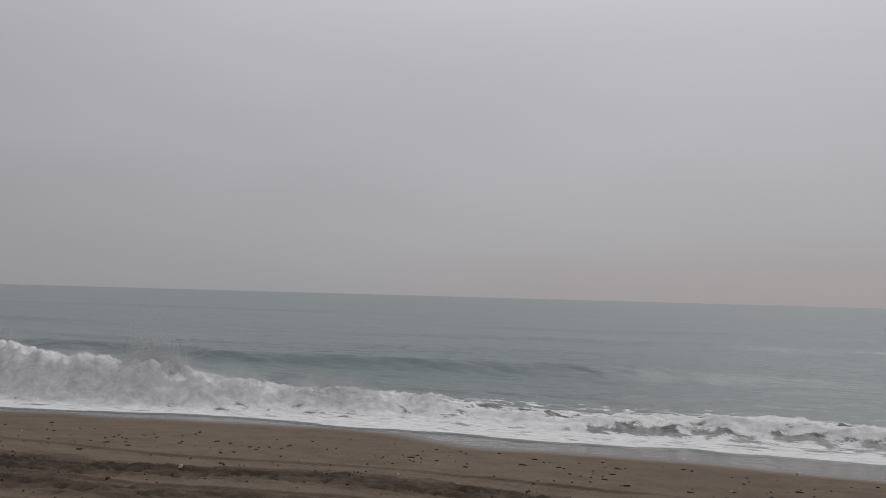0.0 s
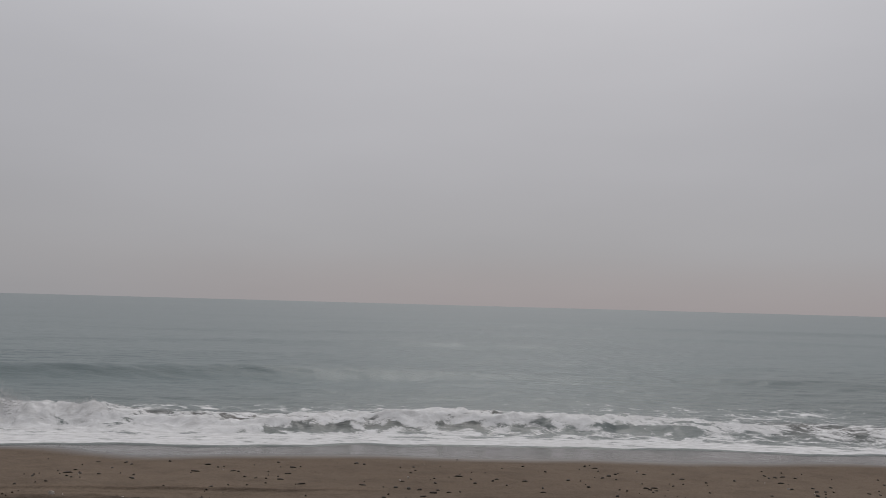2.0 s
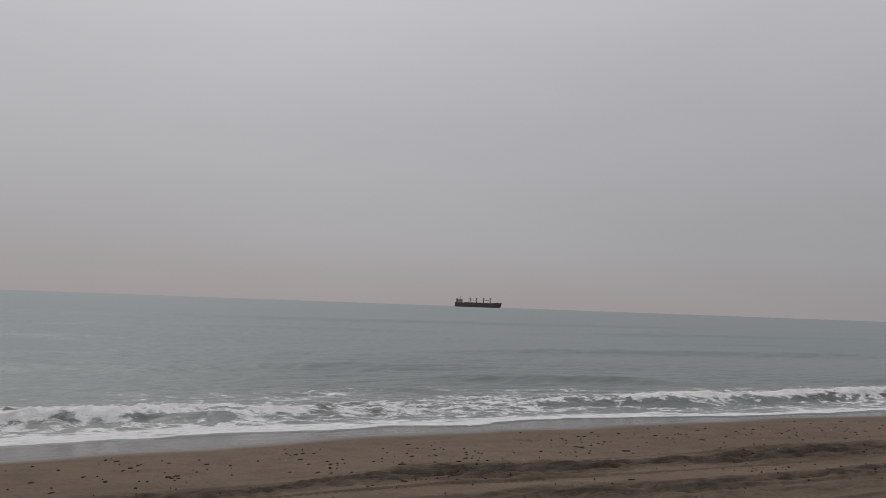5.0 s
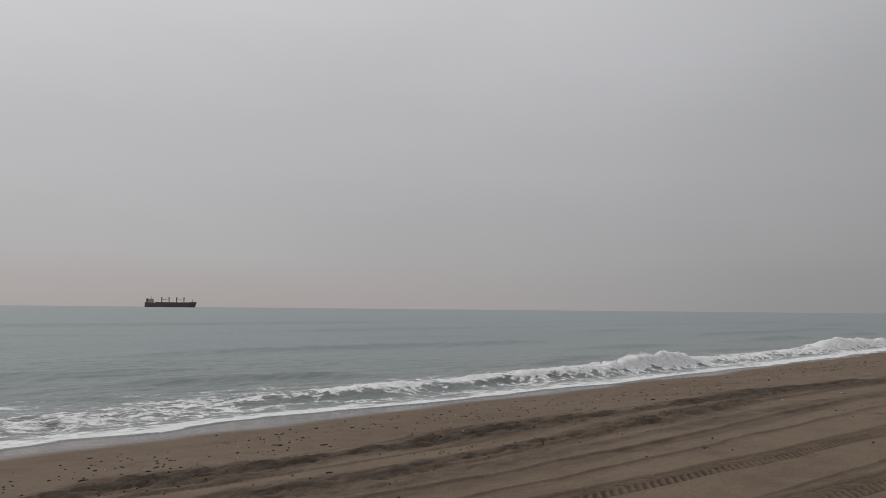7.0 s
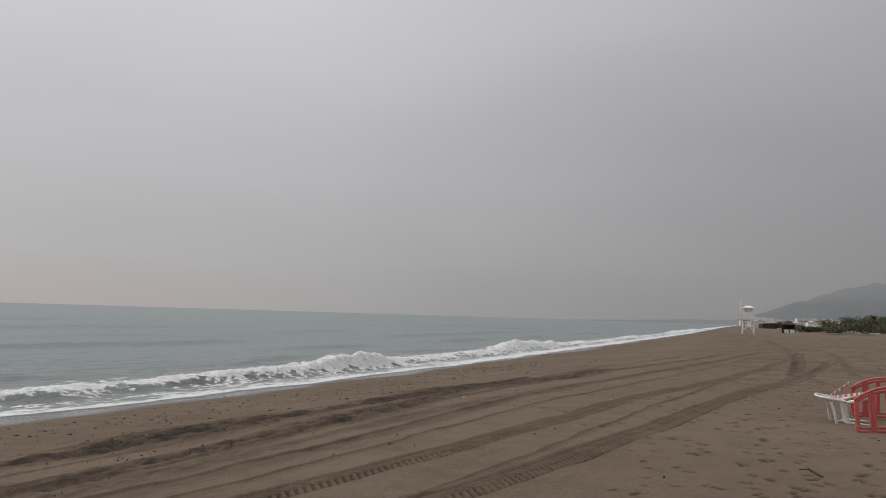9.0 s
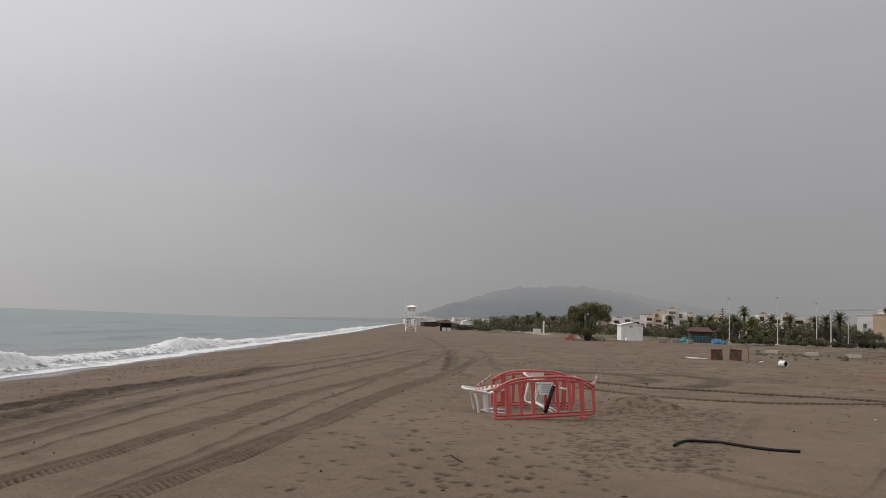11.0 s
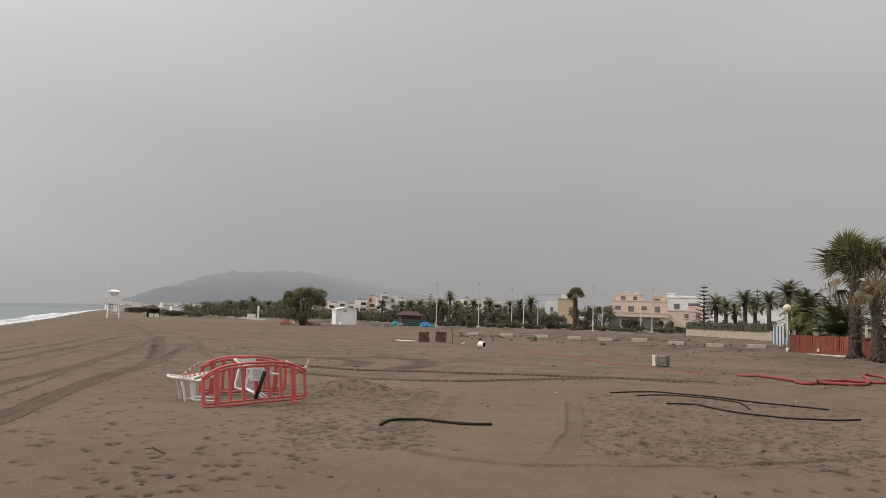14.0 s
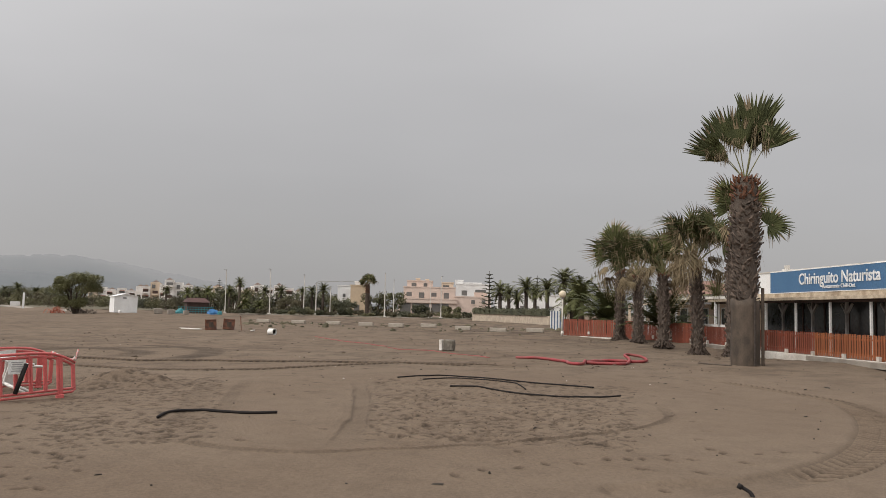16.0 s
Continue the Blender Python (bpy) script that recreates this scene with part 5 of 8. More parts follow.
scatter("shells", 60, tide_line, M_SHELL, 0.013, "pale shells and stones along the tide line", "shells", 33)
scatter("seaweed", 230, dry_sand, M_WEED, 0.022, "dark scraps of wood and weed on dry sand", "debris", 34, 0.2, 2.8)
scatter("pebbles", 320, dry_sand, M_WEED, 0.016, "small stones and clods on dry sand", "pebbles", 35)
scatter("shells", 36, dry_sand, M_SHELL, 0.016, "pale bits of shell and litter on dry sand", "shells", 36)


def spray(seed):
    """Drops thrown up over the breaking wave, joined in one mesh."""
    rng = random.Random(seed)
    verts, faces = [], []
    bursts = [(-20.5, 1.0, 1.0), (-18.8, 0.6, 0.9), (-16.6, 0.5, 0.8), (-14.6, 1.6, 0.5), (-14.0, 1.1, 0.6), (-12.4, 0.6, 0.7), (-10.4, 0.55, 0.5), (-9.6, 0.5, 0.45), (-7.8, 0.25, 0.7), (-5.8, 0.15, 0.7), (24.5, 0.2, 0.6), (29, 0.25, 0.7), (36, 0.35, 0.9)]
    weights = [3, 2, 2, 5, 4, 3, 3, 3, 2, 1, 1, 1, 1]
    drops = [(bx, top, rng.gauss(0, wid), rng.gauss(0, 0.28)) for bx, top, wid in rng.choices(bursts, weights, k=36000)]
    xs = np.array([d[0] + d[2] for d in drops])
    ys = shore(xs) + 2.7 + np.array([d[3] for d in drops])
    zs = sea_surface(xs, ys)[0]
    for (bx, top, _, _), x, y, z0 in zip(drops, xs.tolist(), ys.tolist(), zs.tolist()):
        up = rng.random() ** 2.2
        z = z0 - 0.05 + top * up * math.exp(-((x - bx) / 0.7) ** 2)
        x += rng.gauss(0, 0.10) * up
        r = rng.uniform(0.005, 0.013) * (1.6 - up)
        b = len(verts)
        verts += [(x + r, y, z - 0.6 * r), (x - 0.6 * r, y + 0.9 * r, z - 0.6 * r), (x - 0.6 * r, y - 0.9 * r, z - 0.6 * r), (x, y, z + 1.1 * r)]
        faces += [(b, b + 1, b + 3), (b + 1, b + 2, b + 3), (b + 2, b, b + 3), (b, b + 2, b + 1)]
    ob = mesh_from("sea_spray", verts, faces, M_FOAM)
    return tagged(ob, "white drops of spray over a breaking wave", "spray", kind="stuff")


spray(55)
# ---------------------------------------------------------------- palms


def fan_frond(name, stalk, blade, droop, mats, seed, segs=30, spread=215, fold=0.5, turn=0.0):
    """A fan-palm leaf: a stalk that arches along +x and a pleated fan of narrow segments with hanging tips."""
    rng = random.Random(seed)
    bm = bmesh.new()
    pts = smooth_line([(0, 0, 0), (stalk * 0.5, 0, stalk * 0.06), (stalk, 0, -0.02)], 4)
    tube(bm, pts, 0.028, 5, 0.016)
    for f in bm.faces:
        f.material_index = 1
    hub = Vector((stalk, 0, -0.02))
    for k in range(segs):
        a = radians(-spread / 2 + spread * k / (segs - 1)) + rng.uniform(-0.03, 0.03)
        ln = blade * (0.72 + 0.28 * math.cos(a * 0.62)) * rng.uniform(0.9, 1.06)
        a += radians(turn)
        d = Vector((math.cos(a), math.sin(a), 0))
        side = Vector((-d.y, d.x, 0))
        up = fold * (0.10 if k % 2 else -0.02)
        prev = None
        dr = droop * rng.uniform(0.6, 1.5)
        brown = rng.random() < 0.25
        for i, (r, w) in enumerate(((0.04, 0.010), (0.44, 0.042), (0.64, 0.026), (0.85, 0.011), (1.0, 0.003))):
            z = up * r * ln - dr * ln * max(0.0, r - 0.45) ** 2 * 2.2 + abs(math.sin(a)) * 0.14 * r * ln
            c = hub + d * (ln * r * (1 - 0.16 * dr * max(0, r - 0.5))) + Vector((0, 0, z))
            ww = w * ln * 1.4
            row = [bm.verts.new(c - side * ww), bm.verts.new(c + Vector((0, 0, -ww * 0.5))), bm.verts.new(c + side * ww)]
            if prev:
                for j in (0, 1):
                    fc = bm.faces.new((prev[j], prev[j + 1], row[j + 1], row[j]))
                    if len(mats) > 2 and i >= 3 and brown:
                        fc.material_index = 2
            prev = row
    me = bpy.data.meshes.new(name)
    bm.to_mesh(me)
    bm.free()
    for m in mats:
        me.materials.append(m)
    return me


FANS = [fan_frond("frond", 1.25, 0.95, d, (M_FROND, M_STALK, M_DEADLEAF), 200 + i) for i, d in enumerate((0.25, 0.55, 0.95))]
FANS_Y = [fan_frond("frond", 1.35, 0.95, d, (M_FRONDY, M_STALK, M_DEADLEAF), 210 + i) for i, d in enumerate((0.2, 0.5))]
FANS_UP = [fan_frond("frond", 1.35, 1.55, d, (M_FROND, M_STALK, M_DEADLEAF), 230 + i, segs=24, spread=64, turn=t) for i, (d, t) in enumerate(((0.12, 0), (0.3, -12), (0.5, -22)))]
FANS_DRY = [fan_frond("dry_frond", 0.8, 0.95, d, (M_DEADLEAF, M_DEADLEAF), 220 + i, segs=20, spread=150, fold=0.9) for i, d in enumerate((1.6, 2.4))]


def palm_trunk(palm, height, r0, r1, r2, seed, boots=True, red_top=0.0, boot_from=0.0, shape=None):
    """A tapering trunk with a swollen foot, rings, and the stubs of old leaves laid crosswise round it."""
    rng = random.Random(seed)
    bm = bmesh.new()
    ks, rs = shape or ([0, 0.05, 0.25, 0.75, 1], [r0 * 1.12, r0, r1, r1 * 1.02, r2])
    prof = lambda k: np.interp(k, ks, rs)
    rows, seg = 26, 16
    bend = rng.uniform(-0.12, 0.12)
    rings = []
    for i in range(rows + 1):
        k = i / rows
        rr = prof(k) * 0.88
        rings.append([bm.verts.new((bend * k * k + rr * math.cos(a) * rng.uniform(0.96, 1.04), rr * math.sin(a) * rng.uniform(0.96, 1.04), -0.1 + (height + 0.1) * k)) for a in [2 * math.pi * j / seg for j in range(seg)]])
    for q0, q1 in zip(rings, rings[1:]):
        for j in range(seg):
            bm.faces.new((q0[j], q0[(j + 1) % seg], q1[(j + 1) % seg], q1[j]))
    bm.faces.new(rings[-1])
    part("trunk", bm, M_BARK, palm, smooth=True)
    for name, lo, hi, mat in (("husk", boot_from, 1 - red_top, M_BOOT), ("fresh_husk", 1 - red_top, 1.0, M_BOOTRED)):
        if hi <= lo or not boots:
            continue
        verts, faces = [], []
        z = lo * height + 0.05
        row = 0
        while z < hi * height:
            k = z / height
            rr = float(prof(k))
            n = max(9, int(rr * 28))
            for j in range(n):
                a = 2 * math.pi * (j + 0.5 * (row % 2)) / n + rng.uniform(-0.06, 0.06)
                tilt = rng.choice((-1, 1)) * rng.uniform(0.1, 0.32)
                if rng.random() < 0.14:
                    continue
                w, h = rr * rng.uniform(0.12, 0.30), rng.uniform(0.08, 0.24)
                out = rng.uniform(0.01, 0.13)
                c, s = math.cos(a), math.sin(a)
                c2, s2 = math.cos(a + tilt * 0.5), math.sin(a + tilt * 0.5)
                bx = bend * k * k
                b = len(verts)
                z0, z = z, z + rng.uniform(-0.05, 0.05)
                base_r, tip_r = rr * 0.86, rr * 0.95 + out
                verts += [(bx + base_r * c - s * w * 0.7, base_r * s + c * w * 0.7, z), (bx + base_r * c + s * w * 0.7, base_r * s - c * w * 0.7, z),
                          (bx + tip_r * c2 + s2 * w * 0.35, tip_r * s2 - c2 * w * 0.35, z + h), (bx + tip_r * c2 - s2 * w * 0.35, tip_r * s2 + c2 * w * 0.35, z + h),
                          (bx + (tip_r - 0.05) * c2, (tip_r - 0.05) * s2, z + h * 0.9), (bx + (base_r + out * 1.3) * c, (base_r + out * 1.3) * s, z + h * 0.4)]
                faces += [(b, b + 1, b + 5), (b + 1, b + 2, b + 5), (b + 2, b + 3, b + 5), (b + 3, b, b + 5), (b + 2, b + 4, b + 3), (b + 1, b + 4, b + 2), (b, b + 3, b + 4)]
                z = z0
            z += 0.105
            row += 1
        ob = mesh_from(name, verts, faces, mat, palm, smooth=False)
        ob["kind"] = "stuff"
        if name == "fresh_husk":
            tagged(ob, "reddish brown fresh leaf stubs")
    return bend


def fan_palm(x, y, height, r0, r1, r2, reach, fronds, seed, label, upright=0.0, dry=3, red_top=0.12, boot_from=0.0, shape=None, crown=(), straw=26):
    """A fan palm. crown: heading, height angle, roll, size and bend of single leaves; else leaves all round, from upright to level."""
    rng = random.Random(seed)
    p = empty("fan_palm")
    bend = palm_trunk(p, height, r0, r1, r2, seed, True, red_top, boot_from, shape)
    # dry fringe at the foot
    bm = bmesh.new()
    for k in range(60):
        a = rng.uniform(0, 6.28)
        c, s = math.cos(a), math.sin(a)
        bar(bm, (c * r0 * 0.9, s * r0 * 0.9, rng.uniform(0.12, 0.4)), (c * (r0 + rng.uniform(0.1, 0.26)), s * (r0 + rng.uniform(0.1, 0.26)), rng.uniform(0.0, 0.12)), 0.05, 0.025)
    if boot_from == 0:
        part("foot_fringe", bm, M_FOOT, p, "dark fibrous roots")
    else:
        bm.free()
    top = Vector((bend, 0, height - 0.05))
    fringe, faces = [], []

    def leaf(me, el, az, roll, scale, hanging, hub=1.25, wide=100):
        o = new(me.name.split(".")[0], me)
        o.parent = p
        o.matrix_basis = Matrix.Translation(top + Vector((0, 0, rng.uniform(-0.15, 0.1)))) @ pose(0, 0, 0, roll, -el, az) @ Matrix.Scale(scale, 4)
        # straw-coloured tips that hang down from the blade
        for _ in range(hanging):
            a, r = radians(rng.uniform(-wide, wide)), rng.uniform(0.1, 0.75)
            q = o.matrix_basis @ Vector((hub + math.cos(a) * r, math.sin(a) * r, 0.0))
            ln, w, t = scale * rng.uniform(0.18, 0.55), 0.014 * scale, rng.uniform(0, 6.28)
            side, lean = Vector((math.cos(t), math.sin(t), 0)) * w, Vector((rng.gauss(0, 0.06), rng.gauss(0, 0.06), 0))
            b = len(fringe)
            fringe.extend([tuple(q - side), tuple(q + side), tuple(q + lean + side - Vector((0, 0, ln * 0.6))), tuple(q + lean - side - Vector((0, 0, ln * 0.6))), tuple(q + lean * 1.5 - Vector((0, 0, ln)))])
            faces.extend([(b, b + 1, b + 2), (b, b + 2, b + 3), (b + 3, b + 2, b + 4)])
        return o

    sc = reach / 2.0
    for az, el, roll, size, bent in crown:
        leaf(FANS_UP[bent], el, az, roll, sc * size * 0.95, straw, 1.4, 32)
    for k in range(0 if crown else fronds):
        az = k * 137.5 + rng.uniform(-18, 18)
        frac = k / max(1, fronds - 1)
        el = 84 - (74 - upright * 34) * frac ** 0.9 + rng.uniform(-9, 9)
        pool = FANS_Y if frac < 0.25 else FANS
        me = pool[rng.randrange(len(pool))]
        leaf(me, el, az, rng.choice((-1, 1)) * rng.uniform(15, 85), sc * rng.uniform(0.85, 1.1), int(straw * (0.3 + frac)))
    for k in range(dry):
        leaf(FANS_DRY[k % 2], rng.uniform(-35, 25), rng.uniform(0, 360), rng.uniform(-55, 55), sc * rng.uniform(0.55, 0.8), straw)
    ob = mesh_from("hanging_fringe", fringe, faces, M_DEADLEAF, p, smooth=False)
    tagged(ob, "straw-coloured hanging leaf tips", kind="stuff")
    put(p, x, y, 0 if crown else rng.uniform(0, 360))
    return tagged(p, label, "palm tree", group="row of fan palms")


TALL_CROWN = [(32, 50, 84, 0.90, 1), (34, 72, 84, 1.02, 0), (70, 80, 60, 0.85, 0), (-150, 80, 92, 1.12, 0), (-148, 62, 96, 0.90, 1), (-110, 76, 60, 0.85, 0), (36, 56, 60, 0.74, 2)]
fan_palm(17.02, -26.9, 6.75, 0.47, 0.50, 0.38, 2.12, 11, 301, "tall fan palm with a thick shaggy trunk beside a fence", dry=0, red_top=0.14, boot_from=0.34,
         shape=([0, 0.36, 0.41, 0.5, 0.61, 0.63, 0.78, 0.95, 1], [0.38, 0.38, 0.47, 0.45, 0.45, 0.56, 0.53, 0.45, 0.36]), crown=TALL_CROWN, straw=75)
fan_palm(21.0, -32.2, 5.35, 0.28, 0.27, 0.22, 2.3, 12, 302, "fan palm with dry hanging leaves behind a thicker palm", dry=3, straw=24)
fan_palm(23.15, -32.75, 4.25, 0.32, 0.25, 0.19, 2.45, 14, 303, "fan palm with straw-coloured hanging leaf tips beside a fence", upright=0.9, dry=9, straw=60)
fan_palm(27.4, -35.8, 3.9, 0.35, 0.29, 0.24, 2.4, 15, 304, "stout fan palm with drooping leaves beside a fence", upright=0.75, dry=10, red_top=0.06, straw=34)
fan_palm(32.0, -39.4, 4.0, 0.35, 0.26, 0.23, 2.4, 15, 305, "fan palm with a grey scaly trunk beside a fence", upright=0.7, dry=8, red_top=0.08, straw=30)
fan_palm(35.7, -42.1, 4.6, 0.38, 0.30, 0.26, 2.8, 18, 306, "broad fan palm with a grey scaly trunk beside a fence", upright=0.5, dry=7, red_top=0.08, straw=24)

# thin board bent round the tallest palm's foot
ply = empty("trunk_guard")
bm = bmesh.new()
rng = random.Random(3)
cols, rows = 14, 9
for r in (0.455, 0.475):
    for j in range(rows + 1):
        for i in range(cols + 1):
            a = radians(-175 + 170 * i / cols)
            rr = r + 0.012 * math.sin(i * 1.7 + j * 0.8)
            bm.verts.new((rr * math.cos(a) * 1.05, rr * math.sin(a), 2.33 * j / rows + (0.05 * math.sin(i * 0.9) if j == rows else 0)))
bm.verts.ensure_lookup_table()
size = (rows + 1) * (cols + 1)
grid = lambda s, j, i: bm.verts[s * size + j * (cols + 1) + i]
for j in range(rows):
    for i in range(cols):
        bm.faces.new((grid(1, j, i), grid(1, j, i + 1), grid(1, j + 1, i + 1), grid(1, j + 1, i)))
        bm.faces.new((grid(0, j, i), grid(0, j + 1, i), grid(0, j + 1, i + 1), grid(0, j, i + 1)))
for i in range(cols):
    bm.faces.new((grid(0, rows, i), grid(1, rows, i), grid(1, rows, i + 1), grid(0, rows, i + 1)))
for i in (0, cols):
    for j in range(rows):
        bm.faces.new((grid(0, j, i), grid(1, j, i), grid(1, j + 1, i), grid(0, j + 1, i)))
part("sheet", bm, M_PLY, ply, smooth=True)
for a, h in ((40, 2.42),):
    bm = bmesh.new()
    box(bm, 0.07, 0.05, h, 0, -0.51, 0.0)
    bmesh.ops.transform(bm, matrix=pose(0, 0, 0, 0, 0, a), verts=bm.verts[:])
    part("batten", bm, M_TWIG, ply)
put(ply, 17.02, -26.9, 212)
tagged(ply, "stained brown sheet bent round a palm foot", "tree guard")
bm = bmesh.new()
box(bm, 0.11, 0.11, 2.75, bevel=0.01)
ob = part("timber_post", bm, M_PLY)
put(ob, 16.53, -27.22, 33)
tagged(ob, "grey timber post standing beside a palm", "post")
bm = bmesh.new()
box(bm, 1.5, 0.14, 0.05, bevel=0.008)
ob = part("plank", bm, M_PLY)
put(ob, 17.6, -25.9, -10)
tagged(ob, "weathered plank lying before a palm", "plank", group="loose planks")


def feather_crown(name, reach, fronds, seed, mat, parent, top, wide=0.16, segs=7, low=-35, droop=9):
    """Arching feather leaves with rows of leaflets, joined in one crown."""
    rng = random.Random(seed)
    verts, faces = [], []
    for k in range(fronds):
        az = radians(k * 137.5 + rng.uniform(-12, 12))
        el0 = radians(80 - (80 - low) * (k / max(1, fronds - 1)) + rng.uniform(-8, 8))
        r = reach * rng.uniform(0.85, 1.1)
        h = Vector((math.cos(az), math.sin(az), 0))
        side = Vector((-h.y, h.x, 0))
        p, el = Vector(top), el0
        pts = [p.copy()]
        for i in range(segs):
            p = p + (h * math.cos(el) + Vector((0, 0, math.sin(el)))) * (r / segs)
            el -= radians(4 + droop * i / segs)
            pts.append(p.copy())
        per = 7
        for i in range(segs):
            for j in range(per):
                t = (i + j / per) / segs
                c = pts[i].lerp(pts[i + 1], j / per)
                ln = reach * wide * (0.5 + 1.2 * math.sin(math.pi * min(1, t * 0.9 + 0.12))) * rng.uniform(0.8, 1.2)
                f = (pts[i + 1] - pts[i]).normalized()
                for sgn in (-1, 1):
                    tip = c + side * sgn * ln + f * ln * 0.55 + Vector((0, 0, -ln * rng.uniform(0.1, 0.5)))
                    w = f * (r / segs / per) * 0.55
                    b = len(verts)
                    verts += [c - w, c + w, tip]
                    faces.append((b, b + 1, b + 2))
    return mesh_from(name, [tuple(v) for v in verts], faces, mat, parent, smooth=False)


def feather_palm(x, y, z, height, r, reach, fronds, seed, label, group, mat=None, low=-35, wide=0.16, droop=9):
    p = empty("date_palm")
    bm = bmesh.new()
    prof = [(0, 1.2), (0.08, 1.0), (0.85, 0.85), (0.94, 1.35), (1.0, 0.9)]
    for (k0, q0), (k1, q1) in zip(prof, prof[1:]):
        beam(bm, (0, 0, height * k0 - (0.3 if k0 == 0 else 0)), (0, 0, height * k1), r * q0, r * q1, 9)
    part("trunk", bm, M_BARK, p, smooth=True)
    feather_crown("crown", reach, fronds, seed, mat or M_FROND, p, (0, 0, height), wide, low=low, droop=droop)
    p.matrix_basis = pose(x, y, z, 0, 0, seed * 37 % 360)
    return tagged(p, label, "palm tree", group=group)


sp = spot(138.9, 68)
feather_palm(sp.x, sp.y, 0, 1.3, 0.28, 3.6, 40, 401, "bushy date palm with long arching leaves behind a fence", "date palms", M_FROND, low=8, wide=0.12, droop=12)
sp = spot(137.1, 78)
feather_palm(sp.x, sp.y, 0, 3.1, 0.3, 3.2, 34, 402, "yellow-green drooping date palm behind a red fence", "date palms", M_FRONDY, low=-30, wide=0.12, droop=22)
sp = spot(136.5, 84)
feather_palm(sp.x, sp.y, 0, 2.4, 0.3, 2.4, 26, 403, "low date palm behind a lamp post", "date palms", M_FRONDY, low=-25, wide=0.12, droop=16)
sp = spot(142.5, 54)
feather_palm(sp.x, sp.y, 0, 1.0, 0.22, 3.3, 30, 404, "date palm with upright leaves behind a fence", "date palms", M_FROND, low=15, wide=0.12)
sp = spot(145.9, 62)
feather_palm(sp.x, sp.y, 0, 3.2, 0.22, 1.7, 20, 405, "small date palm beside a white terrace", "date palms", M_FRONDY, low=-20, wide=0.13, droop=14)

# ---------------------------------------------------------------- fence, beach bar, lamp
FENCE = [(44.0, -45.45), (39.2, -45.9), (34.3, -43.8), (29.6, -41.3), (25.2, -38.2), (21.2, -35.0), (17.8, -33.1), (14.3, -31.2), (10.8, -29.3), (7.3, -27.4)]
PICKET = bmesh.new()
box(PICKET, 0.085, 0.022, 0.92)
picket_me = bpy.data.meshes.new("picket")
PICKET.to_mesh(picket_me)
PICKET.free()
picket_me.materials.append(M_FENCE)
picket_o = picket_me.copy()
picket_o.materials[0] = M_FENCEO
rng = random.Random(9)
for p, q in zip(FENCE, FENCE[1:]):
    m, h, ln = facing((*p, 0), (*q, 0))
    f = empty("picket_fence")
    orange = p[0] < 21
    stain = M_FENCEO if orange else M_FENCE
    bm = bmesh.new()
    box(bm, ln + 0.1, 0.24, 0.42 if p[0] < 33 else 0.23, 0, 0, -0.2, bevel=0.02)
    part("plinth", bm, M_PLINTH, f, "whitewashed plinth stained by sand")
    tall = 1.0 if p[0] < 33 else 1.32
    for z in ((0.36, 0.94) if p[0] < 33 else (0.22, 1.08)):
        bm = bmesh.new()
        box(bm, ln, 0.04, 0.07, 0, 0.035, z)
        part("rail", bm, stain, f)
    n = int(ln / 0.145)
    for i in range(n):
        o = new("picket", picket_o if orange else picket_me)
        o.parent = f
        o.matrix_basis = pose(-ln / 2 + (i + 0.5) * ln / n, 0, (0.245 if p[0] < 33 else 0.06) + rng.uniform(-0.012, 0.012), 0, rng.uniform(-1.2, 1.2), 0) @ Matrix.Diagonal((1.25 if p[0] > 33 else 1, 1, tall, 1))
    for x in (-ln / 2, 0):
        bm = bmesh.new()
        box(bm, 0.10, 0.09, 0.94, x, 0.08, 0.2, bevel=0.012)
        part("fence_post", bm, stain, f)
        bm = bmesh.new()
        box(bm, 0.15, 0.10, 0.2, x, -0.07, 0.2)
        part("footing", bm, M_PLINTH, f)
    f.matrix_basis = pose(m.x, m.y, 0, 0, 0, h)
    tagged(f, "orange-brown stained picket fence on a whitewashed plinth" if orange else "red-brown stained picket fence on a whitewashed plinth", "fence", group="fence round the beach bar")

# tall white post at the fence corner
bm = bmesh.new()
box(bm, 0.12, 0.12, 1.35, bevel=0.01)
ob = part("gate_post", bm, M_WHITE)
put(ob, 23.35, -36.55, 35)
tagged(ob, "white painted gate post at a fence corner", "post")


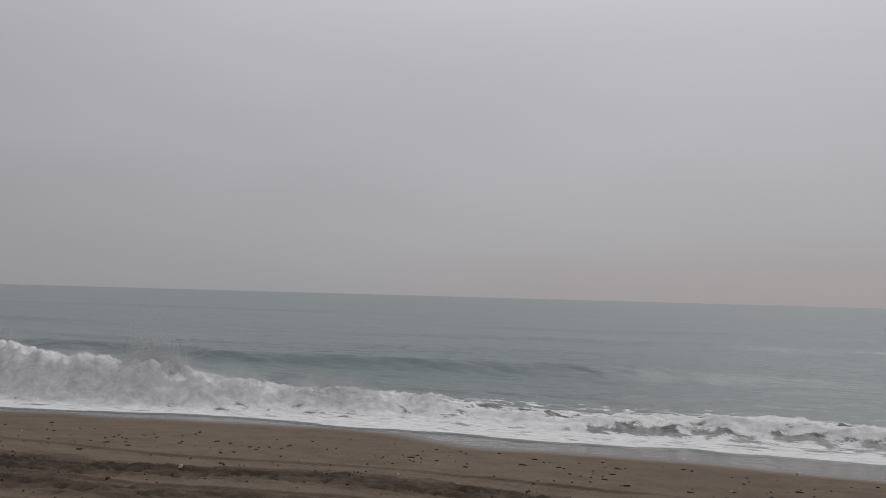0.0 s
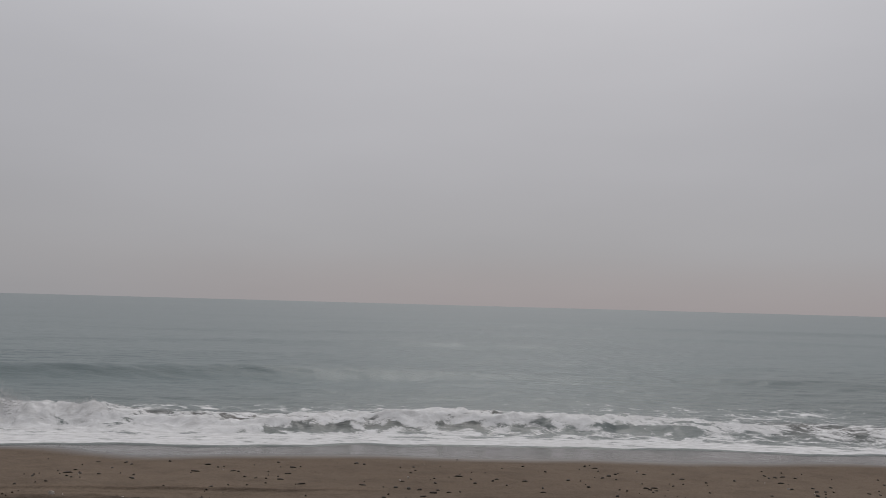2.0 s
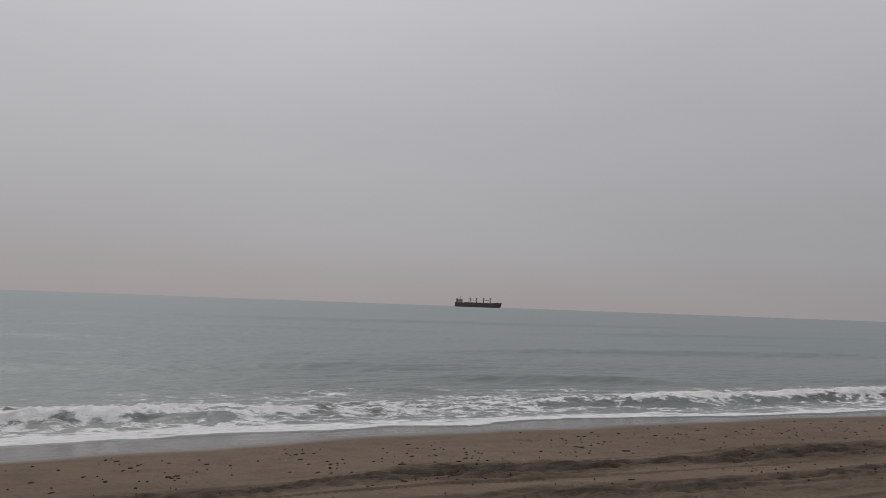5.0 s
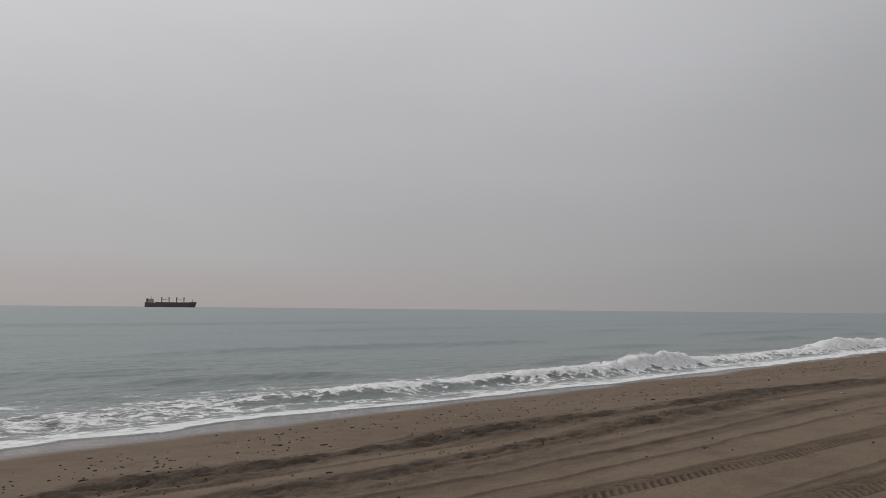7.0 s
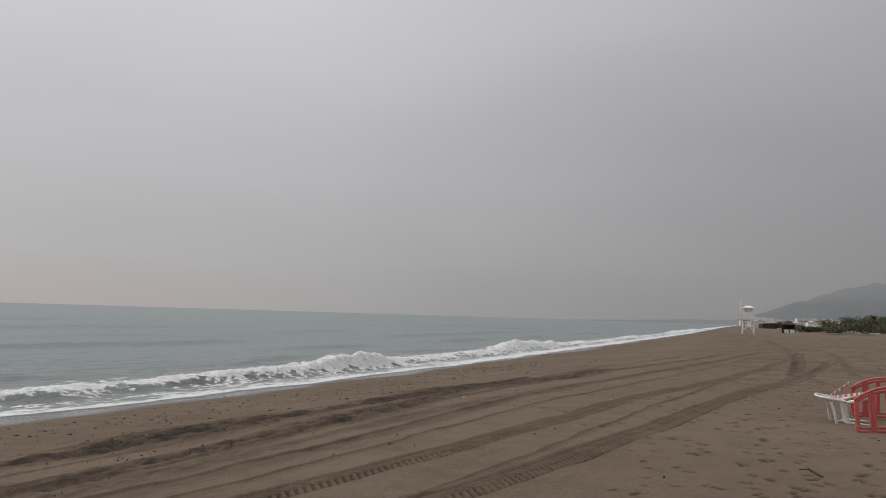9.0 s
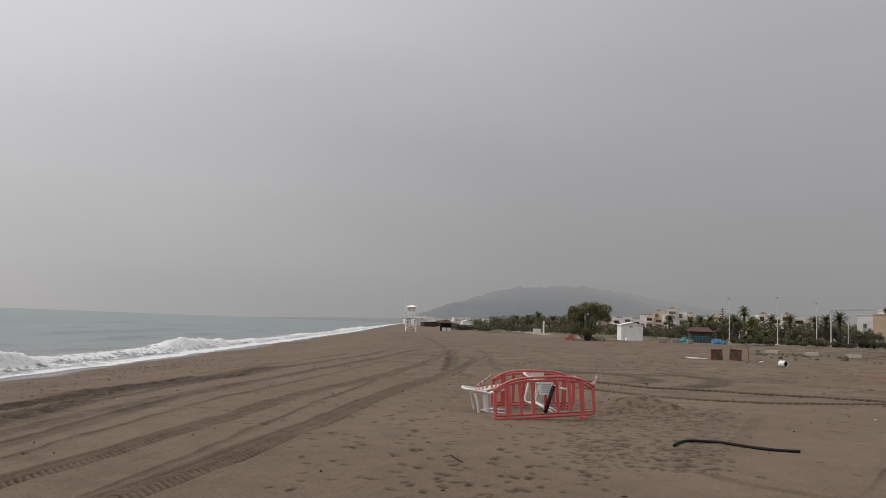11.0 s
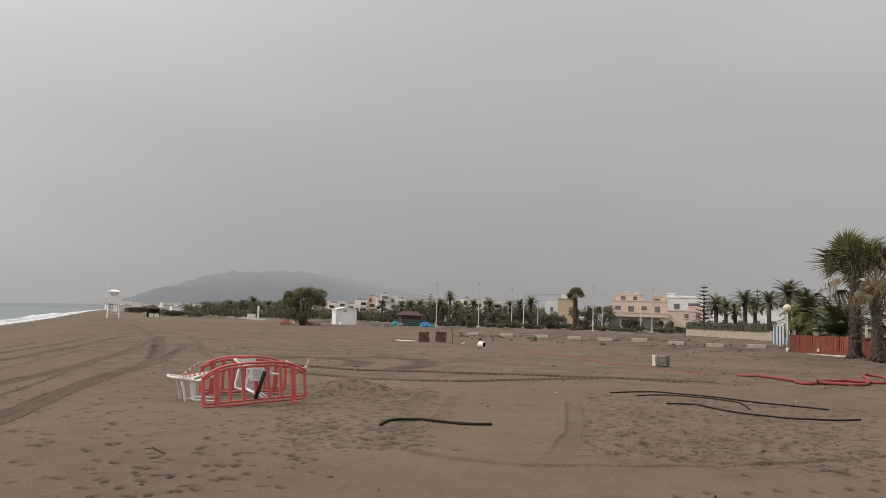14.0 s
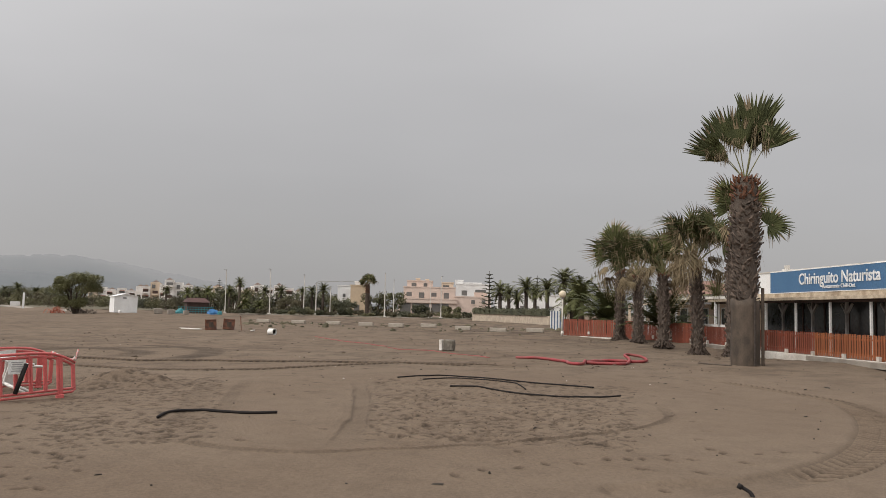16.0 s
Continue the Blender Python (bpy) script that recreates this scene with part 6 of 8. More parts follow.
def beach_bar():
    """Long low bar: dark glazed front behind white posts, weathered eaves, a parapet with a blue sign."""
    b = empty("beach_bar")
    L, D = 30.0, 9.0   # local x from 0 (far corner) towards the camera side, y 0 at the front, inwards +y

    def add(name, mat, *boxes, label="", parent=None):
        bm = bmesh.new()
        for v in boxes:
            box(bm, *v)
        return part(name, bm, mat, parent or b, label)

    add("floor_slab", M_CONC, (L, D + 1.6, 0.2, L / 2, D / 2 - 0.8, 0.0))
    add("end_wall", M_WHITE, (0.2, D - 2.2, 2.75, 0.1, D / 2 + 1.1, 0.2))
    add("back_wall", M_WHITE, (L, 0.2, 2.75, L / 2, D - 0.1, 0.2))
    add("end_wall", M_WHITE, (0.2, D - 2.2, 2.75, L - 0.1, D / 2 + 1.1, 0.2))
    # glazed front, set back under the porch
    add("dado", M_SHADE, (L - 0.4, 0.14, 0.75, L / 2, 2.2, 0.2))
    n = 14
    for i in range(n):
        x0 = 0.25 + (L - 0.5) * i / n
        w = (L - 0.5) / n
        g = add("window", M_GLASS, (w - 0.1, 0.03, 1.75, x0 + w / 2, 2.2, 0.97))
        add("frame", M_SHADE, (0.09, 0.12, 1.95, x0, 2.2, 0.95), parent=g)
        add("frame", M_SHADE, (w, 0.08, 0.08, x0 + w / 2, 2.2, 2.72), parent=g)
    # curtains and boards behind some panes
    for i in (2, 5, 6, 9):
        add("curtain", M_TIMBER, (0.8, 0.04, 1.7, 1.4 + 2.1 * i, 2.45, 0.98), label="pale hanging blind")
    # porch roof, beam and posts
    add("porch_roof", M_ROOFEDGE, (L + 0.8, 3.5, 0.10, L / 2, 0.9, 2.66, 0, 3.2))
    add("fascia", M_EAVES, (L + 0.8, 0.07, 0.13, L / 2, -0.86, 2.53), label="weathered peeling eaves board")
    add("beam", M_SHADE, (L, 0.12, 0.16, L / 2, -0.55, 2.42))
    for i in range(11):
        x = 0.3 + 2.94 * i
        add("porch_post", M_WHITE, (0.085, 0.085, 2.24, x, -0.55, 0.2))
    for i in range(10):
        x = 1.77 + 2.94 * i
        pst = add("inner_post", M_TIMBER, (0.11, 0.11, 2.3, x, 1.0, 0.2))
        bm = bmesh.new()
        bar(bm, (x, 1.0, 1.95), (x - 0.42, 1.0, 2.4), 0.09, 0.09)
        bar(bm, (x, 1.0, 1.95), (x + 0.42, 1.0, 2.4), 0.09, 0.09)
        part("brace", bm, M_TIMBER, pst)
    # parapet behind the porch roof
    add("parapet", M_WHITE, (L + 0.4, 0.18, 1.36, L / 2, 2.1, 2.83), (0.18, D - 2.2, 1.36, -0.1, D / 2 + 1.1, 2.86))
    add("roof", M_HOUSE, (L, D - 2.3, 0.12, L / 2, D / 2 + 1.15, 2.95))
    add("coping", M_PLINTH, (L + 0.5, 0.26, 0.06, L / 2, 2.1, 4.19), (0.26, D - 2.2, 0.06, -0.1, D / 2 + 1.1, 4.19))
    add("flashing", M_EAVES, (L + 0.4, 0.12, 0.30, L / 2, 1.97, 2.74), label="stained strip below the sign")
    return tagged(b, "long low white beach bar with dark glazed porch", "building")


bar_ob = beach_bar()
BAR = pose(27.3, -41.25, 0, 0, 0, 146)
bar_ob.matrix_basis = BAR


def lettering(name, text, length, height, mat, parent, x, y, z, bold=0.0):
    """Flat raised letters, fitted to a length and a height, with their foot at z."""
    cu = bpy.data.curves.new(name, "FONT")
    cu.body, cu.size, cu.extrude, cu.offset = text, 1.0, 0.01, bold
    tmp = bpy.data.objects.new(name, cu)
    me = bpy.data.meshes.new_from_object(tmp)
    bpy.data.objects.remove(tmp)
    co = np.empty(len(me.vertices) * 3)
    me.vertices.foreach_get("co", co)
    co = co.reshape(-1, 3)
    lo, hi = co.min(0), co.max(0)
    out = np.stack([(co[:, 0] - lo[0]) / (hi[0] - lo[0]) * length + x, y - (co[:, 2] - lo[2]), co[:, 1] / hi[1] * height + z], -1)
    me.vertices.foreach_set("co", out.ravel())
    me.update()
    me.materials.clear()
    me.materials.append(mat)
    ob = new(name, me)
    ob.parent = parent
    return ob


sign = empty("sign_board")
bm = bmesh.new()
box(bm, 13.6, 0.06, 1.12, 1.4 + 6.8, 1.93, 3.06, bevel=0.01)
part("panel", bm, M_SIGN, sign)
for z in (3.03, 4.17):
    bm = bmesh.new()
    box(bm, 13.7, 0.08, 0.035, 1.4 + 6.8, 1.93, z)
    part("frame", bm, M_WHITE, sign)
lettering("lettering", "Chiringuito Naturista", 7.05, 0.55, M_LETTER, sign, 4.64, 1.885, 3.45, 0.014)
lettering("lettering", "Restaurante Chill-Out", 2.8, 0.18, M_LETTER, sign, 6.95, 1.885, 3.20, 0.01)
sign.matrix_basis = BAR
tagged(sign, "long blue sign board with white lettering on a bar", "sign")

# low plaster box on the bar's roof
bm = bmesh.new()
box(bm, 0.5, 0.4, 0.5, bevel=0.02)
box(bm, 0.14, 0.14, 0.22, -0.12, 0, 0.5)
box(bm, 0.14, 0.14, 0.22, 0.12, 0, 0.5)
ob = part("chimney", bm, M_PLINTH)
ob.matrix_basis = BAR @ pose(0.7, 3.2, 3.95)
tagged(ob, "small plastered chimney on a flat roof", "chimney")


def globe_lamp(height, label):
    g = empty("street_lamp")
    bm = bmesh.new()
    beam(bm, (0, 0, 0), (0, 0, height - 0.5), 0.075, 0.055, 12)
    beam(bm, (0, 0, 0), (0, 0, 0.35), 0.11, 0.10, 12)
    part("pole", bm, M_PLINTH, g, "pale painted pole", smooth=True)
    bm = bmesh.new()
    beam(bm, (0, 0, height - 0.56), (0, 0, height - 0.46), 0.11, 0.13, 12)
    part("collar", bm, M_TIMBER, g)
    bm = bmesh.new()
    bmesh.ops.create_uvsphere(bm, u_segments=20, v_segments=12, radius=0.27, matrix=pose(0, 0, height - 0.22))
    part("globe", bm, M_GLOBE, g, "round cream opal globe", smooth=True)
    return tagged(g, label, "street lamp", group="globe street lamps")


put(globe_lamp(3.32, "street lamp with a round cream globe on sand"), 43.6, -44.9)
gl = spot(139.0, 85)
put(globe_lamp(3.6, "street lamp with a round globe behind palms"), gl.x, gl.y)


def ticket_kiosk():
    """Small blue and white striped hut with a shallow pitched roof."""
    k = empty("kiosk")
    bm = bmesh.new()
    box(bm, 1.45, 1.3, 1.95)
    part("body", bm, M_WHITE, k)
    for i in range(5):
        bm = bmesh.new()
        box(bm, 0.12, 0.03, 1.9, -0.56 + 0.28 * i, -0.66, 0.02)
        part("stripe", bm, M_STRIPE, k, "faded blue board")
    bm = bmesh.new()
    for sx in (-1, 1):
        box(bm, 0.9, 1.5, 0.05, sx * 0.40, 0, 2.08, 0, 0, sx * 24)
    part("roof", bm, M_TIMBER, k)
    return tagged(k, "small striped blue and white kiosk with a pitched roof", "kiosk")


put(ticket_kiosk(), 58.6, -59.6, -135)


def terrace_house():
    """Low white terrace building behind the palms: wall, flat roof on posts, pergola."""
    h = empty("terrace_building")

    def add(name, mat, *boxes, label="", parent=None):
        bm = bmesh.new()
        for v in boxes:
            box(bm, *v)
        return part(name, bm, mat, parent or h, label)

    add("wall", M_HOUSE, (22, 0.25, 1.25, 0, 0, 0))
    add("wall", M_CREAM, (26, 6, 2.9, 0, 8, 0))
    add("roof", M_PLINTH, (27, 8.5, 0.18, 0, 6.5, 2.9))
    for i in range(8):
        add("post", M_WHITE, (0.14, 0.14, 2.9, -12.5 + 3.55 * i, 2.5, 0))
    for i in range(6):
        w = add("window", M_GLASS, (1.5, 0.06, 1.5, -10 + 4 * i, 4.98, 0.8))
        add("frame", M_WHITE, (1.66, 0.09, 0.09, -10 + 4 * i, 4.98, 2.3), (0.09, 0.09, 1.6, -10.8 + 4 * i, 4.98, 0.75), (0.09, 0.09, 1.6, -9.2 + 4 * i, 4.98, 0.75), parent=w)
    for i in range(7):
        add("rafter", M_TIMBER, (0.08, 3.6, 0.12, -6 + 1.2 * i, 0.6, 2.55))
    for x in (-6.2, 1.4):
        add("pergola_post", M_CREAM, (0.14, 0.14, 2.6, x, -0.9, 0))
    add("pergola_beam", M_CREAM, (8.2, 0.12, 0.14, -2.4, -0.9, 2.45))
    return tagged(h, "low white terrace building with posts and pergola", "building")


tb = terrace_house()
c = spot(143.0, 60)
tb.matrix_basis = pose(c.x, c.y, 0, 0, 0, 180 - 40 + 8)


def tiled_house(w, d, hgt, label):
    h = empty("house")
    bm = bmesh.new()
    box(bm, w, d, hgt)
    wall = part("wall", bm, M_HOUSE, h)
    bm = bmesh.new()
    v = [bm.verts.new(c) for c in ((-w / 2 - 0.4, -d / 2 - 0.4, hgt), (w / 2 + 0.4, -d / 2 - 0.4, hgt), (w / 2 + 0.4, d / 2 + 0.4, hgt), (-w / 2 - 0.4, d / 2 + 0.4, hgt), (-w * 0.2, 0, hgt + 1.5), (w * 0.2, 0, hgt + 1.5))]
    for f in ((0, 1, 5, 4), (1, 2, 5), (2, 3, 4, 5), (3, 0, 4), (3, 2, 1, 0)):
        bm.faces.new([v[i] for i in f])
    part("roof", bm, M_TILE, h, "terracotta tiled roof")
    for i in range(3):
        bm = bmesh.new()
        box(bm, 1.2, 0.06, 1.3, -w / 2 + w * (i + 0.5) / 3, -d / 2 - 0.02, hgt * 0.45)
        win = part("window", bm, M_GLASS, h)
        bm = bmesh.new()
        box(bm, 1.4, 0.1, 0.08, -w / 2 + w * (i + 0.5) / 3, -d / 2 - 0.05, hgt * 0.45 - 0.1)
        part("sill", bm, M_PLINTH, win)
    return tagged(h, label, "house", group="houses inland")


c = spot(145.2, 90)
hs = tiled_house(9, 7, 3.9, "white house with a terracotta roof behind palms")
hs.matrix_basis = pose(c.x, c.y, 0, 0, 0, 148)

# ---------------------------------------------------------------- along the beach
def lifeguard_tower():
    t = empty("lifeguard_tower")

    def add(name, mat, *boxes, label="", parent=None):
        bm = bmesh.new()
        for v in boxes:
            box(bm, *v)
        return part(name, bm, mat, parent or t, label)

    for sx in (-1, 1):
        for sy in (-1, 1):
            bm = bmesh.new()
            bar(bm, (sx * 0.98, sy * 0.98, -0.1), (sx * 0.85, sy * 0.85, 2.55), 0.19, 0.19)
            part("leg", bm, M_WHITE, t)
    for a in range(4):
        for s in (-1, 1):
            bm = bmesh.new()
            bar(bm, (-0.94 * s, -0.95 + 0.03 * s, 0.45), (0.88 * s, -0.88 + 0.03 * s, 2.35), 0.07, 0.11)
            bmesh.ops.transform(bm, matrix=pose(0, 0, 0, 0, 0, 90 * a), verts=bm.verts[:])
            part("brace", bm, M_WHITE, t)
    add("platform", M_WHITE, (2.6, 2.6, 0.16, 0, 0, 2.55))
    for a in range(4):
        for j in range(10):
            bm = bmesh.new()
            box(bm, 0.14, 0.04, 0.78, -1.15 + 0.256 * j, -1.27, 2.71)
            bmesh.ops.transform(bm, matrix=pose(0, 0, 0, 0, 0, 90 * a), verts=bm.verts[:])
            part("railing_board", bm, M_WHITE, t)
        bm = bmesh.new()
        box(bm, 2.6, 0.06, 0.08, 0, -1.27, 3.42)
        bmesh.ops.transform(bm, matrix=pose(0, 0, 0, 0, 0, 90 * a), verts=bm.verts[:])
        part("handrail", bm, M_WHITE, t)
    cab = add("cabin", M_WHITE, (1.7, 1.7, 2.0, 0, 0, 2.71))
    for a in range(4):
        bm = bmesh.new()
        box(bm, 1.2, 0.04, 0.6, 0, -0.855, 3.85)
        bmesh.ops.transform(bm, matrix=pose(0, 0, 0, 0, 0, 90 * a), verts=bm.verts[:])
        part("window", bm, M_PLINTH, cab, "pale shuttered window")
    bm = bmesh.new()
    v = [bm.verts.new(c) for c in ((-1.1, -1.1, 4.68), (1.1, -1.1, 4.68), (1.1, 1.1, 4.68), (-1.1, 1.1, 4.68), (-0.35, -0.35, 5.05), (0.35, -0.35, 5.05), (0.35, 0.35, 5.05), (-0.35, 0.35, 5.05))]
    for f in ((0, 1, 5, 4), (1, 2, 6, 5), (2, 3, 7, 6), (3, 0, 4, 7), (4, 5, 6, 7), (3, 2, 1, 0)):
        bm.faces.new([v[i] for i in f])
    part("roof", bm, M_WHITE, t)
    bm = bmesh.new()
    beam(bm, (-1.25, 1.25, 2.6), (-1.25, 1.25, 6.2), 0.05, 0.03, 8)
    part("mast", bm, M_WHITE, t)
    bm = bmesh.new()
    for k in range(9):
        box(bm, 0.6, 0.16, 0.05, 0, 1.45 + 0.1 * k, 2.35 - 0.26 * k)
    for sx in (-0.33, 0.33):
        bar(bm, (sx, 1.35, 2.6), (sx, 2.4, 0.0), 0.06, 0.12)
    part("steps", bm, M_WHITE, t)
    return tagged(t, "white wooden lifeguard tower standing on open sand", "lifeguard tower")


put(lifeguard_tower(), 158.5, -4.0, -91)


def beach_kiosk():
    k = empty("beach_kiosk")

    def add(name, mat, *boxes, label="", parent=None):
        bm = bmesh.new()
        for v in boxes:
            box(bm, *v)
        return part(name, bm, mat, parent or k, label)

    add("counter", M_WHITE, (1.6, 0.1, 0.95, -0.95, -1.3, 0), (1.6, 0.1, 0.95, 0.95, -1.3, 0), label="white panel counter")
    add("back_wall", M_SHADE, (3.6, 0.1, 2.3, 0, 1.4, 0))
    add("side_wall", M_SHADE, (0.1, 2.7, 2.3, 1.8, 0, 0))
    for sx in (-1, 1):
        for sy in (-1, 1):
            add("post", M_SHADE, (0.14, 0.14, 2.4, sx * 1.8, sy * 1.4, 0))
    bm = bmesh.new()
    v = [bm.verts.new(c) for c in ((-2.3, -1.9, 2.2), (2.3, -1.9, 2.2), (2.3, 1.9, 2.2), (-2.3, 1.9, 2.2), (-0.5, 0, 3.2), (0.5, 0, 3.2))]
    for f in ((0, 1, 5, 4), (1, 2, 5), (2, 3, 4, 5), (3, 0, 4), (3, 2, 1, 0)):
        bm.faces.new([v[i] for i in f])
    part("roof", bm, M_SHADE, k, "dark thatched roof")
    return tagged(k, "dark timber beach kiosk with a white counter", "kiosk")


kp = spot(93.85, 198)
kiosk = put(beach_kiosk(), kp.x, kp.y, -90 + 8)
kiosk.matrix_basis = kiosk.matrix_basis @ Matrix.Diagonal((0.64, 0.7, 0.86, 1))


def cabin(w, d, h, mat, label, name="storage_hut"):
    """A plain boarded cabin with a low gable roof, a door and a small vent."""
    c = empty(name)
    bm = bmesh.new()
    v = [bm.verts.new(p) for p in ((-w / 2, -d / 2, 0), (w / 2, -d / 2, 0), (w / 2, -d / 2, h), (0, -d / 2, h + 0.45), (-w / 2, -d / 2, h),
                                   (-w / 2, d / 2, 0), (w / 2, d / 2, 0), (w / 2, d / 2, h), (0, d / 2, h + 0.45), (-w / 2, d / 2, h))]
    for f in ((0, 1, 2, 3, 4), (9, 8, 7, 6, 5), (1, 6, 7, 2), (5, 0, 4, 9), (4, 3, 8, 9), (3, 2, 7, 8)):
        bm.faces.new([v[i] for i in f])
    part("body", bm, mat, c)
    for sx in (-1, 1):
        bm = bmesh.new()
        box(bm, w / 2 + 0.3, d + 0.4, 0.08, sx * w / 4 + sx * 0.05, 0, h + 0.22, 0, 0, sx * math.degrees(math.atan2(0.45, w / 2)))
        part("roof_sheet", bm, mat, c)
    bm = bmesh.new()
    box(bm, 0.6, 0.05, 0.28, -w * 0.06, -d / 2 - 0.02, h - 0.35)
    part("vent", bm, M_TIMBER, c, "dark vent opening")
    bm = bmesh.new()
    box(bm, 0.95, 0.05, 2.0, w * 0.24, -d / 2 - 0.02, 0.05)
    door = part("door", bm, mat, c)
    bm = bmesh.new()
    box(bm, 0.05, 0.05, 0.14, w * 0.24 - 0.4, -d / 2 - 0.06, 1.0)
    part("handle", bm, M_TIMBER, door)
    for sx in (-1, 1):
        bm = bmesh.new()
        box(bm, 0.1, 0.06, h, sx * (w / 2 - 0.05), -d / 2 - 0.02, 0)
        part("corner_board", bm, mat, c)
    return tagged(c, label, "hut", group="white beach huts")


hp = spot(106.4, 147)
put(cabin(3.7, 3.0, 2.6, M_WHITE, "white wooden storage hut with a low gable roof"), hp.x, hp.y, -106.4 + 14)
hp = spot(95.3, 360)
put(cabin(5.0, 4.0, 3.2, M_WHITE, "white hut far along the beach", "storage_hut"), hp.x, hp.y, -90 + 10)
for k, (b, d, w, hh, mt, lb) in enumerate(((96.2, 390, 9, 2.6, M_SHADE, "dark low beach bar far along the beach"), (97.4, 420, 8, 2.6, M_SHADE, "dark low timber bar far off"),
                                          (96.9, 440, 7, 3.4, M_HOUSE, "white low building far along the beach"), (94.6, 460, 8, 3.2, M_HOUSE, "white building far along the beach"),
                                          (92.6, 420, 7, 2.0, M_SHADE, "dark low shelter far along the beach"), (91.9, 520, 9, 3.6, M_HOUSE, "white house far along the beach"))):
    p = spot(b, d)
    put(cabin(w, 4, hh, mt, lb, "beach_building"), p.x, p.y, -90 + 6 * k)

# white pylon sign
py = empty("pylon_sign")
bm = bmesh.new()
box(bm, 0.34, 0.25, 2.9)
part("post", bm, M_WHITE, py)
bm = bmesh.new()
box(bm, 1.6, 0.15, 0.75, -1.3, 0, 0.55)
part("board", bm, M_HOUSE, py)
pp = spot(100.6, 165)
put(py, pp.x, pp.y, -100)
tagged(py, "white pylon with a low board beside a path", "pylon")

# pale path along the back of the beach
bm = bmesh.new()
edge = [(130, -32.5), (138, -34), (150, -35.5), (200, -38), (300, -44), (420, -52)]
prev = None
for i, (x, y) in enumerate(edge):
    row = [bm.verts.new((x, y + s * (0.7 + 0.004 * x), 0.22 if i else -0.1)) for s in (-1, 1)] + [bm.verts.new((x, y + s * (2.0 + 0.004 * x), -0.15)) for s in (-1, 1)]
    if prev:
        bm.faces.new((prev[0], row[0], row[1], prev[1]))
        bm.faces.new((prev[2], row[2], row[0], prev[0]))
        bm.faces.new((prev[1], row[1], row[3], prev[3]))
    prev = row
tagged(part("path", bm, M_CONC), "pale raised footpath along the back of the beach", "path", kind="structure")

# ---------------------------------------------------------------- trees, shrubs, hedges


def leaf_cloud(name, blobs, count, size, mat, seed, parent):
    """Many small leaf faces in loose clumps round the given centres (x, y, z, rx, ry, rz)."""
    rng = np.random.default_rng(seed)
    per = max(1, count // len(blobs))
    cs, vs = [], []
    for bx, by, bz, rx, ry, rz in blobs:
        d = rng.normal(size=(per, 3))
        d /= np.linalg.norm(d, axis=1, keepdims=True)
        r = rng.uniform(0.35, 1.0, (per, 1)) ** 0.45 * rng.uniform(0.8, 1.15, (per, 1))
        cs.append(np.array([bx, by, bz]) + d * r * np.array([rx, ry, rz]))
    c = np.concatenate(cs)
    n = len(c)
    a, b = rng.normal(size=(n, 3)), rng.normal(size=(n, 3))
    a /= np.linalg.norm(a, axis=1, keepdims=True)
    b -= (a * b).sum(1, keepdims=True) * a
    b /= np.linalg.norm(b, axis=1, keepdims=True)
    s = size * rng.uniform(0.6, 1.5, (n, 1))
    v = np.stack([c - a * s, c + b * s * 0.55, c + a * s, c - b * s * 0.55], 1).reshape(-1, 3)
    f = np.arange(4 * n).reshape(-1, 4)
    return mesh_from(name, v, f, mat, parent, smooth=False)


def broad_tree(name, height, spread, seed, label, mat, trunks=3, count=3200, leaf=0.13, group="", low=0.25):
    rng = random.Random(seed)
    t = empty(name)
    blobs = []
    for k in range(trunks):
        a = 2 * math.pi * k / trunks + rng.uniform(-0.4, 0.4)
        tip = Vector((math.cos(a) * spread * 0.26, math.sin(a) * spread * 0.26, height * 0.62))
        bm = bmesh.new()
        tube(bm, smooth_line([(0.12 * math.cos(a), 0.12 * math.sin(a), -0.2), (math.cos(a) * spread * 0.14, math.sin(a) * spread * 0.14, height * 0.25), tuple(tip)], 4), 0.05 * height ** 0.8, 7, 0.018 * height ** 0.8)
        part("trunk", bm, M_WOOD, t, smooth=True)
        for j in range(4):
            aa = a + rng.uniform(-1.2, 1.2)
            e = tip + Vector((math.cos(aa) * spread * 0.22, math.sin(aa) * spread * 0.22, height * rng.uniform(-0.12, 0.26)))
            bm = bmesh.new()
            tube(bm, [tuple(tip * 0.75), tuple((tip + e) / 2 + Vector((0, 0, 0.1))), tuple(e)], 0.02 * height ** 0.8, 5, 0.008)
            part("limb", bm, M_WOOD, t, smooth=True)
            s = spread * rng.uniform(0.13, 0.22)
            blobs.append((e.x, e.y, e.z, s, s, s * rng.uniform(0.6, 0.85)))
    for k in range(15):
        a, r = rng.uniform(0, 6.28), spread * 0.40 * math.sqrt(rng.random())
        s = spread * rng.uniform(0.10, 0.2)
        z = height * (low + (0.92 - low) * rng.random()) - 0.25 * r
        blobs.append((math.cos(a) * r, math.sin(a) * r, min(z, height - s * 0.7), s, s, s * 0.75))
    leaf_cloud("crown", blobs, count, leaf, mat, seed, t)
    return tagged(t, label, "tree", group=group)


tr = broad_tree("tree", 5.5, 5.6, 501, "olive green bushy tree with several leaning trunks on sand", M_TAMARISK, 5, 24000, 0.08, low=0.28)
tp = spot(103.6, 122)
put(tr, tp.x, tp.y, 40)
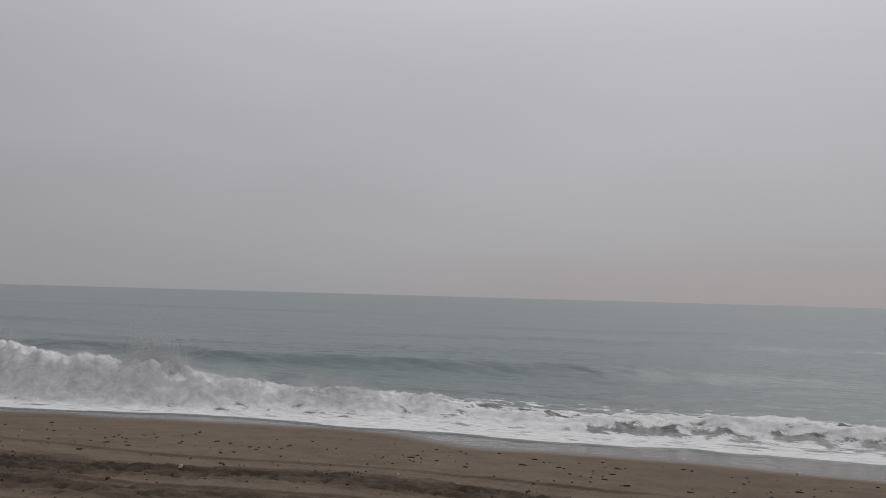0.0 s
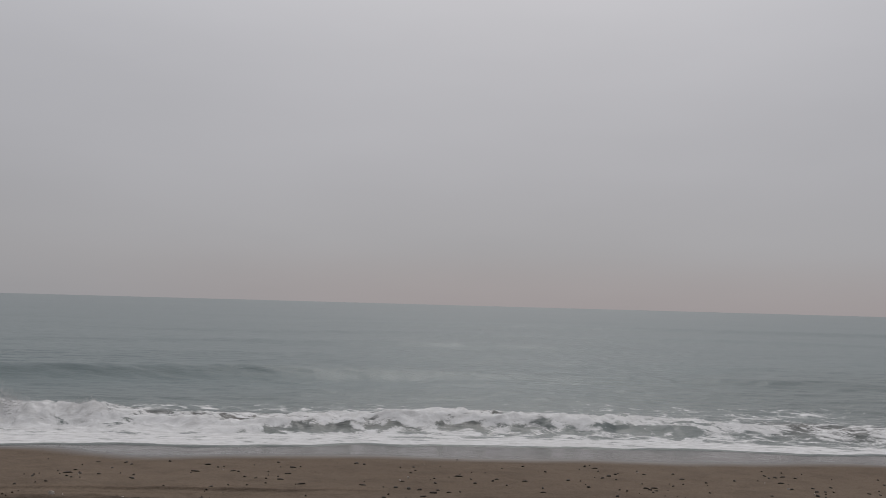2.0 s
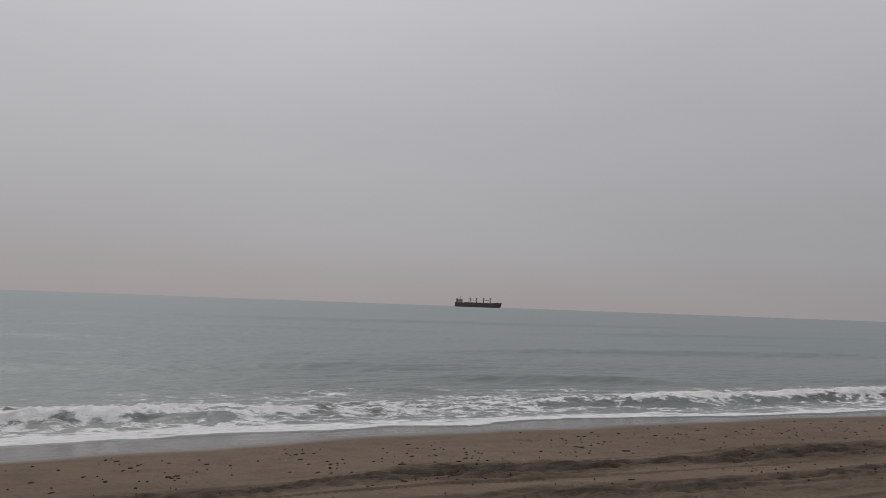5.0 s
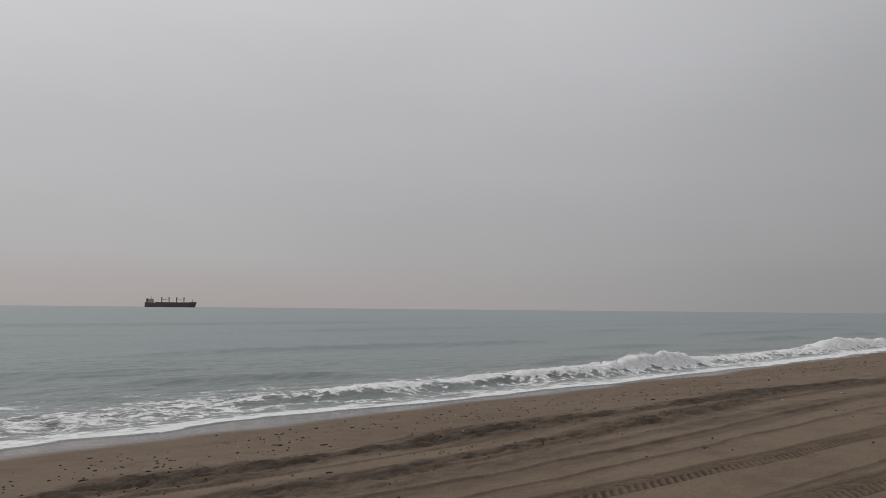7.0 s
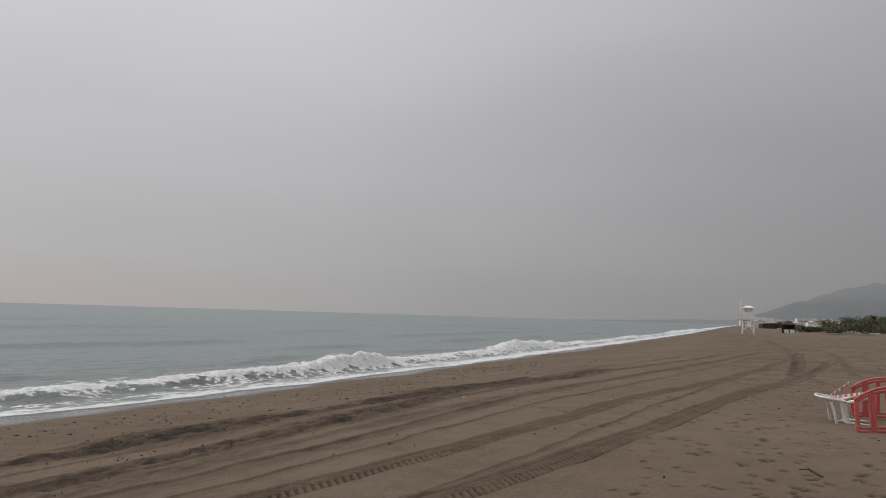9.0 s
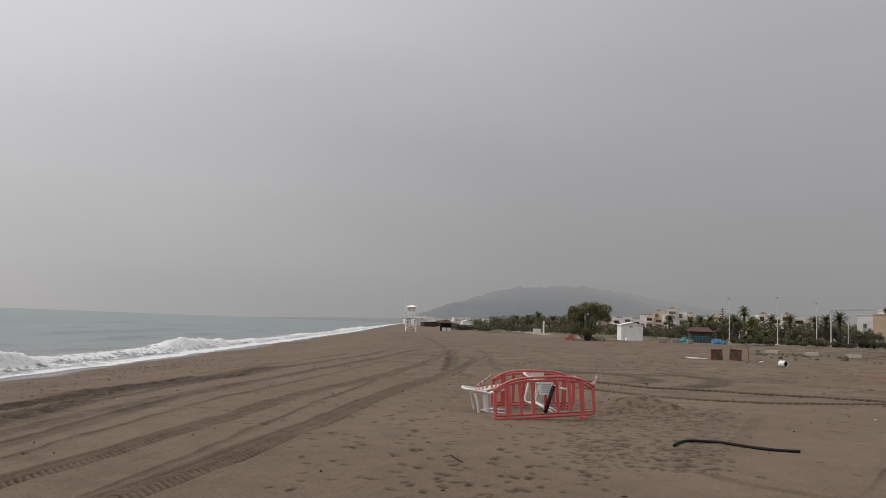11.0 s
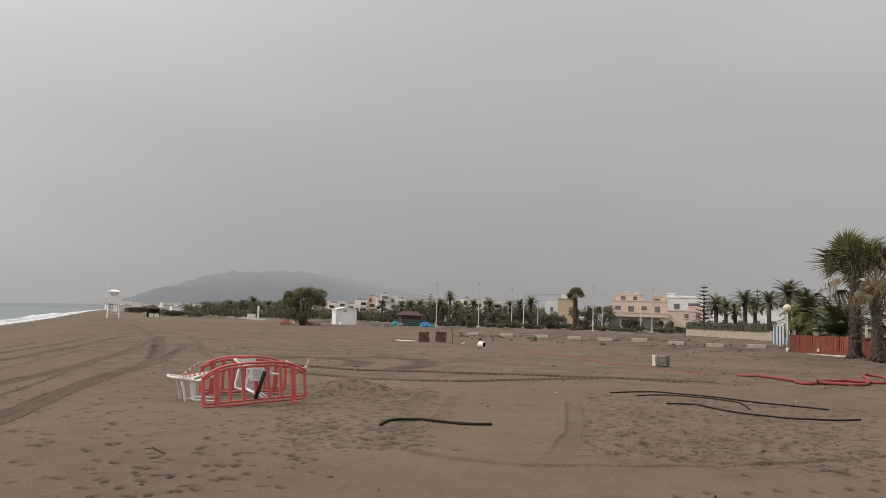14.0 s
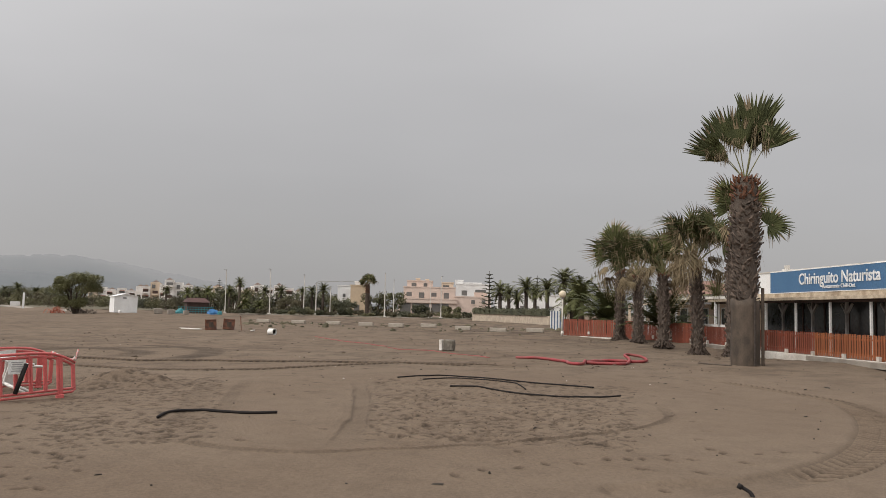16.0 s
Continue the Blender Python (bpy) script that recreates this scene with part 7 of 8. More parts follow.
# dead branches under it and orange netting beside it
bm = bmesh.new()
rng = random.Random(77)
for k in range(26):
    a = rng.uniform(0, 6.28)
    x, y = rng.gauss(0, 1.3), rng.gauss(0, 0.6)
    tube(bm, [(x, y, 0.05), (x + 0.4 * math.cos(a), y + 0.4 * math.sin(a), rng.uniform(0.2, 0.6)), (x + 0.8 * math.cos(a + 0.4), y + 0.8 * math.sin(a + 0.4), rng.uniform(0.2, 0.8))], 0.05, 5, 0.015)
ob = part("brushwood", bm, M_TWIG)
tp = spot(104.2, 120)
put(ob, tp.x, tp.y, 10)
tagged(ob, "heap of dead dark branches under a tree", "brushwood", kind="stuff")
net = empty("safety_net")
rng = random.Random(78)
for k in range(16):
    # slack strands crumpled into a heap
    a, x, y = rng.uniform(-0.6, 0.6) + (k % 2) * 1.4, rng.gauss(0, 0.35), rng.gauss(0, 0.2)
    top = rng.uniform(0.35, 0.95)
    bm = bmesh.new()
    tube(bm, smooth_line([(x - 0.6 * math.cos(a), y - 0.3 * math.sin(a), 0.02), (x - 0.3 * math.cos(a), y, top * 0.8), (x, y + 0.1, top), (x + 0.35 * math.cos(a), y, top * 0.6), (x + 0.7 * math.cos(a), y + 0.3 * math.sin(a), 0.02)], 4), 0.03, 5)
    part("strand", bm, M_NET, net)
np_ = spot(102.4, 126)
put(net, np_.x, np_.y, -105)
tagged(net, "crumpled orange plastic safety netting beside a tree", "netting")

# shed with blue rails and clutter
sh_ = empty("shed")
bm = bmesh.new()
box(bm, 3.8, 3.0, 2.1)
part("wall", bm, M_SHADE, sh_)
bm = bmesh.new()
v = [bm.verts.new(c) for c in ((-2.3, -1.9, 2.1), (2.3, -1.9, 2.1), (2.3, 1.9, 2.1), (-2.3, 1.9, 2.1), (-1.6, 0, 2.95), (1.6, 0, 2.95))]
for f in ((0, 1, 5, 4), (1, 2, 5), (2, 3, 4, 5), (3, 0, 4), (3, 2, 1, 0)):
    bm.faces.new([v[i] for i in f])
part("roof", bm, M_MAROON, sh_, "faded red-brown roof")
p = spot(110.9, 165)
put(sh_, p.x, p.y, -111 + 10)
tagged(sh_, "dark timber shed with a faded red-brown roof", "shed")
rail = empty("blue_railing")
for k in range(13):
    bm = bmesh.new()
    box(bm, 0.09, 0.06, 1.25, -3 + 0.5 * k, 0, 0)
    part("post", bm, M_TEAL, rail)
for z in (0.35, 0.75, 1.15):
    bm = bmesh.new()
    box(bm, 6.2, 0.05, 0.09, 0, 0.06, z)
    part("rail", bm, M_TEAL, rail)
p = spot(110.9, 158)
put(rail, p.x, p.y, -111)
tagged(rail, "teal blue railing in front of a shed", "railing")


def tarp_heap(w, h, mat, seed, label, name="tarpaulin_heap"):
    """A lumpy covered heap."""
    rng = random.Random(seed)
    bm = bmesh.new()
    bmesh.ops.create_icosphere(bm, subdivisions=3, radius=1.0)
    for vv in bm.verts:
        n = noise.noise(vv.co * 1.8 + Vector((seed, 0, 0))) * 0.35 + 1
        vv.co = Vector((vv.co.x * w / 2 * n, vv.co.y * w * 0.3 * n, max(-0.05, vv.co.z * h * n)))
    ob = part(name, bm, mat)
    return tagged(ob, label, "heap", group="covered heaps by the shed")


for b, d, w, h, m, lb in ((112.0, 155, 2.2, 0.95, M_BLUE, "crumpled bright blue tarpaulin heap beside a shed"), (109.9, 156, 1.6, 0.9, M_TEAL, "teal covered heap beside a shed"), (112.45, 150, 0.9, 0.6, M_TEAL, "small teal heap on sand")):
    p = spot(b, d)
    put(tarp_heap(w, h, m, int(b * 10), lb), p.x, p.y, -b)
for i, b in enumerate((108.55, 109.35, 110.3)):
    bm = bmesh.new()
    box(bm, 1.3 - 0.25 * i, 0.9, 0.85 - 0.1 * i, bevel=0.06)
    ob = part("concrete_block", bm, M_CONC)
    p = spot(b, 140)
    put(ob, p.x, p.y, -b + 8 * i)
    tagged(ob, "grey concrete block standing on sand", "concrete block", group="concrete blocks by the shed")
bm = bmesh.new()
box(bm, 0.5, 0.35, 0.5, bevel=0.08)
ob = part("plastic_canister", bm, M_TAPEW)
p = spot(106.2, 138)
put(ob, p.x, p.y, 20)
tagged(ob, "white plastic canister standing before a hut", "canister")


def shrub(name, w, d, h, seed, mat, label, count=420, leaf=0.2, group=""):
    rng = random.Random(seed)
    s = empty(name)
    bm = bmesh.new()
    for k in range(3):
        tube(bm, [(0, 0, -0.1), (rng.uniform(-0.3, 0.3) * w, rng.uniform(-0.2, 0.2) * d, h * 0.6)], 0.05, 5, 0.02)
    part("stems", bm, M_WOOD, s)
    blobs = [(rng.uniform(-0.36, 0.36) * w, rng.uniform(-0.3, 0.3) * d, h * rng.uniform(0.3, 0.7), w * 0.24, d * 0.26, h * 0.34) for _ in range(7)]
    leaf_cloud("foliage", blobs, count, leaf, mat, seed, s)
    return tagged(s, label, "shrub", group=group)


# green belt behind the beach
rng = random.Random(88)
b = 94.2
while b < 130.0:
    near = b > 113
    d = rng.uniform(168, 182) if near else rng.uniform(225, 290)
    w, h = (rng.uniform(2.2, 5.0), rng.uniform(0.9, 1.9)) if near else (rng.uniform(6, 11), rng.uniform(2.2, 4.2))
    if b < 97:
        h *= 0.6
    dry = rng.random() < 0.3
    p = spot(b, d)
    s = shrub("shrub", w, w * 0.6, h, int(b * 100), M_SHRUBY if dry else rng.choice((M_SHRUB, M_SHRUB, M_OLIVE)),
              "dry brownish shrub at the back of the beach" if dry else "dense green shrub at the back of the beach", 1500 if near else 900, 0.10 if near else 0.2, "shrubs behind the beach")
    s.matrix_basis = pose(p.x, p.y, 0, 0, 0, rng.uniform(0, 360))
    b += rng.uniform(0.45, 0.85) if near else rng.uniform(0.4, 0.7)
# trees in the second row: bearing, distance, height, width
BELT_TREES = [(96.6, 330, 4.6, 11), (97.6, 325, 5.4, 11), (98.5, 330, 5.8, 10), (99.4, 320, 6.2, 11), (100.3, 330, 6.4, 10), (101.2, 320, 6.2, 11), (101.9, 330, 6.6, 10), (102.8, 310, 5.6, 10), (104.9, 320, 4.6, 9),
              (105.8, 300, 3.2, 9), (107.5, 300, 3.2, 8), (108.6, 240, 2.6, 7), (109.9, 250, 3.6, 7), (110.7, 240, 5.6, 8), (111.5, 245, 6.4, 9), (112.4, 240, 6.6, 9), (113.3, 235, 7.0, 9), (114.2, 235, 5.6, 8), (114.9, 205, 3.6, 6),
              (115.6, 220, 4.4, 8), (116.9, 200, 3.6, 5.5), (117.6, 215, 4.6, 8), (118.4, 212, 5.4, 9), (119.3, 215, 5.2, 8), (120.1, 206, 4.2, 6), (120.75, 192, 3.6, 5.5), (122.9, 196, 5.6, 5.5), (123.8, 198, 6.0, 6.5),
              (126.0, 186, 2.8, 4), (128.1, 186, 2.6, 4)]
for k, (b, d, h, w) in enumerate(BELT_TREES):
    p = spot(b, d)
    dry = k in (20, 12)
    t = broad_tree("tree", h, w, 600 + k, "brownish bushy tree behind the beach" if dry else "dark green bushy tree behind the beach", M_SHRUBY if dry else (M_LEAF, M_SHRUB, M_OLIVE)[k % 3], 3, 3600, 0.16, "trees behind the beach", low=0.12)
    put(t, p.x, p.y, 30 * k, z=0)

# palms among them: bearing, distance, height of the trunk, length of the leaves, darker
BELT_PALMS = [(98.7, 320, 4.6, 2.2, 1), (100.2, 318, 5.8, 2.7, 1), (99.5, 322, 4.8, 2.3, 1), (101.2, 312, 4.6, 2.4, 1), (102.0, 320, 4.2, 2.2, 1), (108.95, 235, 5.2, 1.8, 1),
              (110.3, 228, 4.5, 2.1, 0), (110.9, 224, 4.7, 2.2, 1), (111.6, 226, 5.0, 2.2, 0), (113.0, 226, 5.2, 2.2, 1), (113.65, 224, 7.6, 1.9, 1), (114.1, 222, 4.6, 2.0, 0),
              (115.3, 215, 5.3, 2.2, 1), (116.4, 215, 5.5, 2.2, 1), (117.85, 205, 5.2, 2.0, 1), (118.5, 206, 5.4, 2.0, 1), (119.25, 205, 5.9, 2.3, 1), (114.0, 176, 2.0, 1.8, 0), (115.0, 178, 1.7, 1.6, 0),
              (131.5, 142, 5.1, 2.3, 1), (132.1, 150, 4.9, 2.1, 1), (133.3, 140, 5.7, 2.5, 1), (133.9, 148, 5.2, 2.2, 0), (134.75, 138, 5.6, 2.4, 1), (135.9, 124, 6.4, 2.6, 1), (136.7, 128, 5.4, 2.4, 1), (132.7, 152, 4.4, 2.0, 0)]
for k, (b, d, h, r, dark) in enumerate(BELT_PALMS):
    p = spot(b, d)
    feather_palm(p.x, p.y, 0, h, 0.36, r * 1.12, 30, 700 + k, "tall date palm with a full crown behind the beach", "date palms inland", M_DATE if dark else M_FRONDY, low=-28, wide=0.13, droop=16)
p = spot(122.3, 190)
lone = fan_palm(p.x, p.y, 7.3, 0.62, 0.50, 0.42, 2.5, 26, 733, "tall fan palm with a thick brown trunk beside a house", upright=0.15, dry=3, red_top=0.3, straw=16)
lone["group"] = "fan palms inland"


def norfolk_pine(h, label):
    t = empty("norfolk_pine")
    bm = bmesh.new()
    beam(bm, (0, 0, -0.2), (0, 0, h), 0.22, 0.03, 8)
    part("trunk", bm, M_WOOD, t)
    verts, faces = [], []
    rng = random.Random(5)
    z = h * 0.16
    while z < h * 0.97:
        ln = (1 - z / h) * h * 0.24 + 0.25
        for k in range(7):
            a = 2 * math.pi * k / 7 + z
            c, s = math.cos(a), math.sin(a)
            for j in range(8):
                r = ln * (j + 0.6) / 8
                w = 0.28 * (1 - 0.4 * j / 8)
                zz = z + r * 0.22
                bb = len(verts)
                verts += [(c * r - s * w, s * r + c * w, zz), (c * r + s * w, s * r - c * w, zz), (c * (r + 0.3), s * (r + 0.3), zz + 0.2), (c * r, s * r, zz + 0.12)]
                faces += [(bb, bb + 1, bb + 2), (bb, bb + 2, bb + 3)]
        z += h * 0.075
    mesh_from("foliage", verts, faces, M_SHRUB, t, smooth=False)
    return tagged(t, label, "tree", group="norfolk pines")


for b, d, h in ((130.74, 150, 9.0), (112.3, 330, 12.0), (134.05, 190, 10.2)):
    p = spot(b, d)
    put(norfolk_pine(h, "tall tiered pine with level branches"), p.x, p.y, z=0)

# clipped hedge on a stone wall
bm = bmesh.new()
a, c = spot(129.7, 150), spot(135.0, 118)
m, hd, ln = facing(a, c)
box(bm, ln, 0.5, 1.35, 0, 0, -0.1, bevel=0.03)
wall = part("stone_wall", bm, M_STONE)
wall.matrix_basis = pose(m.x, m.y, 0, 0, 0, hd)
tagged(wall, "pale stone garden wall below a hedge", "wall")
hedge = empty("hedge")
bm = bmesh.new()
box(bm, ln - 1.2, 0.9, 0.9, 0, 0, 0)
part("core", bm, M_SHRUB, hedge)
leaf_cloud("foliage", [(-ln / 2 + 0.8 + (ln - 1.6) * i / 29, 0, 0.48, 0.75, 0.62, 0.62) for i in range(30)], 4200, 0.14, M_SHRUB, 91, hedge)
hedge.matrix_basis = pose(m.x, m.y, 1.25, 0, 0, hd)
tagged(hedge, "clipped dark green hedge on a stone wall", "hedge")

# grass strip under the shrubs
bm = bmesh.new()
prev = None
for b in range(96, 131, 1):
    i0, i1 = (spot(b, 163, 0.06), spot(b, 200, 0.06)) if b > 113 else (spot(b, 205, 0.06), spot(b, 330, 0.06))
    row = [bm.verts.new(i0), bm.verts.new(i1)]
    if prev:
        bm.faces.new((prev[0], row[0], row[1], prev[1]))
    prev = row
tagged(part("grass_strip", bm, M_GRASS), "coarse dull green grass behind the beach", "grass", kind="structure")
# kerb along the planting
for k in (0, 1, 3, 5, 6):
    p, q = spot(113.5 + 1.8 * k, 160), spot(115.1 + 1.8 * k, 160)
    m, hd, ln = facing(p, q)
    bm = bmesh.new()
    box(bm, ln - 0.9, 0.3, 0.2, bevel=0.03)
    ob = part("kerb", bm, M_CONC)
    ob.matrix_basis = pose(m.x, m.y, -0.05, 0, 0, hd)
    tagged(ob, "pale concrete kerb along planting", "kerb", group="kerbs along the planting")

# lamp posts and flag poles
for b, d, h, w in ((117.96, 190, 8.9, 0.11), (118.78, 190, 7.0, 0.15), (119.75, 190, 6.2, 0.10), (123.5, 170, 9.0, 0.11), (124.11, 186, 8.2, 0.11), (126.67, 170, 7.4, 0.10), (127.41, 170, 8.6, 0.10), (112.76, 178, 9.0, 0.11), (115.68, 168, 9.0, 0.11)):
    pl = empty("lamp_post")
    bm = bmesh.new()
    beam(bm, (0, 0, 0), (0, 0, h), w, w * 0.55, 8)
    part("pole", bm, M_PLINTH, pl)
    bm = bmesh.new()
    box(bm, 0.55, 0.22, 0.12, 0.2, 0, h - 0.02)
    part("head", bm, M_METAL, pl)
    bm = bmesh.new()
    box(bm, 0.55, 0.55, 0.35, 0, 0, -0.05)
    part("base", bm, M_PLINTH, pl)
    p = spot(b, d)
    put(pl, p.x, p.y, b * 7, z=0)
    tagged(pl, "tall slim pale lamp post behind the beach", "lamp post", group="lamp posts behind the beach")

# ---------------------------------------------------------------- houses inland


def block_house(name, blocks, openings, label, mats, group="houses inland"):
    """Flat-roofed house out of wall blocks (x, y, z, sx, sy, sz, material) with set-in openings (x, y, z, w, h, facing)."""
    h = empty(name)
    walls = []
    for x, y, z, sx, sy, sz, mi in blocks:
        bm = bmesh.new()
        box(bm, sx, sy, sz, x, y, z)
        w = part("wall", bm, mats[mi], h)
        walls.append(w)
        bm = bmesh.new()
        for dx, dy, lx, ly in ((0, -sy / 2, sx + 0.16, 0.2), (0, sy / 2, sx + 0.16, 0.2), (-sx / 2, 0, 0.2, sy), (sx / 2, 0, 0.2, sy)):
            box(bm, lx, ly, 0.28, x + dx, y + dy, z + sz)
        part("parapet", bm, mats[mi], w)
    for x, y, z, w, hh, kind in openings:
        bm = bmesh.new()
        box(bm, w, 0.10, hh, x, y - 0.02, z)
        win = part("window", bm, M_PANE, h)
        bm = bmesh.new()
        box(bm, w + 0.24, 0.24, 0.12, x, y - 0.1, z - 0.12)
        part("sill", bm, mats[0], win)
        if kind == "awning":
            bm = bmesh.new()
            box(bm, w + 0.3, 0.9, 0.08, x, y - 0.5, z + hh, 0, 18)
            part("awning", bm, M_TILE, win)
        if kind == "balcony":
            bm = bmesh.new()
            box(bm, w + 0.8, 1.1, 0.9, x, y - 0.65, z - 0.5)
            part("balcony", bm, mats[0], win)
    return tagged(h, label, "house", group=group)


def place(ob, b, d, extra=0.0):
    """Stands a house with its front (-y) towards the beach."""
    p = spot(b, d)
    ob.matrix_basis = pose(p.x, p.y, 0, 0, 0, -b + extra)
    return ob


rng = random.Random(66)
# local +y looks away from the viewer, x to the right
ochre = block_house("house", [(-2.3, 3, 0, 3.3, 6, 7.2, 0), (1.6, 3, 0, 4.6, 6.3, 7.4, 1), (1.6, 4, 7.4, 2.6, 2, 1.0, 0)], [(-2.3, 0, 4.4, 0.7, 0.9, ""), (1.0, -0.15, 1.0, 1.4, 1.6, "")],
                    "ochre and white flat-roofed house behind shrubs", (M_HOUSE, M_OCHRE))
place(ochre, 121.3, 212)
P2 = []
# shade of the terrace openings is painted as wide dark panes
for x, w in ((-7.4, 2.6), (-3.6, 4.2), (1.2, 4.2)):
    P2.append((x, -1.55, 0.9, w, 2.3, ""))
for i in range(4):
    P2.append((-6.6 + 3.1 * i, -0.02, 4.6, 1.3, 1.4, "" if i % 2 else "balcony"))
P2 += [(-5.5, 1.98, 7.4, 1.2, 1.0, ""), (-2.6, 1.98, 7.4, 0.9, 1.0, ""), (2.6, 1.4, 7.0, 1.6, 1.0, ""), (9.4, -0.5, 3.4, 0.9, 1.0, ""), (12.0, -0.5, 3.4, 0.9, 1.0, "")]
pink = block_house("house", [(-2.0, 3.5, 0, 14.5, 10, 4.3, 0), (-1.5, 4.5, 4.3, 13.0, 9, 2.9, 0), (-4.0, 5.5, 7.2, 6.4, 7, 1.6, 0), (3.0, 5.5, 7.2, 3.0, 6, 1.3, 1), (9.3, 3.5, 0, 9.0, 8, 5.0, 0), (-4.6, 6, 8.8, 1.0, 1, 0.7, 1), (-2.2, 6, 8.8, 0.8, 1, 0.5, 1), (11.5, 4, 5.0, 3.2, 4, 1.1, 0), (-2.0, -1.7, 3.4, 14.5, 0.5, 0.9, 0)],
                   P2, "pink-beige stepped villa with terraces and flat roofs", (M_PINK, M_CREAM))
place(pink, 127.0, 206)
modern = block_house("house", [(0, 4, 0, 10, 9, 9.4, 0), (-1, 5, 9.4, 7, 6, 0.5, 0), (-4.2, 3, 9.4, 2.4, 3, 1.2, 0)], [(2.2, -0.52, 6.0, 3.2, 2.0, "balcony"), (-2.6, -0.52, 6.2, 1.6, 1.5, ""), (2.0, -0.52, 3.2, 2.6, 1.6, "")],
                     "white modern house with a roof terrace", (M_HOUSE, M_HOUSE))
place(modern, 129.6, 245)
w3 = block_house("house", [(0, 4, 0, 16, 8, 5.4, 0)], [(-5 + 3.2 * i, -0.02, 1.6, 1.1, 1.5, "") for i in range(4)], "white low house behind date palms", (M_HOUSE, M_HOUSE))
place(w3, 133.6, 185)

# white apartment rows with brown roofs, far inland


def apartment_house(n, hgt, k):
    """A stepped row of narrow white units: dark blocks for the shaded loggias on each floor, balcony fronts, some
    hipped brown roofs.
    """
    ap = empty("apartment_house")
    rg = random.Random(900 + k)
    wdt = 4.2 * n
    for i in range(n):
        x, y = -wdt / 2 + 4.2 * (i + 0.5), (i % 2) * 1.2
        top = hgt - ((i + k) % 3) * 1.1
        mat = M_CREAM if (i + 2 * k) % 5 == 0 else M_APART
        bm = bmesh.new()
        box(bm, 4.2, 8, top, x, 4 + y, 0)
        wall = part("wall", bm, mat, ap)
        bm = bmesh.new()
        box(bm, 4.3, 0.25, 0.45, x, y, top)
        part("parapet", bm, mat, wall)
        z = top - 2.5
        while z > 1.0:
            wide = rg.choice((2.9, 2.4, 1.5))
            dx = rg.uniform(-0.5, 0.5) * (4.0 - wide) * 0.8
            # a dark block on the wall gives the loggia's shade by colour
            bm = bmesh.new()
            box(bm, wide, 0.5, 1.75, x + dx, y - 0.2, z)
            win = part("window", bm, M_PANE if rg.random() < 0.35 else M_SHADE, ap)
            if wide > 2:
                bm = bmesh.new()
                box(bm, wide + 0.5, 1.0, 0.75, x + dx, y - 0.75, z - 0.35)
                part("balcony", bm, mat, win)
                if rg.random() < 0.4:
                    bm = bmesh.new()
                    box(bm, wide, 1.1, 0.1, x + dx, y - 0.7, z + 1.7, 0, 16)
                    part("awning", bm, M_TILE, win)
            z -= 2.9
        if (i + k) % 3 != 1:
            bm = bmesh.new()
            v = [bm.verts.new(c) for c in ((x - 1.7, y + 0.3, top + 0.3), (x + 1.7, y + 0.3, top + 0.3), (x + 1.7, y + 5, top + 0.3), (x - 1.7, y + 5, top + 0.3), (x, y + 2.6, top + 1.5))]
            for f in ((0, 1, 4), (1, 2, 4), (2, 3, 4), (3, 0, 4), (3, 2, 1, 0)):
                bm.faces.new([v[j] for j in f])
            part("roof", bm, M_ROOFTOP, ap, "brown tiled hip roof")
    return tagged(ap, "white apartment house with shaded balconies and brown roofs", "apartment house", group="apartment houses inland")


for k, (b, d, n, hgt) in enumerate(((105.0, 430, 3, 9.6), (106.75, 420, 3, 9.2), (108.2, 410, 3, 11.2), (109.7, 400, 3, 12.2), (111.6, 430, 3, 10.6), (114.9, 370, 3, 10.4), (116.9, 360, 3, 10.2), (113.0, 420, 3, 10.2))):
    place(apartment_house(n, hgt, k), b, d, rng.uniform(-15, 15))

# scattered white houses of the far town along the coast
for k in range(34):
    b = 91.2 + 13.5 * (k / 34) + rng.uniform(-0.2, 0.2)
    d = rng.uniform(650, 900)
    w, hh = rng.uniform(8, 16), rng.uniform(4, 8)
    ops = [(-w / 2 + w * (i + 0.5) / 4, -0.02, 1.5 + 2.8 * (j), 1.2, 1.4, "") for i in range(4) for j in range(2) if 1.5 + 2.8 * j < hh - 1.5]
    ho = block_house("far_house", [(0, 4, 0, w, 8, hh, k % 2)], ops, "small pale house of a far town", (M_HOUSE, M_APART), "houses of the far town")
    place(ho, b, d, rng.uniform(-20, 20))
for k in range(26):
    b = 92.3 + 12.7 * k / 26 + rng.uniform(-0.2, 0.2)
    p = spot(b, rng.uniform(520, 640))
    s = shrub("far_tree", rng.uniform(12, 26), 10, rng.uniform(3.5, 7) * (0.45 if b < 93.5 else 0.8), 1500 + k, M_SHRUB, "dark trees before a far town", 260, 0.9, "trees of the far town")
    s.matrix_basis = pose(p.x, p.y, 0, 0, 0, rng.uniform(0, 360))

# tower crane on the skyline
cr = empty("tower_crane")
bm = bmesh.new()
bar(bm, (0, 0, 0), (0, 0, 16.5), 0.7, 0.7)
part("mast", bm, M_METAL, cr)
bm = bmesh.new()
bar(bm, (-4, 0, 16.5), (17, 0, 17.2), 0.35, 0.45)
part("jib", bm, M_METAL, cr)
p = spot(119.3, 480)
cr.matrix_basis = pose(p.x, p.y, 0, 0, 0, -119)
tagged(cr, "slim tower crane far inland", "crane")

# ---------------------------------------------------------------- ship
ship = empty("cargo_ship")
Ls = 150.0


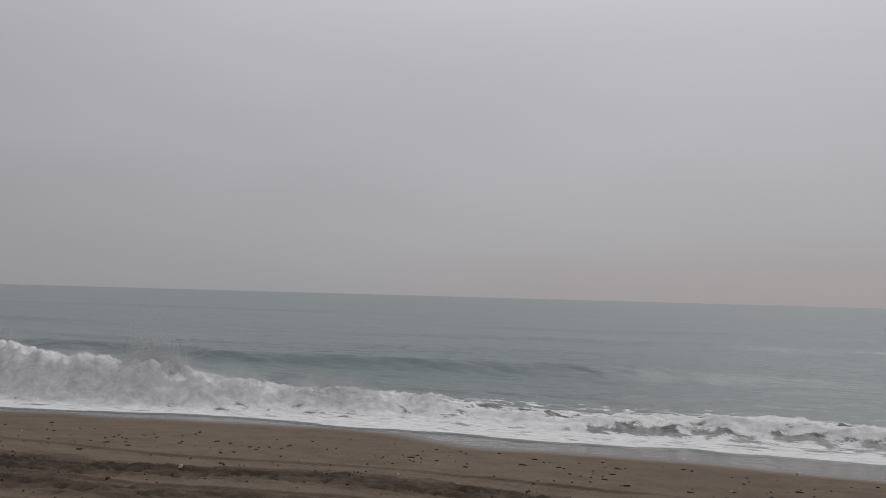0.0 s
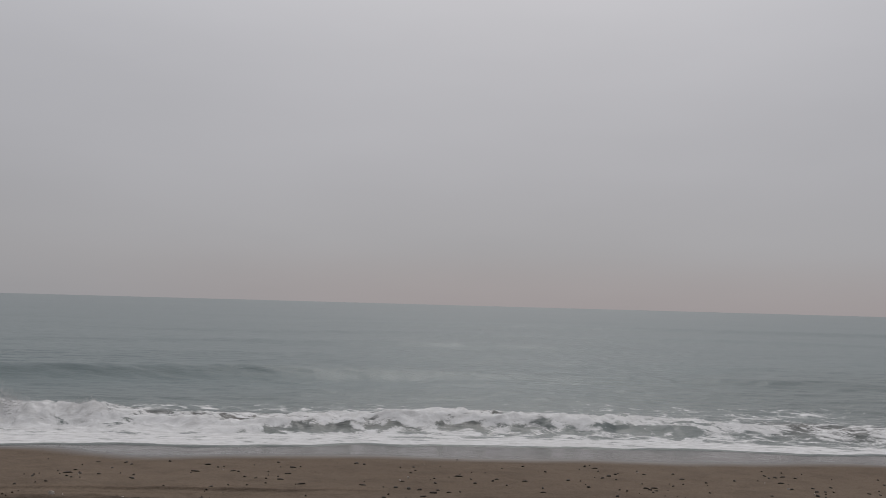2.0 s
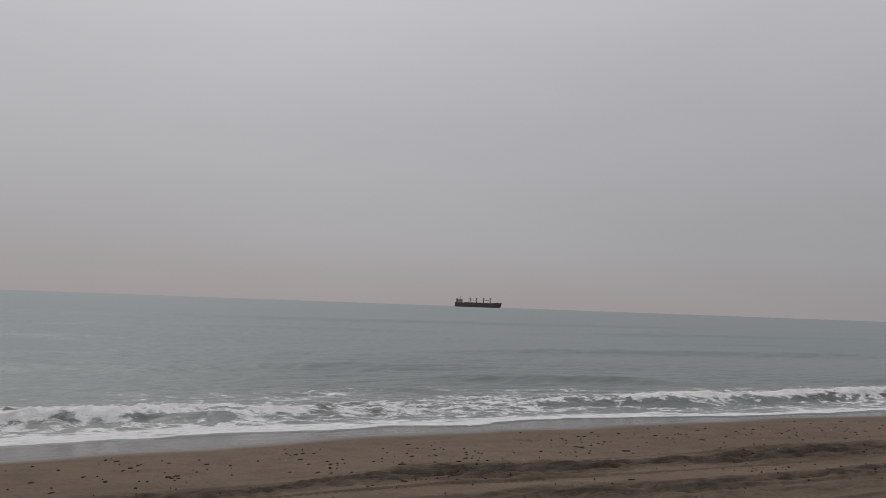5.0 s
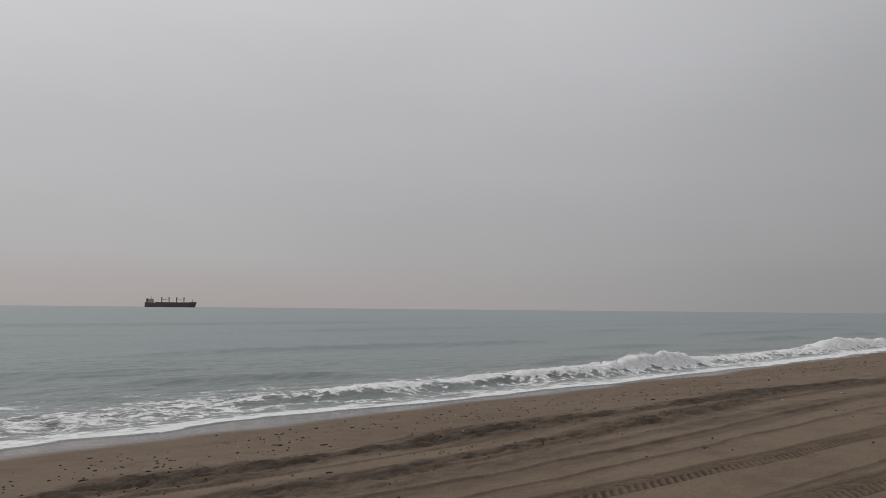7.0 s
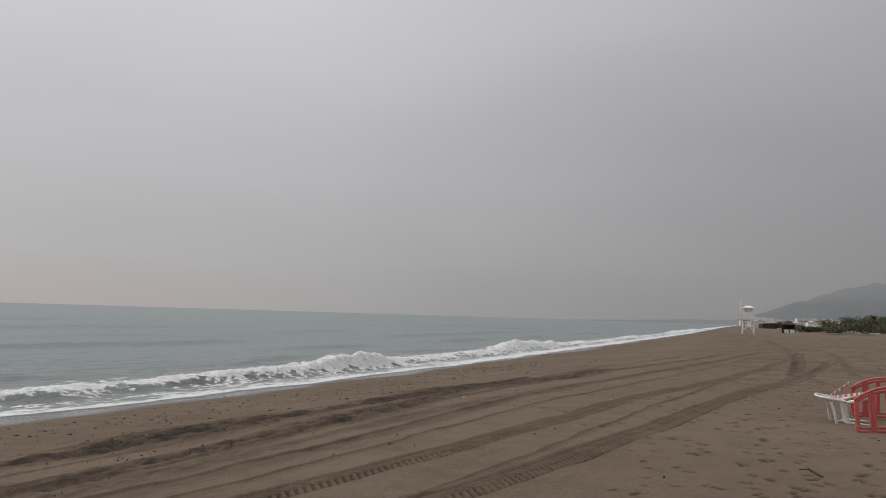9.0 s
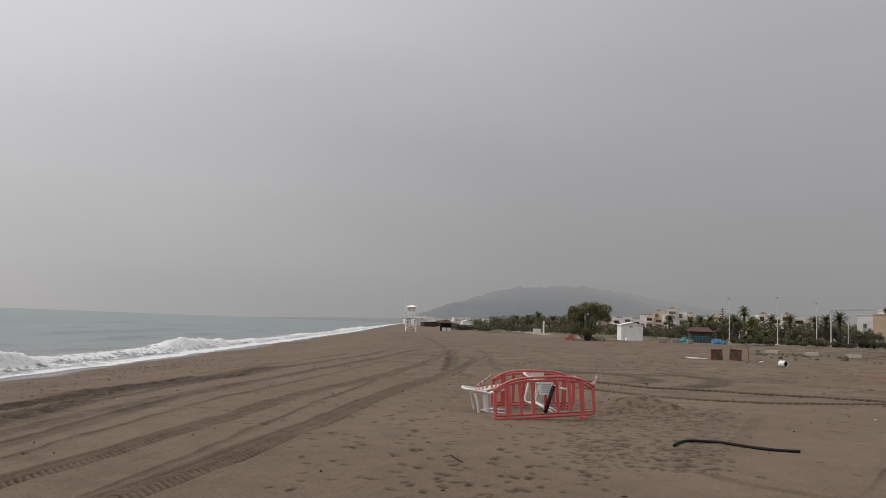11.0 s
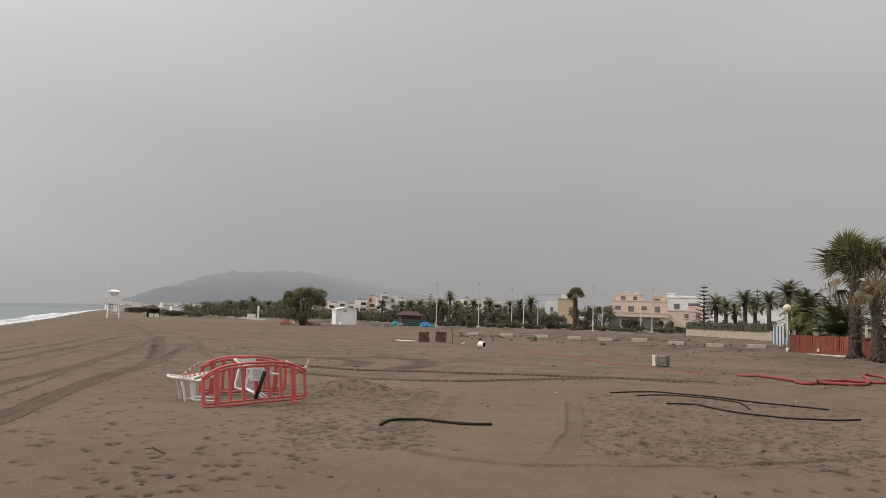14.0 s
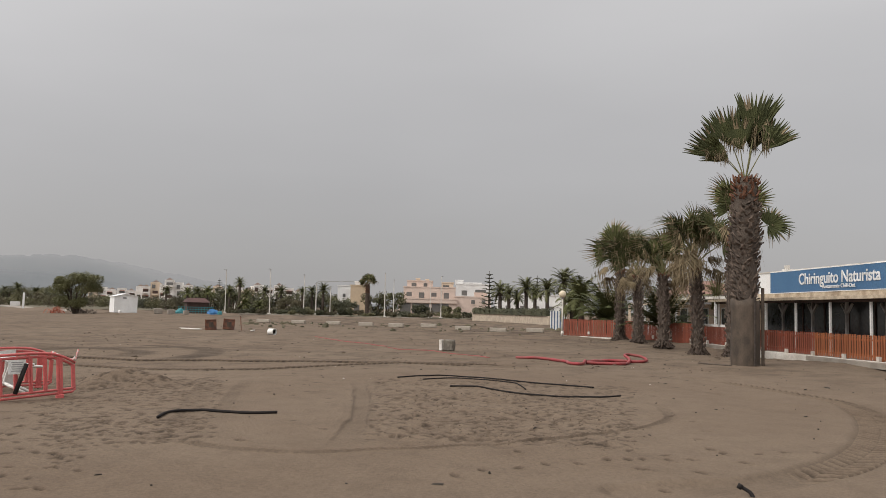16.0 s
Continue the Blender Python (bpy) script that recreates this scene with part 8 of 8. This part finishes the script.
def hull_mesh():
    bm = bmesh.new()
    stations = [(-0.5, 0.55, 0.55), (-0.47, 0.8, 0.9), (-0.3, 1, 1), (0.3, 1, 1), (0.42, 0.72, 0.9), (0.5, 0.02, 0.12)]
    rows = []
    for k, wl, wd in stations:
        bow = 6 if k > 0.45 else 0
        z = 13.5 + (3.0 if k > 0.4 else 0) + (1.5 if k < -0.4 else 0)
        rows.append([bm.verts.new((k * Ls, s * 12 * wv, zz)) for s, wv, zz in ((-1, wl, -3), (-1, wd, z), (1, wd, z), (1, wl, -3))])
        for v in rows[-1][1:3]:
            v.co.x += bow
    for a, b in zip(rows, rows[1:]):
        for i in range(3):
            bm.faces.new((a[i], a[i + 1], b[i + 1], b[i]))
    bm.faces.new(rows[0][::-1])
    bm.faces.new(rows[-1])
    return bm


part("hull", hull_mesh(), M_HULL, ship)
bm = bmesh.new()
for x, y, z, sx, sy, sz in ((-58, 0, 13, 16, 20, 6), (-57, 0, 19, 13, 18, 4), (-56, 0, 23, 10, 22, 3.2)):
    box(bm, sx, sy, sz, x, y, z)
part("superstructure", bm, M_SHIPW, ship, "pale grey deckhouse")
bm = bmesh.new()
box(bm, 6, 6, 13, -68, 0, 14)
part("funnel", bm, M_HULL, ship)
bm = bmesh.new()
beam(bm, (-57, 0, 26), (-57, 0, 36), 0.7)
part("mast", bm, M_SHIPW, ship)
for i in range(5):
    bm = bmesh.new()
    box(bm, 17, 18, 2.2, -36 + 22 * i, 0, 13.4)
    part("hatch_cover", bm, M_HULL, ship)
for x0, x1 in ((-25, -3), (20, 42)):
    for x in (x0, x1):
        bm = bmesh.new()
        beam(bm, (x, 0, 13), (x, 0, 29), 1.5, 1.3, 8)
        box(bm, 3.6, 3.6, 4, x, 0, 27)
        part("crane_pedestal", bm, M_HULL, ship)
    bm = bmesh.new()
    bar(bm, (x0, 0, 24), (x1, 0, 23), 1.0, 1.2)
    part("crane_jib", bm, M_HULL, ship)
bm = bmesh.new()
beam(bm, (68, 0, 16), (68, 0, 25), 0.5)
part("foremast", bm, M_HULL, ship)
sp = spot(32.35, 2740)
ship.matrix_basis = pose(sp.x, sp.y, SEA_LEVEL, 0, 0, -32.35 - 6)
tagged(ship, "dark bulk carrier with deck cranes at anchor on the horizon", "ship")

# ---------------------------------------------------------------- hills in the haze


def hill(name, profile, dist, seed, mat, label):
    """A far ridge: heights over bearings, falling to the front in folds."""
    bs = np.arange(profile[0][0], profile[-1][0] + 0.01, 0.1)
    hs = np.interp(bs, [p[0] for p in profile], [p[1] for p in profile])
    hs = hs + (fbm(bs * 1.6, bs * 0, 5, seed) - 0.5) * 0.13 * hs
    rows = 14
    verts, faces = [], []
    for i in range(rows):
        k = i / (rows - 1)
        for b, h in zip(bs, hs):
            p = spot(b, dist * (0.86 + 0.14 * k))
            verts.append((p.x, p.y, -3 + (h * dist + 3) * (math.sin(k * math.pi / 2) ** 1.1)))
    n = len(bs)
    for i in range(rows - 1):
        for j in range(n - 1):
            faces.append((i * n + j, i * n + j + 1, (i + 1) * n + j + 1, (i + 1) * n + j))
    return tagged(mesh_from(name, verts, faces, mat), label, "hill", kind="structure")


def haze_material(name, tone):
    """A far backdrop: the air light is put in as the surface's own glow, with a little of the slope's own shading."""
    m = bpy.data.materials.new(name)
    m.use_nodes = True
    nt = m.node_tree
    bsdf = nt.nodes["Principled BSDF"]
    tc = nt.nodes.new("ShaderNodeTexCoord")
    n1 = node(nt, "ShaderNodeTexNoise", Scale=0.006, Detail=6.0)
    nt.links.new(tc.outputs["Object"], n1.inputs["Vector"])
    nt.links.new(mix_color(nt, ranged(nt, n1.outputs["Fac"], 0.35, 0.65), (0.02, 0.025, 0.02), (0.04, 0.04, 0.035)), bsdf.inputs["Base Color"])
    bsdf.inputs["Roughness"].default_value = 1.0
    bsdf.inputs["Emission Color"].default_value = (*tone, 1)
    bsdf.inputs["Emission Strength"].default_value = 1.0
    # the top fades to clear, as if gone up into the cloud
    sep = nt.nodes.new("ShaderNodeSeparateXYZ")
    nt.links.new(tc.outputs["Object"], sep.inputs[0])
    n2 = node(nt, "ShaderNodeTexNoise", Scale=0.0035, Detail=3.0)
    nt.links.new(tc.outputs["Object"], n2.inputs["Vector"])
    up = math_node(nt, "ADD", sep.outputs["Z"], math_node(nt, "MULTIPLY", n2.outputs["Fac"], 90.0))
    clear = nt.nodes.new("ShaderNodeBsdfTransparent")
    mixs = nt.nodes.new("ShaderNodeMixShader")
    # and the inland end fades further
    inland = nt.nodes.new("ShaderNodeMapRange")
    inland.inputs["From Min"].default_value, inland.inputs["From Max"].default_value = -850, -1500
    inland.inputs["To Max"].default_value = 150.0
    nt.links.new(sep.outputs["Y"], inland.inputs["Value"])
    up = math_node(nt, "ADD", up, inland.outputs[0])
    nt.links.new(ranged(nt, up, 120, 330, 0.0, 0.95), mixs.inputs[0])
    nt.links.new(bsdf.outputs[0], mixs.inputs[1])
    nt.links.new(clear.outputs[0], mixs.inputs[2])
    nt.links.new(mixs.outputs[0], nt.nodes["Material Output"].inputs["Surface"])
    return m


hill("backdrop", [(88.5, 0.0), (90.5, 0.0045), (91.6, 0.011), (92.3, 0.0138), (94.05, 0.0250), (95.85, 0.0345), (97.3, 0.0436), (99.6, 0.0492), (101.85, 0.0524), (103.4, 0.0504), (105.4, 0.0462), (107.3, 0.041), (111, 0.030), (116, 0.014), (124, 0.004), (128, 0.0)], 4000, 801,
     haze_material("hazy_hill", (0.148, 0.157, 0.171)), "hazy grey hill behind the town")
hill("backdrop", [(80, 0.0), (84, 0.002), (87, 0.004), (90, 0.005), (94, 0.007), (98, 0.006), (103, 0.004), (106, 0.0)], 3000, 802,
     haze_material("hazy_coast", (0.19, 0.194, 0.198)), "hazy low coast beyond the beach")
